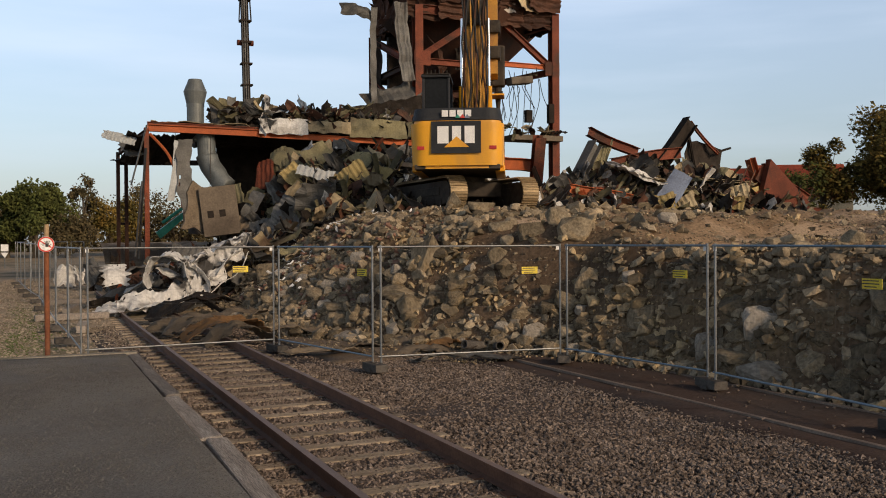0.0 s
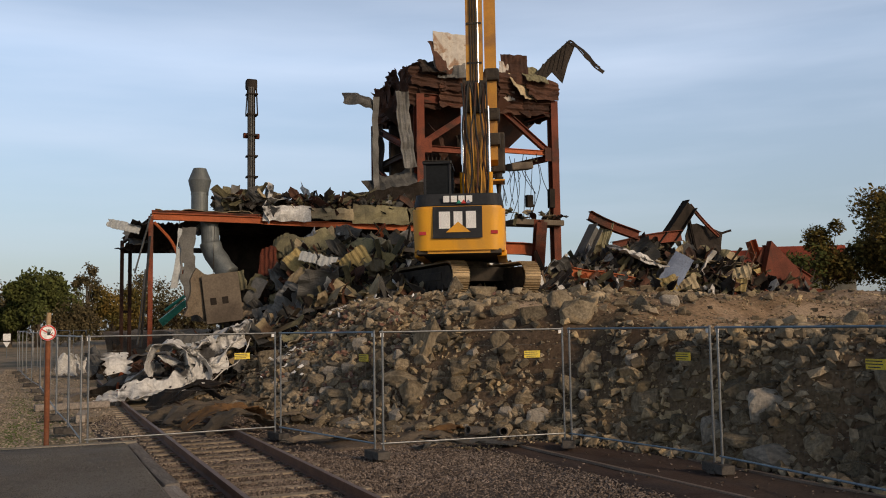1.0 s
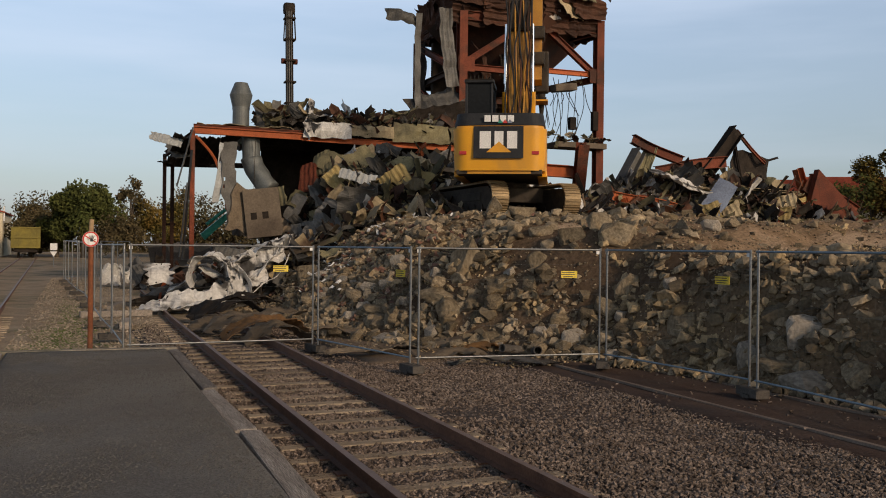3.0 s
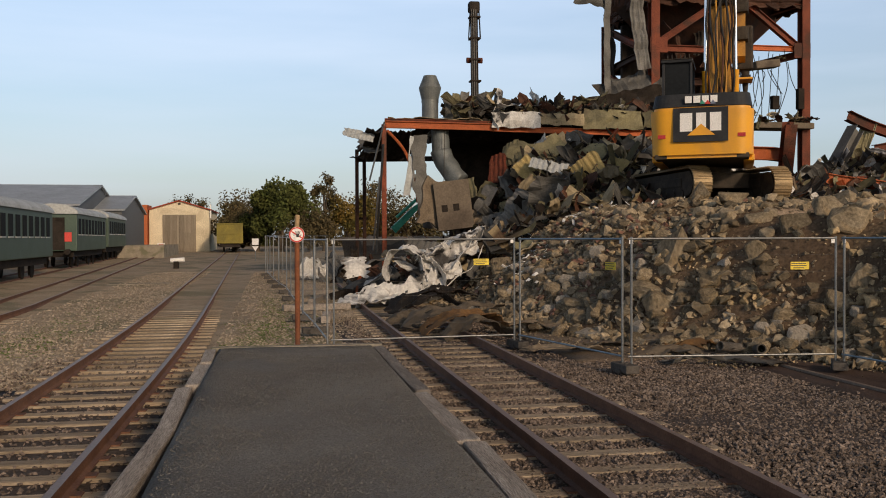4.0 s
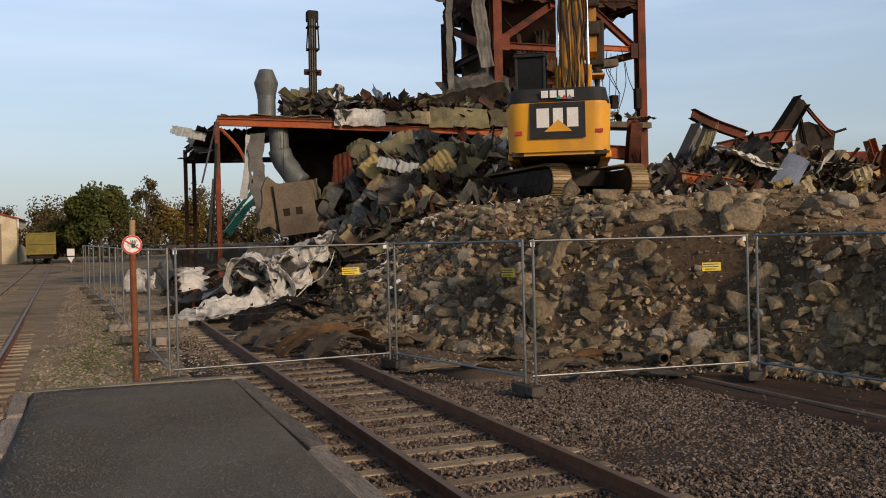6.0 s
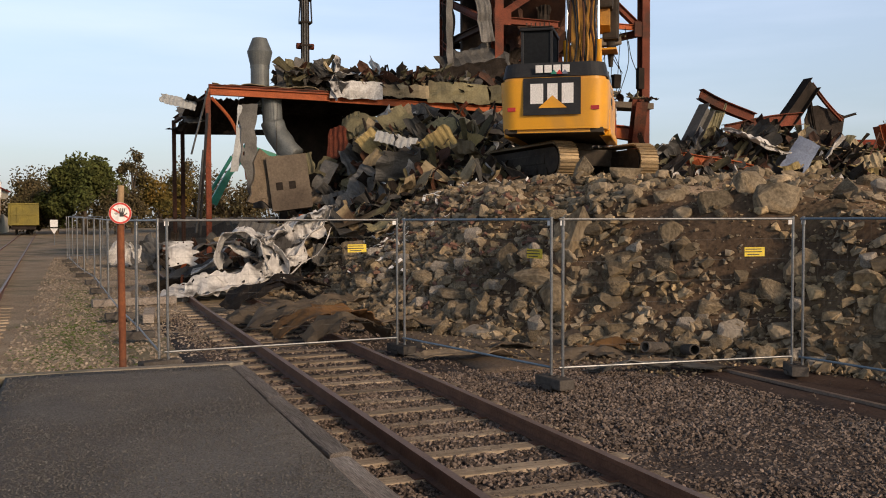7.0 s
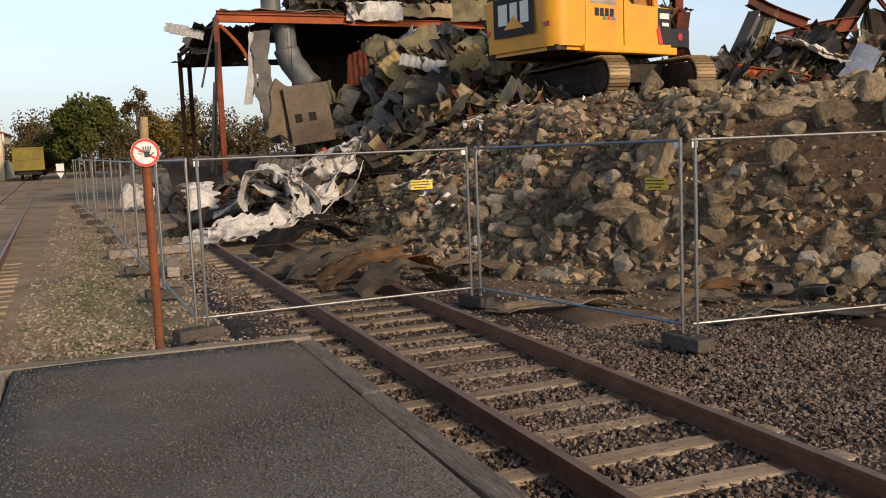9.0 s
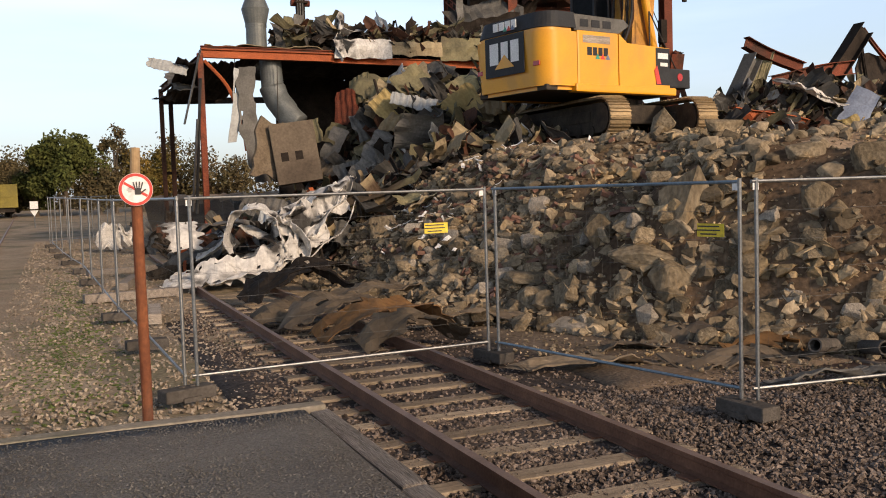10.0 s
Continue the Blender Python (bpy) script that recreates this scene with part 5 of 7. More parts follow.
def big_pile_beams():
    W = "sticking out of the second pile"
    for a, b, w, h, mt, nm in [
        ((23.1, 38, 7.25), (25.6, 38, 6.35), 0.3, 0.4, M_RUSTBEAM, "rust-red"), ((21.9, 37.6, 4.6), (23.4, 38.0, 6.7), 0.5, 0.45, M_GREYSHEET, "dark grey"),
        ((24.3, 38, 5.9), (28.0, 38, 6.5), 0.35, 0.5, M_RUSTBEAM, "rust-red"), ((26.9, 38, 5.9), (28.6, 38, 7.9), 0.5, 0.6, M_CHARSHADE, "dark rusty"),
        ((28.6, 38, 7.9), (30.2, 38, 6.5), 0.12, 0.14, M_RUSTBEAM, "thin rust-red"), ((28.5, 38, 7.2), (28.9, 38, 5.8), 0.10, 0.10, M_CHARSHADE, "thin charred"),
        ((30.1, 38, 6.5), (30.9, 37.9, 6.75), 0.1, 0.1, M_CHARSHADE, "thin charred"), ((31.2, 37, 6.2), (31.9, 36.8, 4.3), 0.5, 0.3, M_ORANGEBEAM, "orange-red"),
        ((31.4, 36.6, 5.6), (33.9, 36.4, 4.1), 0.25, 0.9, M_RUSTBEAM, "rust-red"), ((21.0, 36.2, 4.5), (24.6, 36.0, 3.9), 0.25, 0.7, M_ORANGEBEAM, "orange-red"),
        ((17.6, 40, 6.1), (22.6, 42, 6.0), 0.4, 0.55, M_ORANGEBEAM, "orange-red"), ((22.4, 41, 7.3), (22.6, 42, 4.6), 0.5, 0.5, M_RUSTBEAM, "rust-red"),
        ((25.5, 37, 5.4), (30.8, 36.8, 5.0), 0.9, 0.12, M_TAN, "tan")]:
        beam_thing("steel_beam", a, b, w, h, mt, nm + " bent beam " + W, group="beams of the second pile")
    lay = random.Random(66)
    for k in range(26):
        x = 21.0 + 9.4 * k / 25 + lay.uniform(-0.3, 0.3)
        y = lay.uniform(35.6, 37.0)
        mt, nm = lay.choice([(M_GREYSHEET, "grey"), (M_OLIVE, "olive"), (M_YELLOWSHEET, "yellowed"), (M_RUSTBEAM, "rust-red"), (M_DARKRUST, "rust-brown"), (M_COACHROOF, "pale"), (M_CHARSHADE, "charred"), (M_TAN, "tan")])
        bm = sheet_bm(lay.uniform(1.2, 2.8), lay.uniform(0.5, 0.9), 30, 6, 1500 + k, 0.0 if k % 2 else 0.016, 0.24, 0.3, 0.10, 0.015, 0.15)
        m = pose(x, y, pile(x, y) + lay.uniform(-0.5, 0.35), lay.uniform(15, 75), lay.uniform(-18, 18), lay.uniform(-45, 10))
        tagged(part("bent_sheet", bm, mt, m=m), nm + " torn sheet layered in the second pile", "metal sheet", "layered sheets of the second pile")
    ladder = tagged(empty("steel_ladder", pose(28.6, 35.9, 3.9, -20, 32, -20)), "rusty broken steel ladder leaning on the second pile", "ladder")
    for sx in (-0.2, 0.2):
        part("stile", bx((sx, 0, 0.7), (0.05, 0.03, 2.0)), M_DARKRUST, ladder)
    for k in range(6):
        part("rung", rd((-0.2, 0, -0.1 + 0.32 * k), (0.2, 0, -0.1 + 0.32 * k), 0.016, 6), M_DARKRUST, ladder)
    p = part("panel", sheet_bm(0.9, 1.7, 10, 10, 71, 0, 0.2, 0.1, 0.05, 0.05, 0.05), M_BLUEGREY, m=pose(24.8, 35.6, 4.2, 62, 0, -30) @ pose(0, 0, 0, 0, 0, -32))
    tagged(p, "flat blue-grey panel leaning on the second pile", "panel")
    for k, (x, z) in enumerate(((24.6, 5.1), (24.0, 5.4))):
        q = part("panel", sheet_bm(2.2, 1.0, 10, 6, 72 + k, 0, 0.2, 0.3, 0.2, 0.03, 0.2), M_INSUL, m=pose(x - 0.9, 36.2, z - 0.4, 20, 10, 10))
        tagged(q, "white torn insulation sheet on the second pile", "insulation sheet")
    q = part("dark_plate", sheet_bm(2.4, 2.6, 8, 8, 75, 0, 0.2, 0.2, 0.1, 0.05, 0.15), M_CHARSHADE, m=pose(28.6, 38.2, 5.2, 80, 10, 10))
    tagged(q, "charred upright plate on the second pile", "metal plate")
    q = part("red_plate", prism([(0, 0), (2.6, -1.0), (2.9, -0.4), (0.5, 1.6)], 0.3, "y"), M_RUSTBEAM, m=pose(30.3, 36.4, 4.1))
    tagged(q, "rust-red ribbed steel trough on the pile", "steel trough")


big_pile_beams()


# ---- open frame and hall ----
def build_hall():
    hall = tagged(empty("ruined_hall", pose(0, 1.4, 0) @ Matrix.Scale(0.907, 4)), "half demolished factory hall with orange steel frame", "building")
    Y = 49.0
    part("column", ib((4.95, Y, 0.2), (4.95, Y, 7.8), 0.22, 0.24), M_RUSTBEAM, hall)
    for x, y in ((4.55, 60.0), (5.0, 60.0)):
        part("column", ib((x, y, 0.3), (x, y, 7.6), 0.20, 0.24), M_DARKRUST, hall)
    part("eaves_beam", ib((5.0, Y, 7.80), (10.4, Y, 7.75), 0.24, 0.34), M_ORANGEBEAM, hall, "orange-red eaves beam")
    part("eaves_beam", ib((5.0, Y + 0.1, 8.05), (10.4, Y + 0.1, 8.0), 0.16, 0.12), M_RUSTBEAM, hall)
    part("eaves_beam", ib((10.4, Y + 0.2, 7.72), (21.0, Y + 0.2, 7.55), 0.24, 0.30), M_ORANGEBEAM, hall)
    part("side_beam", ib((5.0, Y, 7.6), (4.6, 60.0, 7.6), 0.2, 0.3), M_DARKRUST, hall)
    part("cross_beam", ib((4.6, 60.0, 7.0), (14, 60.0, 7.2), 0.2, 0.3), M_CHARSHADE, hall)
    part("cross_beam", ib((4.6, 60.0, 3.4), (5.2, 60.0, 3.4), 0.12, 0.14), M_CHARSHADE, hall)
    part("knee_brace", tube(curve_points([(5.1, Y, 7.52), (5.98, Y, 6.5), (6.47, Y, 5.1), (6.63, Y, 3.95)], 6), 0.075, 6), M_ORANGEBEAM, hall, "bent orange-red brace")
    part("roof_sheet", sheet_bm(3.0, 11.0, 40, 12, 5, 0.03, 0.22, 0.1, 0.22, 0.03, 0.4), M_CHARSHADE, hall, m=pose(5.75, 54.6, 6.85, -4.0, -3, 0))
    part("roof_sheet", sheet_bm(1.5, 0.8, 18, 6, 6, 0.012, 0.2, 0.2, 0.06, 0.02, 0.15), M_COACHROOF, hall, "pale bent roof sheet", m=pose(3.75, 49.4, 7.3, 28, 14, -6))
    part("roof_sheet", sheet_bm(2.6, 1.0, 18, 6, 7, 0.02, 0.2, 0.2, 0.12, 0.02, 0.2), M_GREYSHEET, hall, "bent roof edge sheet", m=pose(4.6, 52.5, 7.15, 10, 24, -80))
    part("roof_sheet", sheet_bm(4.8, 2.0, 24, 6, 8, 0.02, 0.22, 0.1, 0.1, 0.03, 0.1), M_TAN, hall, m=pose(7.6, 50.2, 8.25, 4, 0, 0))
    part("roof_deck", sheet_bm(12.5, 9.0, 40, 20, 9, 0.03, 0.3, 0.1, 0.4, 0.25, 0.4), M_CHARSHADE, hall, m=pose(14.5, 53.8, 8.15))
    # near-black backing: the darkness inside the hall is put into its colour
    part("back_wall", bx((14.7, 58.5, 4.2), (9.4, 0.25, 7.6)), M_CHARSHADE, hall)
    # yellowish fascia panels along the roof edge
    for x0, x1, z0, z1, mt in [(10.4, 12.9, 7.75, 8.55, M_INSUL), (12.9, 15.2, 7.9, 8.5, M_TAN), (15.2, 18.4, 7.75, 8.75, M_OLIVE), (18.4, 21.0, 7.85, 8.65, M_OLIVE), (18.2, 21.0, 6.6, 7.35, M_TAN)]:
        part("fascia", sheet_bm(x1 - x0, z1 - z0, 14, 5, int(x0 * 7), 0.0, 0.2, 0.15, 0.15, 0.04, 0.12), mt, hall, m=pose((x0 + x1) / 2, Y - 0.15, (z0 + z1) / 2, 85, 0, 0))
    # upstand behind the duct
    for k in range(7):
        x = 8.4 + 0.42 * k
        part("parapet_panel", sheet_bm(0.42, 1.25, 6, 6, 60 + k, 0, 0.2, 0.3, 0.12, 0.05, 0.3), M_OLIVE if k % 2 else M_GREYSHEET, hall, m=pose(x, Y + 1.2, 8.85 + 0.1 * (k % 3), 88, 0, 4 * (k % 3)))
    # hanging strips and guys
    for (a, b, w) in [((4.95, Y - 0.2, 7.9), (4.2, Y - 0.3, 5.0), 0.16), ((4.9, Y - 0.2, 6.8), (4.5, Y - 0.4, 1.5), 0.14), ((4.7, Y - 0.3, 5.2), (4.35, Y - 0.4, 1.6), 0.12), ((6.9, Y, 6.9), (6.4, Y, 4.6), 0.22)]:
        part("hanging_strip", ib(a, b, w, 0.05, 0.012), M_GREYSHEET, hall)
    part("hanging_sheet", ribbon([(6.42, Y - 0.1, 7.2), (6.28, Y - 0.1, 5.7), (6.06, Y - 0.1, 4.3)], 0.36, 12, 6, 6, 0.06, 0.02, 0.08, (1, 0.15, 0)), M_COACHROOF, hall, "pale hanging strip of sheet")
    part("hanging_sheet", ribbon([(6.75, Y - 0.1, 7.3), (6.68, Y - 0.15, 6.0), (6.72, Y - 0.15, 4.8), (6.95, Y - 0.2, 3.6), (7.2, Y - 0.3, 2.6)], 0.72, 13, 6, 8, 0.10, 0.02, 0.1, (1, 0.15, 0)), M_GREYSHEET, hall, "long grey hanging sheet")
    for x, z0, z1 in ((6.2, 5.0, 7.6), (7.9, 3.0, 7.4)):
        part("cable", rd((x, Y, z0), (x + 0.1, Y, z1), 0.015, 5), M_CHARSHADE, hall)


build_hall()


def build_duct():
    root = tagged(empty("exhaust_duct", pose(-0.02, 0.47, 0.264) @ Matrix.Scale(0.871, 4)), "zinc exhaust duct with conical cowl and crushed elbow", "duct")
    x, y = 7.8, 53.4
    part("flue", rd((x, y, 7.4), (x, y, 9.2), 0.44, 24), M_DUCT, root)
    part("cowl", rd((x, y, 9.25), (x, y, 9.95), 0.44, 24, 0.60), M_DUCT, root)
    part("cowl_cap", rd((x, y, 9.95), (x, y, 10.6), 0.60, 24, 0.34), M_DUCT, root)
    part("collar", rd((x, y, 9.18), (x, y, 9.30), 0.46, 24), M_DUCT, root)
    def at(px, py, pz):
        return ((px + 0.02) / 0.871, (py - 0.47) / 0.871, (pz - 0.264) / 0.871)
    part("duct_drop", rd(at(7.14, 46.5, 7.2), at(7.20, 46.5, 5.9), 0.47, 24), M_DUCT, root)
    part("collar", rd(at(7.19, 46.5, 5.98), at(7.21, 46.5, 5.84), 0.51, 24), M_DUCT, root)
    bm = tube(curve_points([at(7.2, 46.5, 5.95), at(7.32, 46.4, 5.5), at(7.62, 46.2, 5.05), at(7.95, 46.0, 4.55)], 4), 0.54, 18)
    for v in bm.verts:
        v.co += Vector((0.12 * noise.noise(v.co * 1.7), 0, 0.12 * noise.noise(v.co * 1.7 + Vector((9, 0, 0)))))
    part("duct_elbow", bm, M_DUCT, root, "crushed hanging duct elbow", smooth=True)


build_duct()


def slabs():
    q = part("wall_slab", bx((0, 0, 0), (1.5, 0.2, 2.1), bevel=0.03), M_SLAB, m=pose(7.03, 42.6, 3.35, -12, -7, -10))
    tagged(q, "tilted tan wall slab with two small openings", "wall slab")
    # the slab is uncut; near-black plates paint the dark depth of two openings
    for dx in (-0.38, 0.1):
        part("opening", bx((dx, -0.08, -0.12), (0.25, 0.06, 0.30)), M_CHARSHADE, q)
    q = part("wall_slab", sheet_bm(1.0, 2.0, 8, 8, 91, 0, 0.2, 0.2, 0.1, 0.12, 0.2), M_FELT, m=pose(6.2, 42.9, 3.5, 78, 16, 20))
    tagged(q, "brown tilted wall fragment on the heap", "wall slab")


slabs()


def pale_fragments():
    """Small white and pale fragments strewn over the slope below the heap."""
    rng = random.Random(83)
    protos = [proto(sheet_bm(rng.uniform(0.06, 0.2), rng.uniform(0.2, 0.6), 4, 4, 640 + k, 0, 0.2, 0.4, 0.1, 0.02, 0.05)) for k in range(5)]
    L = []
    while len(L) < 70:
        x, y = rng.gauss(8.0, 1.8), rng.gauss(31.5, 2.2)
        if toe_distance(x, y)[0] > 0.8 and y < 36:
            L.append((x, y, bank(x, y) + 0.14, rng.uniform(0.3, 0.7), rng.uniform(0, 6.28), rng.uniform(-0.9, 0.9)))
    tagged(scatter("pale_fragments", L, protos, M_WHITE), "small white fragments strewn on the rubble slope", "debris", kind="stuff")
    for k in range(24):
        x, y = rng.uniform(4.6, 8.2), rng.uniform(31.5, 36.5)
        scrap(x, y, max(bank(x, y), gz(y)) + rng.uniform(0.05, 0.3), rng, "at the foot of the heap", 0.9, rng.uniform(0.3, 0.55), kinds=[6, 7, 8, 9, 4, 5, 0, 22, 23], flat=True)


pale_fragments()


# ---- ruined tower ----
def build_tower():
    root = tagged(empty("ruined_tower", pose(-0.45, 0, -0.5)), "ruined steel tower with torn rusty cladding and hopper", "tower")
    X0, X1, Y0, Y1 = 19.5, 28.0, 50.0, 57.0
    for x, y, zt in ((X0, Y0, 15.3), (X1, Y0, 15.6), (X0, Y1, 15.0), (X1 - 1.6, Y1, 15.2)):
        part("column", ib((x, y, 5.0), (x, y, zt), 0.46, 0.5, 0.05), M_RUSTBEAM, root)
    for z, w in ((15.1, 0.5), (12.3, 0.34)):
        part("beam", ib((X0, Y0, z), (X0 + (3.4 if z < 13 else 8.5), Y0, z), 0.3, w), M_RUSTBEAM, root)
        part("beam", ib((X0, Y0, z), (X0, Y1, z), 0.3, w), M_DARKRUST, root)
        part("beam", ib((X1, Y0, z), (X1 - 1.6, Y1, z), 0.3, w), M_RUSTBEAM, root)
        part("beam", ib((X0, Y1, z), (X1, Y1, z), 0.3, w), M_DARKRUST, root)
    part("beam", ib((24.4, Y0, 12.5), (X1, Y0, 12.5), 0.2, 0.28), M_ORANGEBEAM, root)
    part("beam", ib((X0, Y1 - 0.5, 11.6), (X0 - 0.4, Y0 + 1, 10.4), 0.2, 0.3), M_RUSTBEAM, root)
    for a, b in (((19.6, Y0, 12.5), (23.2, Y0, 14.9)), ((27.9, Y0, 12.4), (24.3, Y0, 15.1)), ((19.4, Y0 + 0.4, 12.2), (19.4, Y1, 14.8)), ((19.4, Y0 + 3, 10.2), (19.4, Y1, 12.4))):
        part("brace", ib(a, b, 0.28, 0.34, 0.04), M_RUSTBEAM, root)
    for x, z in ((19.7, 12.45), (23.0, 14.8), (24.4, 15.0), (27.8, 12.4)):
        part("gusset", bx((x, Y0 - 0.18, z), (0.95, 0.05, 0.8), bevel=0.02), M_RUSTBEAM, root)
    # hopper cone
    part("hopper", rd((23.7, 53.5, 11.6), (23.7, 53.5, 15.2), 1.2, 4, 5.2), M_DARKRUST, root, "dark rusty hopper")
    part("floor_plate", bx((23.7, 53.5, 15.35), (8.6, 7.0, 0.2)), M_DARKRUST, root)
    # added panel, coloured near-black as the shade inside the tower
    part("inner_wall", bx((22.2, 54.6, 11.7), (5.4, 0.3, 5.6)), M_CHARSHADE, root)
    part("inner_beam", ib((19.6, 53.0, 11.0), (24.8, 53.0, 11.2), 0.3, 0.4), M_RUSTBEAM, root)
    part("inner_column", ib((21.6, 53.2, 8.0), (21.6, 53.2, 14.8), 0.35, 0.4), M_RUSTBEAM, root)
    part("inner_column", ib((25.6, 55.5, 8.0), (25.6, 55.5, 14.8), 0.35, 0.4), M_RUSTBEAM, root)
    part("side_cladding", sheet_bm(6.0, 1.3, 24, 6, 611, 0.04, 0.3, 0.1, 0.15, 0.03, 0.2), M_CHARSHADE, root, m=pose(X0 - 0.15, 53.4, 9.6, 88, 0, 90))
    part("side_cladding", sheet_bm(1.6, 4.6, 12, 12, 612, 0.04, 0.3, 0.1, 0.15, 0.03, 0.2), M_CHARSHADE, root, m=pose(X0 - 0.15, 56.2, 12.4, 88, 0, 90))
    tangle = random.Random(64)
    for k in range(22):
        p0 = (tangle.uniform(24.0, 27.2), Y0 + tangle.uniform(-0.4, 2.0), tangle.uniform(11.5, 12.6))
        p2 = (p0[0] + tangle.uniform(-0.8, 0.8), p0[1], p0[2] - tangle.uniform(1.0, 3.8))
        p1 = ((p0[0] + p2[0]) / 2 + tangle.uniform(-0.5, 0.5), p0[1], (p0[2] + p2[2]) / 2)
        part("cable", tube(curve_points([p0, p1, p2], 4), 0.022, 5), M_CHARSHADE, root)
    # crumpled cladding storey
    rng = random.Random(55)
    for row, zr in enumerate((15.25, 16.2)):
        for x in np.arange(X0 + 0.5, X1 + 0.3, 1.75):
            m = pose(x + rng.uniform(-0.2, 0.2), Y0 - 0.15 - 0.1 * row + rng.uniform(-0.15, 0.15), zr + rng.uniform(-0.12, 0.12), 88 + rng.uniform(-12, 8), rng.uniform(-5, 5), rng.uniform(-7, 7)) @ pose(0, 0, 0, 0, 0, 90)
            part("cladding", sheet_bm(1.25, 2.1, 14, 10, int(x * 13) + row, 0.05, 0.32, 0.12, 0.16, 0.03, 0.22), M_DARKRUST, root, m=m)
    for y in np.arange(Y0 + 0.7, Y1, 1.3):
        part("cladding", sheet_bm(1.9, 2.4, 12, 10, int(y * 17), 0.04, 0.3, 0.3, 0.35, 0.03, 0.25), M_DARKRUST, root, m=pose(X0 - 0.1, y, 15.8 + rng.uniform(-0.2, 0.5), 86 + rng.uniform(-10, 10), 0, 90 + rng.uniform(-8, 8)))
        part("cladding", sheet_bm(1.9, 2.4, 12, 10, int(y * 19), 0.04, 0.3, 0.3, 0.35, 0.03, 0.25), M_DARKRUST, root, m=pose(X1, y, 16.0 + rng.uniform(-0.2, 0.4), 86, 0, 90 + rng.uniform(-8, 8)))
    part("hopper_wall", bx((23.9, Y0 + 1.4, 16.0), (7.6, 0.2, 1.7)), M_DARKRUST, root)
    for x, z, w, h, rx, rz, mt, nm in [(21.4, 17.75, 2.2, 2.3, 87, 3, M_PANELW, "white tiled panel"), (21.0, 17.4, 1.8, 2.0, 70, 20, M_DARKRUST, ""), (21.4, 16.9, 1.6, 1.5, 60, -20, M_GREYSHEET, ""), (25.4, 17.2, 1.6, 1.8, 80, -10, M_DARKRUST, ""), (25.9, 16.2, 1.9, 1.6, 60, 30, M_TAN, ""), (26.6, 17.1, 1.6, 1.6, 50, 10, M_OLIVE, ""), (24.9, 16.5, 0.9, 2.3, 88, 0, M_PANELW, "pale streaked panel"), (20.2, 16.9, 1.4, 1.2, 40, 0, M_CHARSHADE, "")]:
        part("torn_panel", sheet_bm(w, h, 12, 10, int(x * 31), 0.02, 0.3, 0.08, 0.05 if nm else 0.14, 0.03, 0.1), mt, root, nm, m=pose(x, Y0 - 0.3, z, rx, 0, rz))
    flap = prism([(26.5, 16.8), (27.7, 18.1), (29.1, 19.35), (29.5, 19.0), (29.0, 17.9), (28.6, 16.7), (27.9, 17.3), (27.3, 16.7)], 0.05, "y")
    part("torn_flap", flap, M_CHARSHADE, root, "dark corrugated sheet flapping from the top", m=pose(0, Y0 - 0.25, 0))
    for k in range(6):
        part("rib", rd((26.9 + 0.33 * k, Y0 - 0.29, 16.95 + 0.12 * k), (27.3 + 0.33 * k, Y0 - 0.29, 17.75 + 0.30 * k), 0.03, 6), M_CHARSHADE, root)
    part("torn_flap", ribbon([(29.1, 0, 19.3), (29.9, 0, 18.9), (30.6, 0, 18.3), (31.5, 0, 17.6)], 0.35, 5, 5, 5, 0.06, 0.03, 0.1, (0.6, 0.2, 0.6)), M_CHARSHADE, root, m=pose(0, Y0 - 0.25, 0))
    part("flashing", sheet_bm(0.34, 5.6, 4, 14, 403, 0, 0.2, 0.1, 0.1, 0.03, 0.05), M_GREYSHEET, root, "pale grey hanging flashing", m=pose(16.95, Y0, 12.1, 90, 0, 0))
    part("flashing_curl", sheet_bm(1.9, 0.8, 12, 6, 404, 0.03, 0.2, 0.6, 0.1, 0.03, 0.1), M_GREYSHEET, root, m=pose(16.2, Y0, 14.8, 70, 10, 0))
    part("hanging_panel", sheet_bm(0.75, 4.2, 8, 12, 405, 0.02, 0.2, 0.2, 0.15, 0.03, 0.1), M_GREYSHEET, root, m=pose(18.6, Y0 - 0.2, 13.2, 88, -6, 0))
    part("hanging_panel", sheet_bm(3.6, 1.6, 18, 8, 406, 0.04, 0.3, 0.3, 0.2, 0.03, 0.2), M_GREYSHEET, root, "pale corrugated panel", m=pose(18.2, Y0 - 0.3, 10.2, 80, -14, 0))
    part("hanging_panel", sheet_bm(5.2, 1.3, 18, 8, 407, 0.04, 0.3, 0.2, 0.2, 0.05, 0.2), M_CHARSHADE, root, m=pose(17.3, Y0 - 0.5, 9.2, 84, -12, 0))
    part("broken_floor", bx((26.6, Y0, 8.35), (3.2, 1.4, 0.32), bevel=0.05), M_SLAB, root)
    part("broken_floor", bx((0, 0, 0), (1.4, 0.7, 0.42), pose(25.7, Y0 - 0.1, 11.6, 0, -7, 0), 0.08), M_SLAB, root)
    debris = random.Random(63)
    for _ in range(26):
        x = debris.uniform(24.2, 28.0)
        o = new("debris", debris.choice(SHEET_KINDS)[0])
        o.parent = root
        o.matrix_basis = pose(x, Y0 - debris.uniform(0.1, 0.8), debris.choice((8.6, 8.7, 8.9, 11.9)) if x < 26.5 else 8.7, debris.uniform(-60, 60), debris.uniform(-40, 40), debris.uniform(0, 360)) @ Matrix.Scale(debris.uniform(0.25, 0.5), 4)
    # sheets of dark kinds only, added to darken the tower's inside
    for _ in range(14):
        o = new("debris", SHEET_KINDS[debris.choice((10, 11, 12, 13, 14, 15, 16, 17))][0])
        o.parent = root
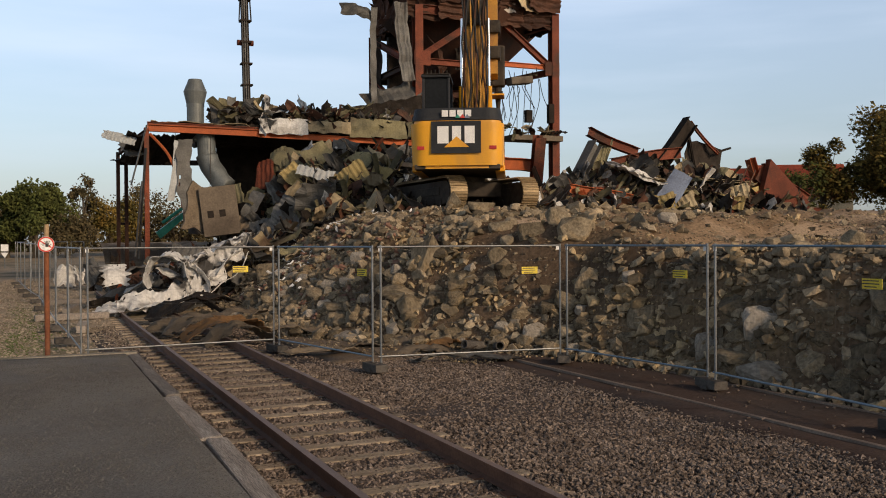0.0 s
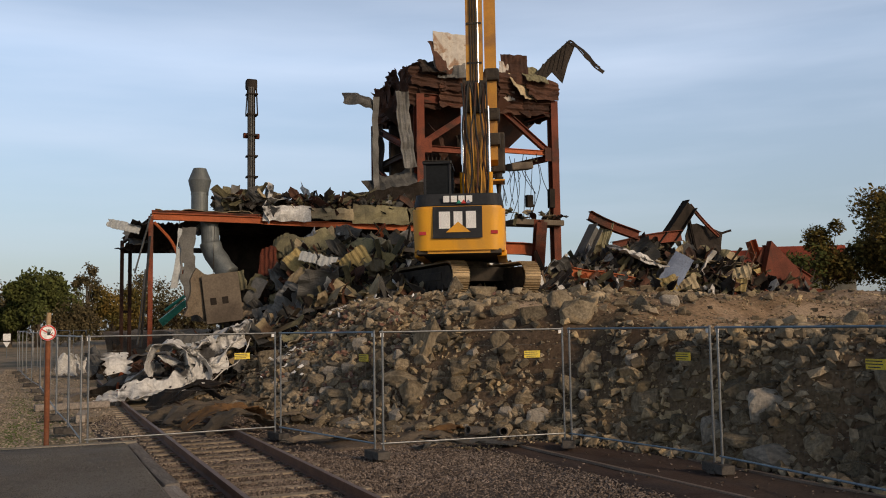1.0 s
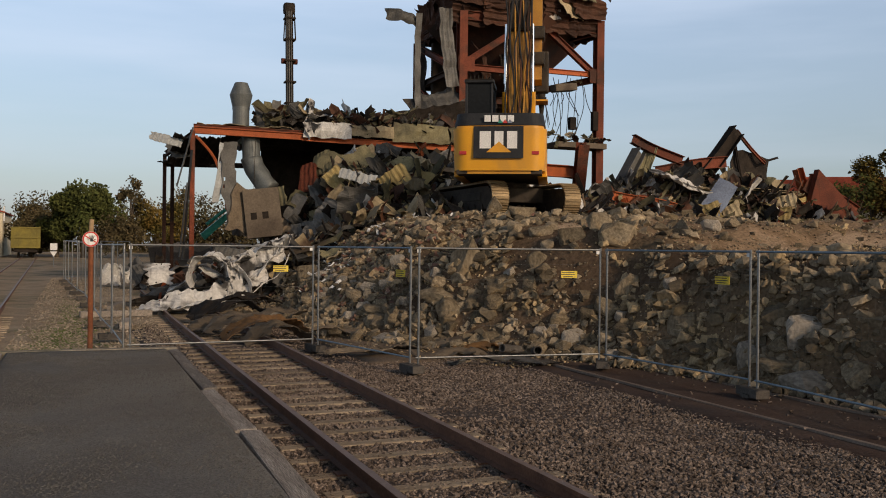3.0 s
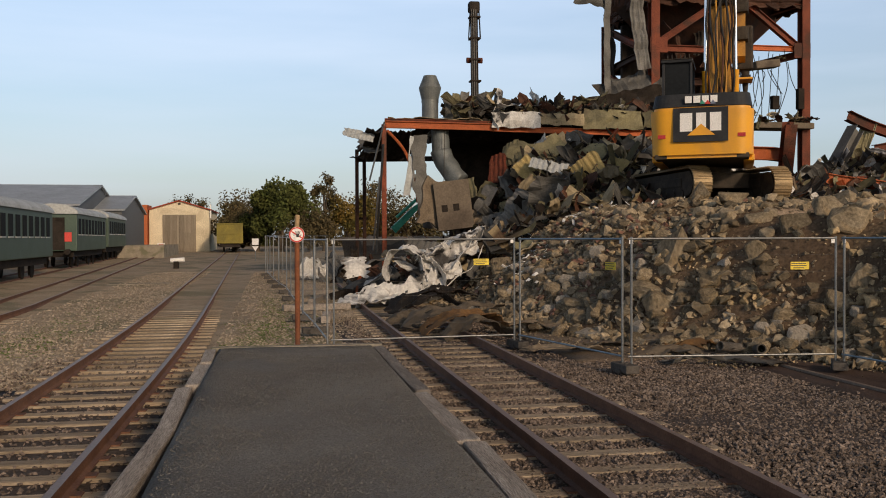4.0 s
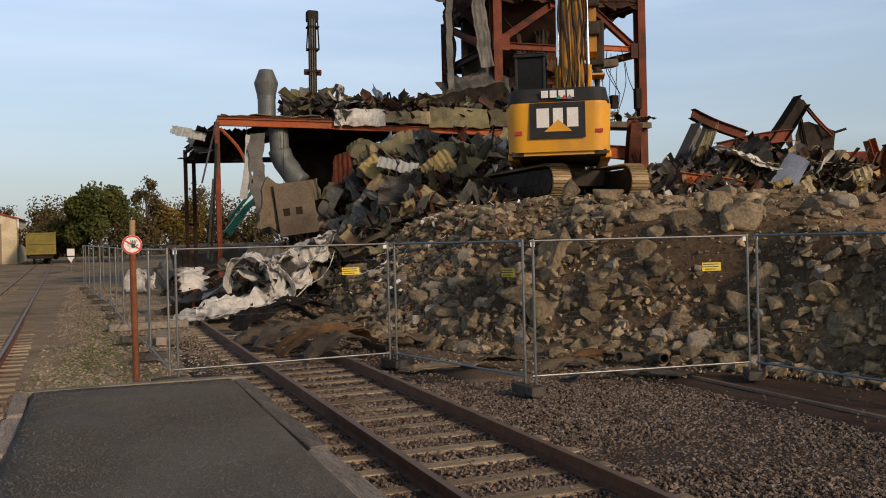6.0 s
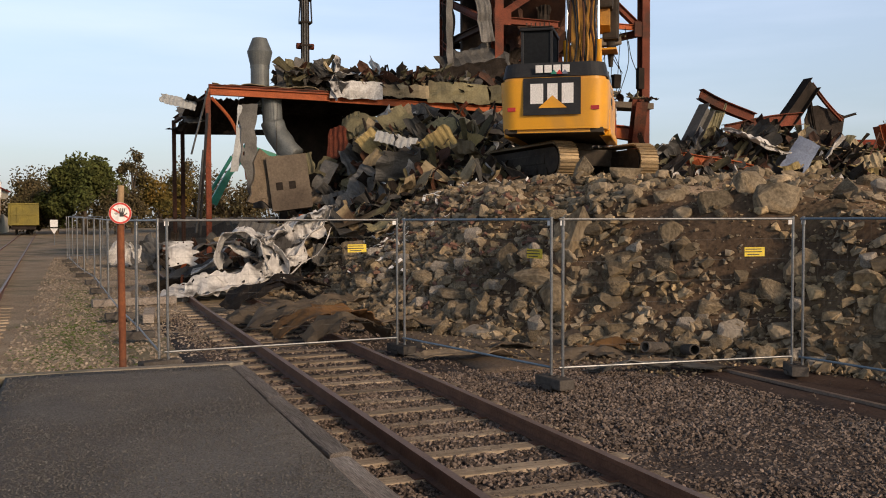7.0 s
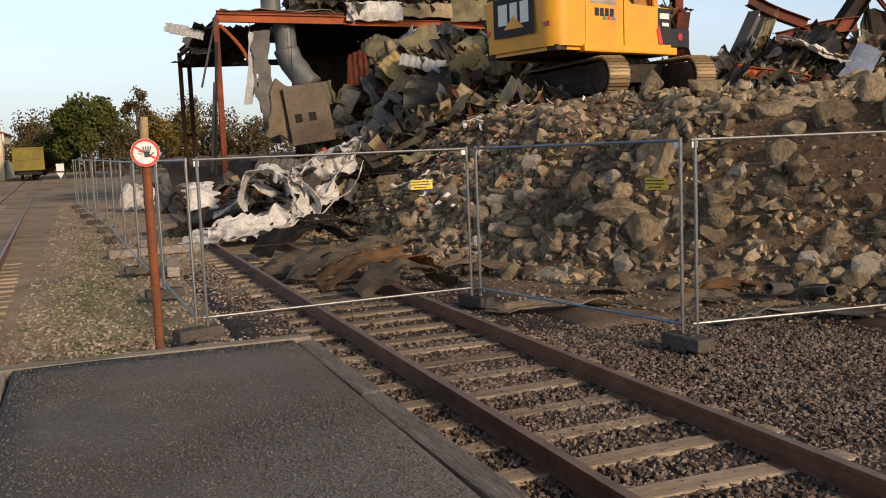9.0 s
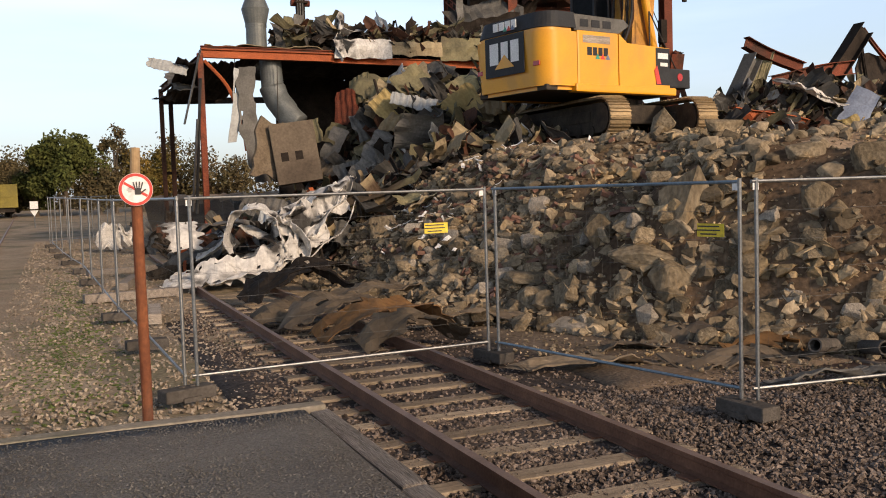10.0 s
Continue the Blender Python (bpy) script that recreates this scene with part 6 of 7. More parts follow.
        o.matrix_basis = pose(debris.uniform(19.8, 24.0), debris.uniform(Y0 + 0.5, Y1 - 0.5), debris.uniform(9.6, 13.4), debris.uniform(60, 110), debris.uniform(-30, 30), debris.uniform(0, 360)) @ Matrix.Scale(debris.uniform(0.7, 1.3), 4)
    for x in (25.9, 26.3):
        part("cable", rd((x, Y0, 8.4), (x + 0.3, Y0, 12.2), 0.02, 5), M_CHARSHADE, root)
    part("junction_box", bx((26.2, Y0 - 0.2, 9.6), (0.4, 0.3, 0.7), bevel=0.03), M_CHARSHADE, root)
    part("junction_box", bx((27.6, Y0 - 0.3, 9.8), (0.35, 0.3, 1.1), bevel=0.03), M_CHARSHADE, root)


build_tower()


# ---- white crumpled insulation and felt on the track ----
def draped(x, y, z, w, h, seed, mat, rx, ry, rz, label, cat, crumple=0.5, bend=0.8, thick=0.05, n=22):
    bm = sheet_bm(w, h, n, n, seed, 0, 0.2, bend, crumple, thick, 0.35)
    for v in bm.verts:
        v.co.z += 0.10 * noise.noise(v.co * 4 + Vector((seed, 0, 0)))
    return tagged(part(cat.replace(" ", "_"), bm, mat, m=pose(x, y, z, rx, ry, rz)), label, cat)


W1 = "crumpled white insulation sheet lying over the track"
CURLS = [
    ([(1.75, 33.4, 0.12), (2.6, 33.0, 0.10), (3.4, 33.0, 0.22), (4.2, 33.3, 0.30), (4.7, 33.6, 0.45)], 1.5, 0.16),
    ([(3.2, 33.3, 0.75), (3.15, 33.4, 1.15), (3.45, 33.5, 1.62), (4.0, 33.5, 1.66), (4.35, 33.5, 1.25), (4.55, 33.5, 0.75), (4.35, 33.4, 0.35)], 1.0, 0.14),
    ([(3.5, 33.8, 1.25), (3.9, 33.6, 1.05), (4.3, 33.2, 0.70), (4.2, 33.0, 0.35)], 0.8, 0.12),
    ([(4.2, 33.9, 1.35), (4.9, 34.0, 1.65), (5.6, 34.2, 1.95), (6.3, 34.4, 2.15)], 1.2, 0.25),
    ([(4.9, 33.6, 0.9), (5.5, 33.8, 1.3), (6.1, 34.0, 1.75)], 0.8, 0.2),
    ([(4.8, 33.0, 0.35), (5.3, 33.1, 0.75), (5.9, 33.3, 1.1), (6.25, 33.5, 1.75)], 0.14, 0.05),
    ([(2.2, 34.8, 1.35), (2.25, 34.4, 1.1), (2.25, 34.3, 0.7)], 0.6, 0.08),
    ([(2.6, 34.6, 0.55), (3.0, 34.4, 0.7), (3.3, 34.3, 0.95)], 1.0, 0.12),
    ([(4.4, 33.8, 1.5), (4.75, 33.7, 1.15), (5.0, 33.5, 0.7), (4.9, 33.3, 0.4)], 1.1, 0.25),
    ([(3.0, 34.0, 0.35), (3.6, 33.9, 0.5), (4.2, 33.9, 0.6), (4.8, 34.0, 1.0)], 1.2, 0.22),
    ([(5.3, 34.0, 1.55), (5.9, 34.2, 1.75), (6.6, 34.6, 2.3)], 0.9, 0.3),
    ([(2.0, 32.7, 0.10), (2.7, 32.5, 0.28), (3.4, 32.5, 0.34), (4.1, 32.7, 0.50), (4.7, 33.0, 0.72)], 0.5, 0.2),
    ([(4.1, 33.5, 1.15), (4.8, 33.6, 1.35), (5.5, 33.8, 1.62), (6.2, 34.0, 1.95)], 0.55, 0.25),
    ([(4.5, 33.2, 0.55), (5.0, 33.3, 0.85), (5.5, 33.5, 1.05)], 0.5, 0.2)]
for k, (ctrl, wd, cr) in enumerate(CURLS):
    ac = (1, 0.2, 0) if k == 6 else (0.2, 0.5, 0.8) if k > 10 else (0.3, 1, 0.05)
    bm = ribbon(ctrl, wd * (1.3 if 0 < wd - 0.2 else 1.0), k + 3, 9, 14, cr, 0.016, 0.3, ac)
    tagged(part("insulation_sheet", bm, M_INSUL), W1, "insulation sheet", "white insulation sheets")
for k, (ctrl, wd, mt, nm) in enumerate([([(2.4, 35.2, 0.9), (3.2, 35.6, 1.25), (4.2, 36.0, 1.2)], 1.4, M_GREYSHEET, "grey"), ([(4.4, 35.0, 0.6), (5.0, 35.2, 1.2), (5.4, 35.4, 1.4)], 1.6, M_CHARSHADE, "charred"), ([(2.6, 34.2, 0.2), (3.4, 34.4, 0.5), (4.6, 34.6, 0.6), (5.4, 34.6, 1.0)], 1.2, M_CHARSHADE, "charred"), ([(5.0, 34.2, 0.3), (5.6, 34.4, 1.0), (6.4, 34.8, 1.5)], 1.2, M_CHARSHADE, "charred")]):
    tagged(part("curved_sheet", ribbon(ctrl, wd, k + 31, 7, 8, 0.15, 0.03, 0.2, (0.3, 1, 0)), mt), nm + " curved sheet among the white insulation", "metal sheet")
for x, y, z, w, h, sd_ in [(1.2, 48, 0.35, 0.9, 0.5, 1), (1.9, 49, 0.4, 0.8, 0.5, 2), (3.2, 37.0, 0.7, 2.4, 1.1, 3)]:
    draped(x, y, z, w, h, 520 + sd_, M_INSUL if sd_ < 3 else M_GREYSHEET, 30, 0, 20 * sd_, "white sheeting heaped on the ground" if sd_ < 3 else "grey curved sheet lying on the ground", "plastic sheet", 0.4)
FELTS = [
    ([(2.3, 26.6, -0.08), (2.9, 26.4, 0.15), (3.5, 26.0, 0.30), (4.0, 25.6, 0.18)], 1.3, M_FELT), ([(2.7, 29.2, 0.0), (3.3, 29.0, 0.45), (3.9, 28.6, 0.55), (4.3, 28.2, 0.25)], 1.3, M_CHARSHADE),
    ([(2.9, 24.6, -0.1), (3.3, 24.3, 0.28), (3.8, 24.2, 0.36), (4.35, 24.3, 0.30), (4.5, 24.3, 0.02)], 1.0, M_FELTORANGE), ([(3.2, 23.5, -0.1), (3.6, 23.4, 0.20), (4.1, 23.3, 0.24), (4.5, 23.3, -0.05)], 0.8, M_FELT),
    ([(2.6, 25.5, -0.08), (3.1, 25.4, 0.25), (3.7, 25.3, 0.38), (4.3, 25.1, 0.10)], 1.0, M_FELT), ([(3.9, 27.4, 0.0), (4.5, 27.2, 0.35), (5.2, 27.0, 0.25)], 1.2, M_FELT),
    ([(4.4, 25.0, -0.06), (5.2, 24.6, 0.02), (6.0, 24.4, -0.04)], 0.8, M_FELT), ([(5.4, 22.0, -0.12), (6.2, 21.8, -0.10), (7.0, 21.7, -0.08), (7.4, 21.8, 0.0)], 0.9, M_SLAB),
    ([(6.0, 20.4, -0.12), (6.6, 20.3, -0.07), (7.2, 20.3, -0.08), (7.7, 20.2, -0.12)], 0.7, M_SLAB), ([(6.1, 19.0, -0.08), (7.0, 18.8, -0.02), (8.0, 18.7, -0.06)], 0.4, M_GREYSHEET),
    ([(6.9, 20.7, -0.10), (7.3, 20.6, 0.02), (7.7, 20.6, 0.03), (8.0, 20.6, -0.10)], 0.5, M_FELTORANGE), ([(4.3, 21.0, -0.1), (5.1, 20.9, -0.06), (5.8, 20.8, -0.09)], 0.6, M_FELT), ([(3.4, 31.0, 0.0), (4.0, 30.8, 0.35), (4.6, 30.6, 0.5), (5.2, 30.4, 0.3)], 1.6, M_CHARSHADE)]
for k, (ctrl, wd, mt) in enumerate(FELTS):
    tagged(part("roofing_felt", ribbon(ctrl, wd * 0.7, k + 61, 7, 8, 0.14, 0.02, 0.4, (-0.2, 1, 0)), mt), ("rust-orange" if mt is M_FELTORANGE else "brown" if mt is M_FELT else "dark grey") + " rumpled roofing felt lying on the ballast", "roofing felt", "roofing felt pieces")
for x, y, rz in ((7.75, 20.0, 20), (8.1, 19.6, 70)):
    bm = rd((-0.25, 0, 0), (0.25, 0, 0), 0.085, 18)
    bmesh.ops.delete(bm, geom=[f for f in bm.faces if len(f.verts) > 4], context="FACES_ONLY")
    thicken(bm, 0.02)
    tagged(part("broken_pipe", bm, M_FOOT, m=pose(x, y, 0.0, 0, 8, rz)), "short grey broken pipe end on the ground", "pipe")
for x, y, L, rz in ((0.9, 32.0, 2.0, 10), (1.0, 35.0, 2.4, 80), (1.2, 38.5, 2.2, 20), (1.0, 28.6, 1.6, 85)):
    tagged(part("timber_beam", bx((0, 0, 0), (L, 0.22, 0.18), bevel=0.02), M_PLANK, m=pose(x, y, gz(y) + 0.05, 0, 0, rz)), "old timber beam lying beside the fence", "timber")


# ---- distance ----
def tree(x, y, z, height, width, mat, seed, label, leaves=2600, leaf=0.55, airy=0.0):
    rng = random.Random(seed)
    root = tagged(empty("tree", pose(x, y, z)), label, "tree")
    bm = bmesh.new()
    rod(bm, (0, 0, -0.2), (0, 0, height * 0.45), width * 0.035 + 0.1, 8, width * 0.02 + 0.05)
    tips = []
    for k in range(14):
        a, h0 = rng.uniform(0, 6.28), height * rng.uniform(0.15, 0.45)
        e = (width * 0.42 * math.cos(a) * rng.uniform(0.4, 1), width * 0.42 * math.sin(a) * rng.uniform(0.4, 1), height * rng.uniform(0.45, 0.95))
        rod(bm, (0, 0, h0), e, 0.09, 5, 0.02)
        tips.append(e)
    part("trunk", bm, M_TRUNK, root)
    blobs = [(Vector(t), width * rng.uniform(0.12, 0.24)) for t in tips] + [(Vector((rng.uniform(-0.36, 0.36) * width, rng.uniform(-0.36, 0.36) * width, height * rng.uniform(0.25, 0.85))), width * rng.uniform(0.12, 0.2)) for _ in range(12)]
    V, F = [], []
    for k in range(leaves):
        c, r = rng.choice(blobs)
        d = Vector((rng.gauss(0, 1), rng.gauss(0, 1), rng.gauss(0, 1))).normalized() * r * rng.uniform(0.5 - 0.4 * airy, 1.15)
        p = c + d
        if p.z < 0.1:
            continue
        u = Vector((rng.uniform(-1, 1), rng.uniform(-1, 1), rng.uniform(-1, 1))).normalized()
        w = u.orthogonal().normalized()
        s = leaf * rng.uniform(0.5, 1.1)
        i = len(V)
        V += [p - u * s * 0.5, p + w * s * 0.3, p + u * s * 0.5, p - w * s * 0.3 + Vector((0, 0, 0.1 * s))]
        F.append((i, i + 1, i + 2, i + 3))
    raw("crown", V, F, mat, root)
    return root


tree(0.3, 111, 0.5, 8.4, 6.8, M_LEAFG, 1, "dense round green tree beyond the yard", 14000, 0.5)
tree(-2.4, 113, 0.5, 4.6, 4.0, M_LEAFG, 21, "low green bush beside the tree", 3000, 0.45)
tree(3.4, 110, 0.5, 4.4, 5.6, M_LEAFB, 31, "low brown bush beside the yard", 4200, 0.45)
tree(-5.2, 116, 0.5, 4.2, 5.6, M_LEAFB, 32, "low brown bush beside the wagons", 3600, 0.45)
tree(5.2, 114, 0.5, 9.2, 3.4, M_LEAFB, 2, "slender half bare autumn tree", 2600, 0.38, 1)
tree(8.2, 116, 0.5, 6.4, 7.0, M_LEAFO, 3, "low yellowing autumn trees behind the hall", 5200, 0.45)
tree(12.5, 120, 0.5, 8.4, 7.0, M_LEAFB, 4, "thin brown autumn tree behind the hall", 2600, 0.4, 1)
tree(16.0, 118, 0.5, 5.4, 9.0, M_LEAFB, 5, "low brown bushes behind the hall", 4200, 0.5)
tree(-5.4, 140, 0.6, 8.0, 7.0, M_LEAFB, 6, "brown autumn tree beyond the wagons", 5000, 0.5)
tree(-13.0, 150, 0.6, 9.0, 6.0, M_LEAFB, 7, "half bare tree behind the engine shed", 1800, 0.4, 1)
tree(90, 78, 1.0, 16.2, 13.0, M_LEAFO, 8, "large autumn tree beyond the bank", 15000, 0.62)
tree(102, 84, 1.0, 17.5, 14.0, M_LEAFO, 9, "tall autumn tree beyond the bank", 13000, 0.65)
tree(82, 82, 1.0, 12.0, 7.0, M_LEAFO, 10, "green and yellow tree beside a house", 7000, 0.5)
tree(76.5, 80, 1.0, 8.6, 6.0, M_LEAFG, 11, "green bush beside a red roof", 5200, 0.45)
tree(92, 72, 1.0, 8.0, 12.0, M_LEAFG, 12, "dark green hedge beyond the bank", 8000, 0.5)
tree(84, 70, 1.0, 6.0, 9.0, M_LEAFG, 13, "dark green hedge beyond the bank", 6000, 0.5)
hedge_rng = random.Random(91)
P = []
for _ in range(15000):
    x = hedge_rng.uniform(-40, 130)
    y = 155 + hedge_rng.uniform(-4, 4) - (0 if x < 40 else 0.35 * (x - 40))
    P.append((x, y, 0.6 + hedge_rng.random() ** 1.3 * (3.4 + 1.4 * noise.noise(Vector((x * 0.12, 0, 0)))), hedge_rng.uniform(0.5, 1.0), hedge_rng.uniform(0, 6.28), hedge_rng.uniform(-1.5, 1.5)))
lb = bmesh.new()
vv = [lb.verts.new(p) for p in ((-0.5, 0, 0), (0, 0.3, 0.05), (0.5, 0, 0), (0, -0.3, 0.05))]
lb.faces.new(vv)
tagged(scatter("far_hedge", P, [proto(lb)], M_LEAFB), "brownish far hedge and woodland edge", "hedge", kind="stuff")


def gable_house(name, x, y, z, w, d, eave, ridge, wall, roof, label, cat, yaw=0.0, along="x"):
    """Gable house, centre of its front at (x, y); ridge along x or along its depth."""
    root = tagged(empty(name, pose(x, y, z, 0, 0, yaw)), label, cat)
    if along == "y":
        part("wall", prism([(-w / 2, -0.3), (w / 2, -0.3), (w / 2, eave), (0, ridge), (-w / 2, eave)], d, "y"), wall, root, m=pose(0, d / 2, 0))
        for s in (-1, 1):
            L = math.hypot(w / 2 + 0.3, (ridge - eave) * (1 + 0.6 / w))
            a = math.degrees(math.atan2(ridge - eave, w / 2))
            part("roof", bx((0, 0, 0), (L, d + 0.5, 0.14)), roof, root, m=pose(s * (w / 4 + 0.1), d / 2, (eave + ridge) / 2 + 0.05, 0, s * a, 0))
    else:
        part("wall", prism([(-0.0, -0.3), (d, -0.3), (d, eave), (d / 2, ridge), (0, eave)], w), wall, root)
        for s in (-1, 1):
            L = math.hypot(d / 2 + 0.3, ridge - eave)
            a = math.degrees(math.atan2(ridge - eave, d / 2))
            part("roof", bx((0, 0, 0), (w + 0.5, L, 0.14)), roof, root, m=pose(0, d / 2 + s * (d / 4 + 0.1), (eave + ridge) / 2 + 0.06, -s * a, 0, 0))
    return root


# cream engine shed
sh = gable_house("engine_shed", -11.3, 115, 0.6, 6.7, 14, 4.75, 5.75, M_CREAM, M_ROOFTILE, "cream rendered engine shed with grey wooden doors", "shed", 0, "y")
for s in (-1, 1):
    dr = part("door", bx((s * 0.93, -0.06, 2.05), (1.84, 0.10, 4.3)), M_DOORWOOD, sh, "grey wooden door leaf")
    for k in range(7):
        part("plank", bx((s * 0.93 - 0.79 + 0.263 * k, -0.13, 2.05), (0.24, 0.04, 4.2)), M_DOORWOOD, dr)
part("wicket_door", bx((1.0, -0.17, 1.1), (0.85, 0.05, 2.1)), M_DOORWOOD, sh)
part("gable_vent", bx((0, -0.05, 5.45), (0.3, 0.08, 0.2)), M_CHARSHADE, sh)
part("downpipe", bx((3.5, -0.1, 4.6), (0.14, 0.14, 1.6)), M_WHITE, sh)
part("brick_end", bx((-3.9, 1.0, 2.6), (0.9, 4.0, 5.4)), M_BRICKO, sh, "orange brick end wall")
sg = tagged(empty("track_sign", pose(-13.0, 112, 0.5)), "red and white stop board before the engine shed", "sign")
part("board", bx((0, 0, 0.7), (0.8, 0.05, 0.7)), M_WHITE, sg)
part("board_face", bx((0, -0.035, 0.7), (0.5, 0.02, 0.45)), M_RED, sg)
part("post", bx((0, 0.05, 0.2), (0.08, 0.08, 0.8)), M_GALV, sg)
gable_house("grey_shed", -24.2, 85, 0.3, 15.5, 20, 4.5, 6.6, M_SHEDGREY, M_SHEDROOF, "grey metal clad industrial shed with pale roof", "shed", 0, "x")
gable_house("grey_shed", -18.5, 92, 0.4, 9.0, 14, 4.2, 5.7, M_SHEDGREY, M_SHEDROOF, "grey metal clad shed with pale roof", "shed", 0, "x")
gable_house("old_house", -31.0, 76, 0.3, 14.0, 10, 6.2, 9.0, M_BRICKO, M_SHEDROOF, "old house with a weathered pale roof", "house", 0, "x")
gable_house("red_roof_house", 78.5, 92, 0.2, 9.0, 9, 7.2, 10.6, M_CREAM, M_ROOFTILE, "house with a red tiled roof beyond the bank", "house", -30, "x")
gable_house("red_roof_house", 98.0, 100, 0.2, 12.0, 10, 7.4, 12.3, M_CREAM, M_ROOFTILE, "large house with a red tiled roof", "house", -30, "x")
tagged(part("loading_platform", bx((-12.0, 95, 0.8), (4.0, 12.0, 1.3), bevel=0.04), M_KERB), "low concrete loading platform", "platform")


def coach(x, y, L, yaw, label):
    root = tagged(empty("railway_coach", pose(x, y, gz(y) + 0.08, 0, 0, yaw)), label, "railway coach", "old coaches")
    part("body", bx((0, L / 2, 2.2), (2.8, L, 2.3), bevel=0.05), M_COACHG, root)
    part("underframe", bx((0, L / 2, 0.85), (2.3, L - 0.6, 0.35)), M_CHARSHADE, root)
    prof = [(1.5 * math.cos(a), 3.30 + 0.62 * math.sin(a)) for a in np.linspace(0, math.pi, 13)]
    part("roof", prism(prof, L + 0.3, "y"), M_COACHROOF, root, m=pose(0, L / 2, 0))
    n = int(L / 1.35)
    for k in range(n):
        w = part("window", bx((1.415, 1.0 + 1.35 * k, 2.55), (0.03, 0.78, 0.95)), M_GLASSD, root)
        part("frame", bx((1.42, 1.0 + 1.35 * k, 2.03), (0.05, 0.86, 0.06)), M_COACHROOF, w)
        if k % 2 == 0:
            part("window", bx((-1.415, 1.0 + 1.35 * k, 2.55), (0.03, 0.78, 0.95)), M_GLASSD, root)
    for k in (2.0, 4.2, L - 4.2, L - 2.0):
        for s in (-0.72, 0.72):
            part("wheel", rd((s - 0.06, k, 0.45), (s + 0.06, k, 0.45), 0.46, 18), M_CHARSHADE, root)
    part("end_door", bx((0.3, -0.03, 2.1), (0.8, 0.05, 1.95)), M_CHARSHADE, root)
    part("end_board", bx((0.9, -0.05, 1.9), (0.4, 0.03, 0.55)), M_RED, root)
    for s in (-0.9, 0.9):
        part("buffer", rd((s, 0.0, 1.0), (s, -0.55, 1.0), 0.17, 12), M_CHARSHADE, root)
    return root


coach(cD(40.0), 40.0, 15.8, 2.58, "old dark green railway coach with pale arched roof")
coach(cD(63.5), 63.5, 13.0, 2.58, "old green railway coach with a grey arched roof")
coach(cD(78.0), 78.0, 11.5, 2.58, "faded green and white railway coach")


def freight_wagon():
    root = tagged(empty("freight_wagon", pose(-5.3, 108, gz(108) + 0.1, 0, 0, 2)), "yellow-green open freight wagon", "freight wagon")
    part("body", bx((0, 4, 2.0), (2.8, 8, 2.2), bevel=0.05), M_WAGON, root)
    for k in range(5):
        part("stake", bx((-1.1 + 0.55 * k, -0.05, 2.0), (0.10, 0.08, 2.2)), M_WAGON, root)
    for h in (1.0, 2.0, 3.05):
        part("beam", bx((0, -0.06, h), (2.8, 0.10, 0.12)), M_WAGON, root)
    part("underframe", bx((0, 4, 0.7), (2.2, 7.6, 0.4)), M_CHARSHADE, root)
    for k in (1.5, 6.5):
        for s in (-0.72, 0.72):
            part("wheel", rd((s - 0.06, k, 0.3), (s + 0.06, k, 0.3), 0.46, 16), M_CHARSHADE, root)


freight_wagon()
pl = tagged(empty("point_lever", pose(-6.4, 64, gz(64))), "black and white point lever box beside the siding", "point lever")
part("stand", bx((0, 0, 0.2), (0.3, 0.5, 0.5), bevel=0.03), M_CHARSHADE, pl)
part("weight", rd((-0.35, 0, 0.5), (0.5, 0, 0.55), 0.14, 12), M_WHITE, pl)
bd = tagged(empty("track_board", pose(-1.9, 78, gz(78))), "small white track sign board on a post", "sign")
part("post", rd((0, 0, 0), (0, 0, 1.7), 0.03), M_GALV, bd)
part("board", bx((0, -0.04, 1.5), (0.5, 0.03, 0.5)), M_WHITE, bd)
part("lower_board", prism([(-0.25, 1.15), (0.25, 1.15), (0, 0.75)], 0.03, "y"), M_WHITE, bd, m=pose(0, -0.04, 0))
tagged(part("manhole_slab", bx((0, 0, 0), (2.6, 1.4, 0.08), bevel=0.02), M_KERB, m=pose(-6.2, 47, gz(47) - 0.03, 0, 0, 4)), "pale concrete slab lying in the gravel", "slab")
gp = []
grng = random.Random(17)
for _ in range(3800):
    a = grng.random()
    x, y = (grng.gauss(-0.5, 0.45), grng.gauss(25.5, 1.9)) if a < 0.5 else (grng.gauss(-5.4, 0.5), grng.gauss(25, 4)) if a < 0.8 else (grng.gauss(-0.3, 0.3), grng.gauss(33, 3))
    gp.append((x, y, gz(y) - 0.10 * (1 - smooth(20, 46, y)), grng.uniform(0.03, 0.08), grng.uniform(0, 6.28), grng.uniform(-0.5, 0.5)))
tagged(scatter("grass_tufts", gp, [proto(rock_bm(700, 1, (1, 0.5, 0.4), 2))], M_GRASS), "short dull grass tufts in the gravel", "grass", kind="stuff")

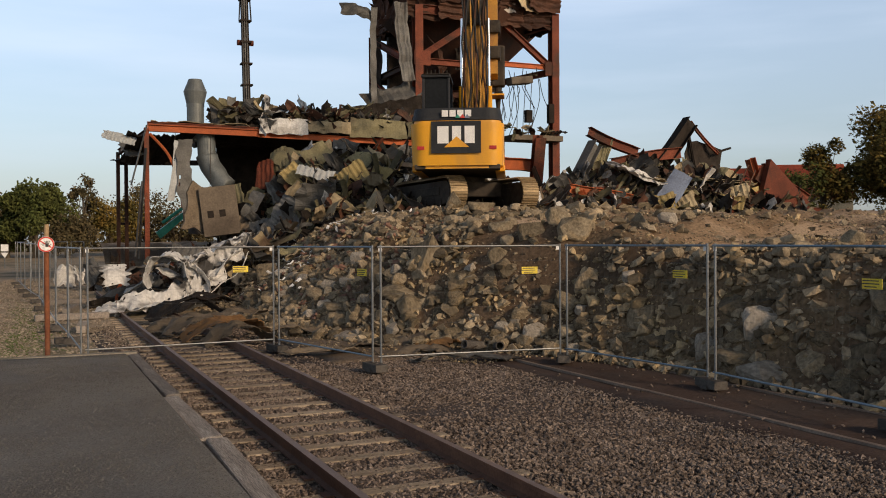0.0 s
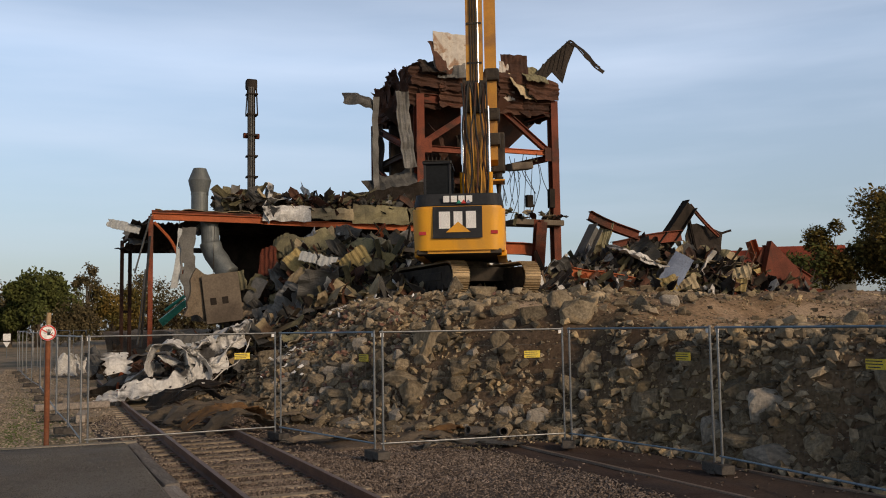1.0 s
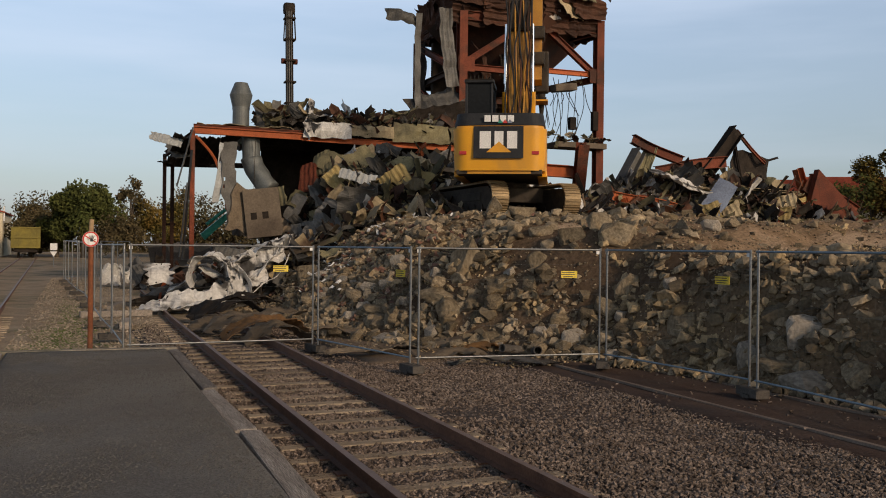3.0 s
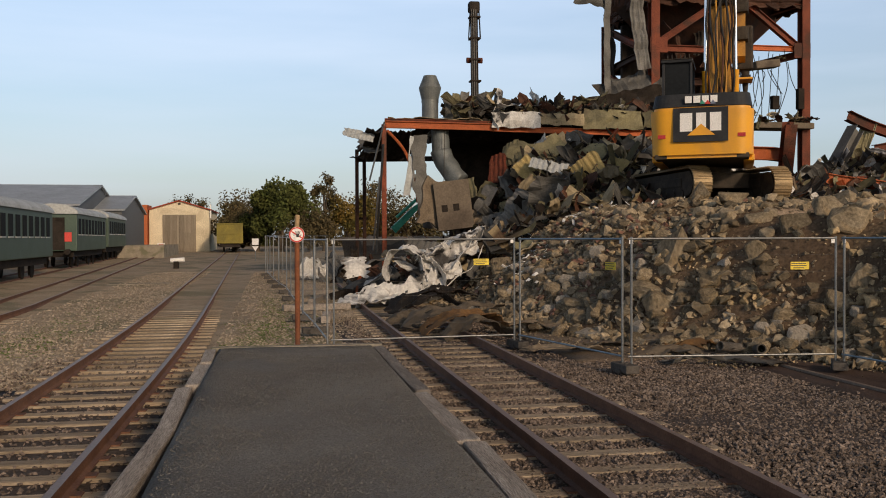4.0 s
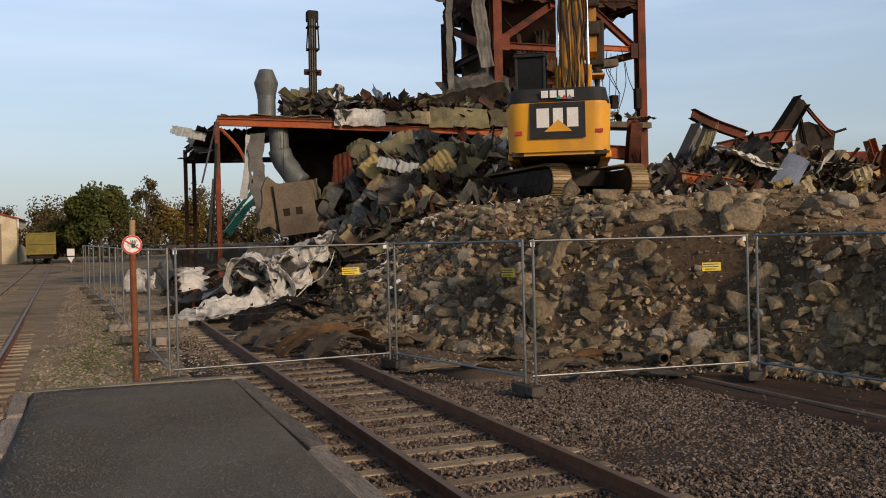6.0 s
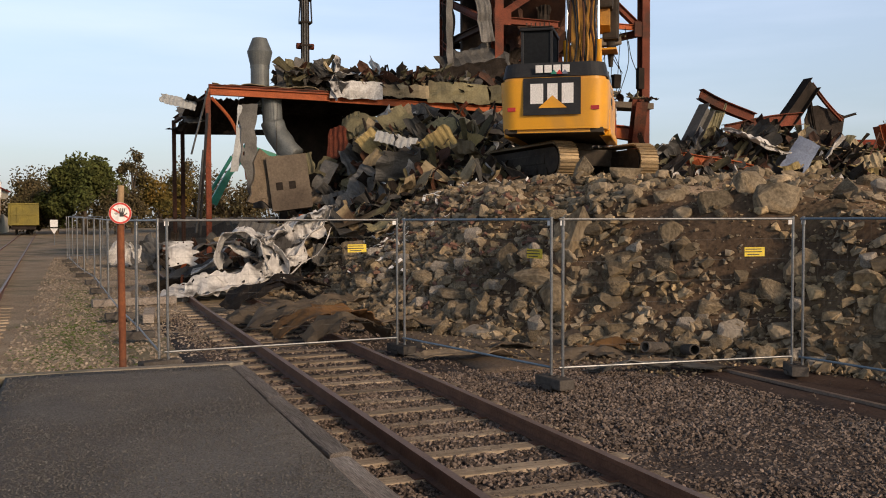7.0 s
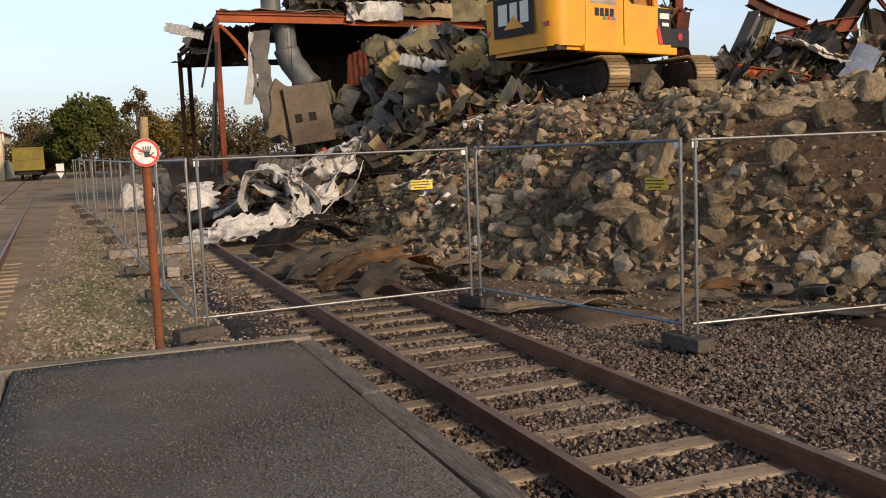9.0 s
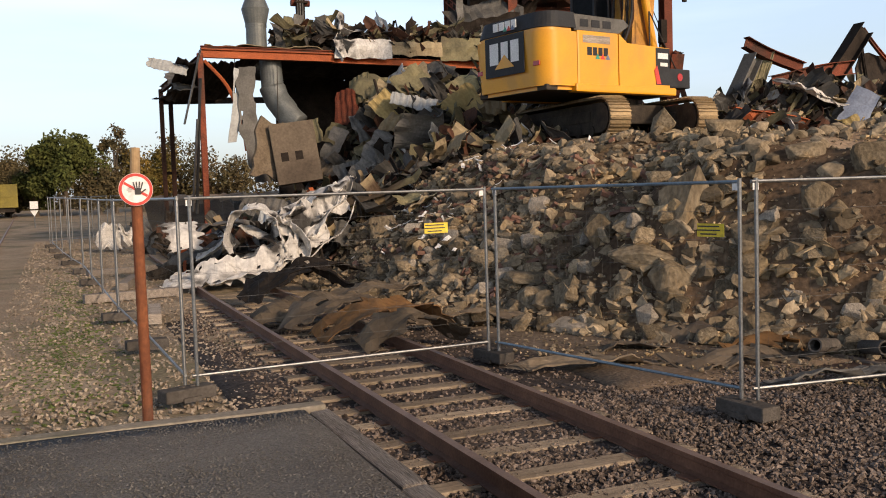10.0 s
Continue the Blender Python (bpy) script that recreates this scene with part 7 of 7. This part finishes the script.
# ---- far machines that move ----
def build_far_boom():
    root = tagged(empty("demolition_boom", pose(11.0, 55.0, 8.0)), "dark raised long-reach demolition boom behind the hall", "boom")
    part("mast", bx((0, 0, 3.0), (0.36, 0.5, 11.0), bevel=0.04), M_CHARSHADE, root)
    for k in range(3):
        part("hydraulic_pipe", rd((-0.2 + 0.12 * k, -0.3, -2.0), (-0.2 + 0.12 * k, -0.3, 8.2), 0.04, 8), M_GREYSHEET, root)
    for k in range(8):
        part("clamp", bx((0, -0.1, -0.6 + 1.2 * k), (0.62, 0.55, 0.09)), M_CHARSHADE, root)
    part("head", bx((0, 0, 8.4), (0.62, 0.6, 0.6), bevel=0.12), M_CHARSHADE, root)
    for s in (-1, 1):
        part("hose", rd((s * 0.34, -0.1, 6.6), (s * 0.24, -0.2, 8.4), 0.04, 6), M_HOSE, root)
    part("joint", rd((-0.45, 0, 5.4), (0.45, 0, 5.4), 0.16, 12), M_RUSTBEAM, root)
    return root


def build_green_arm():
    root = tagged(empty("green_excavator_arm", pose(9.3, 70.0, 3.0)), "bright green excavator arm working behind the hall", "excavator arm")
    part("boom", prism([(0.0, -0.24), (1.9, 0.02), (3.8, -0.14), (3.8, 0.14), (1.9, 0.36), (0.0, 0.22)], 0.36, "y"), M_CRANEG, root)
    part("cylinder", rd((0.6, -0.3, 0.5), (2.8, -0.3, 0.62), 0.10, 10), M_CRANEG, root)
    part("piston_rod", rd((2.8, -0.3, 0.62), (3.6, -0.3, 0.62), 0.05, 10), M_CHROME, root)
    part("stick", prism([(3.4, 0.4), (3.9, 0.4), (4.6, -2.0), (4.3, -2.1)], 0.35, "y"), M_CRANEG, root)
    part("grapple", bx((4.5, 0, -2.4), (0.6, 0.6, 0.7), bevel=0.1), M_RUSTBEAM, root)
    return root


FAR_BOOM = build_far_boom()
GREEN_ARM = build_green_arm()


def motions():
    walk(UPPER, [(t, pose(0, 0, 0, 0, 0, -(a - EXC_AZ)) @ pose(0, -0.3, 0.14)) for t, a in [(0.0, 28.0), (3.0, 28.0), (5.7, 28.5), (6.4, 30.0), (7.0, 35.0), (7.5, 44.0), (8.0, 55.0), (8.5, 67.0), (9.0, 74.0), (9.5, 77.0), (10.0, 78.0)]])
    walk(FAR_BOOM, [(t, pose(x, 56.0, z, 0, r, 0)) for t, x, z, r in [(0.0, 11.1, 7.9, -1), (1.0, 11.1, 7.7, 0), (2.5, 11.05, 7.3, -1), (4.5, 10.85, 6.4, 0), (5.5, 10.85, 5.95, 1), (7.0, 10.8, 5.6, 0), (10.0, 10.8, 5.7, 0)]])
    walk(GREEN_ARM, [(t, pose(x, 62.0, z, 0, r, 0)) for t, x, z, r in [(0.0, 6.9, 2.5, -34), (4.5, 6.9, 2.5, -40), (5.5, 7.0, 2.6, -44), (7.0, 6.8, 2.9, -56), (7.5, 6.7, 3.0, -62), (8.0, 6.2, 3.0, -48), (8.5, 8.2, 2.4, -36), (9.0, 11.0, 1.8, -25), (10.0, 11.4, 1.6, -20)]])


motions()
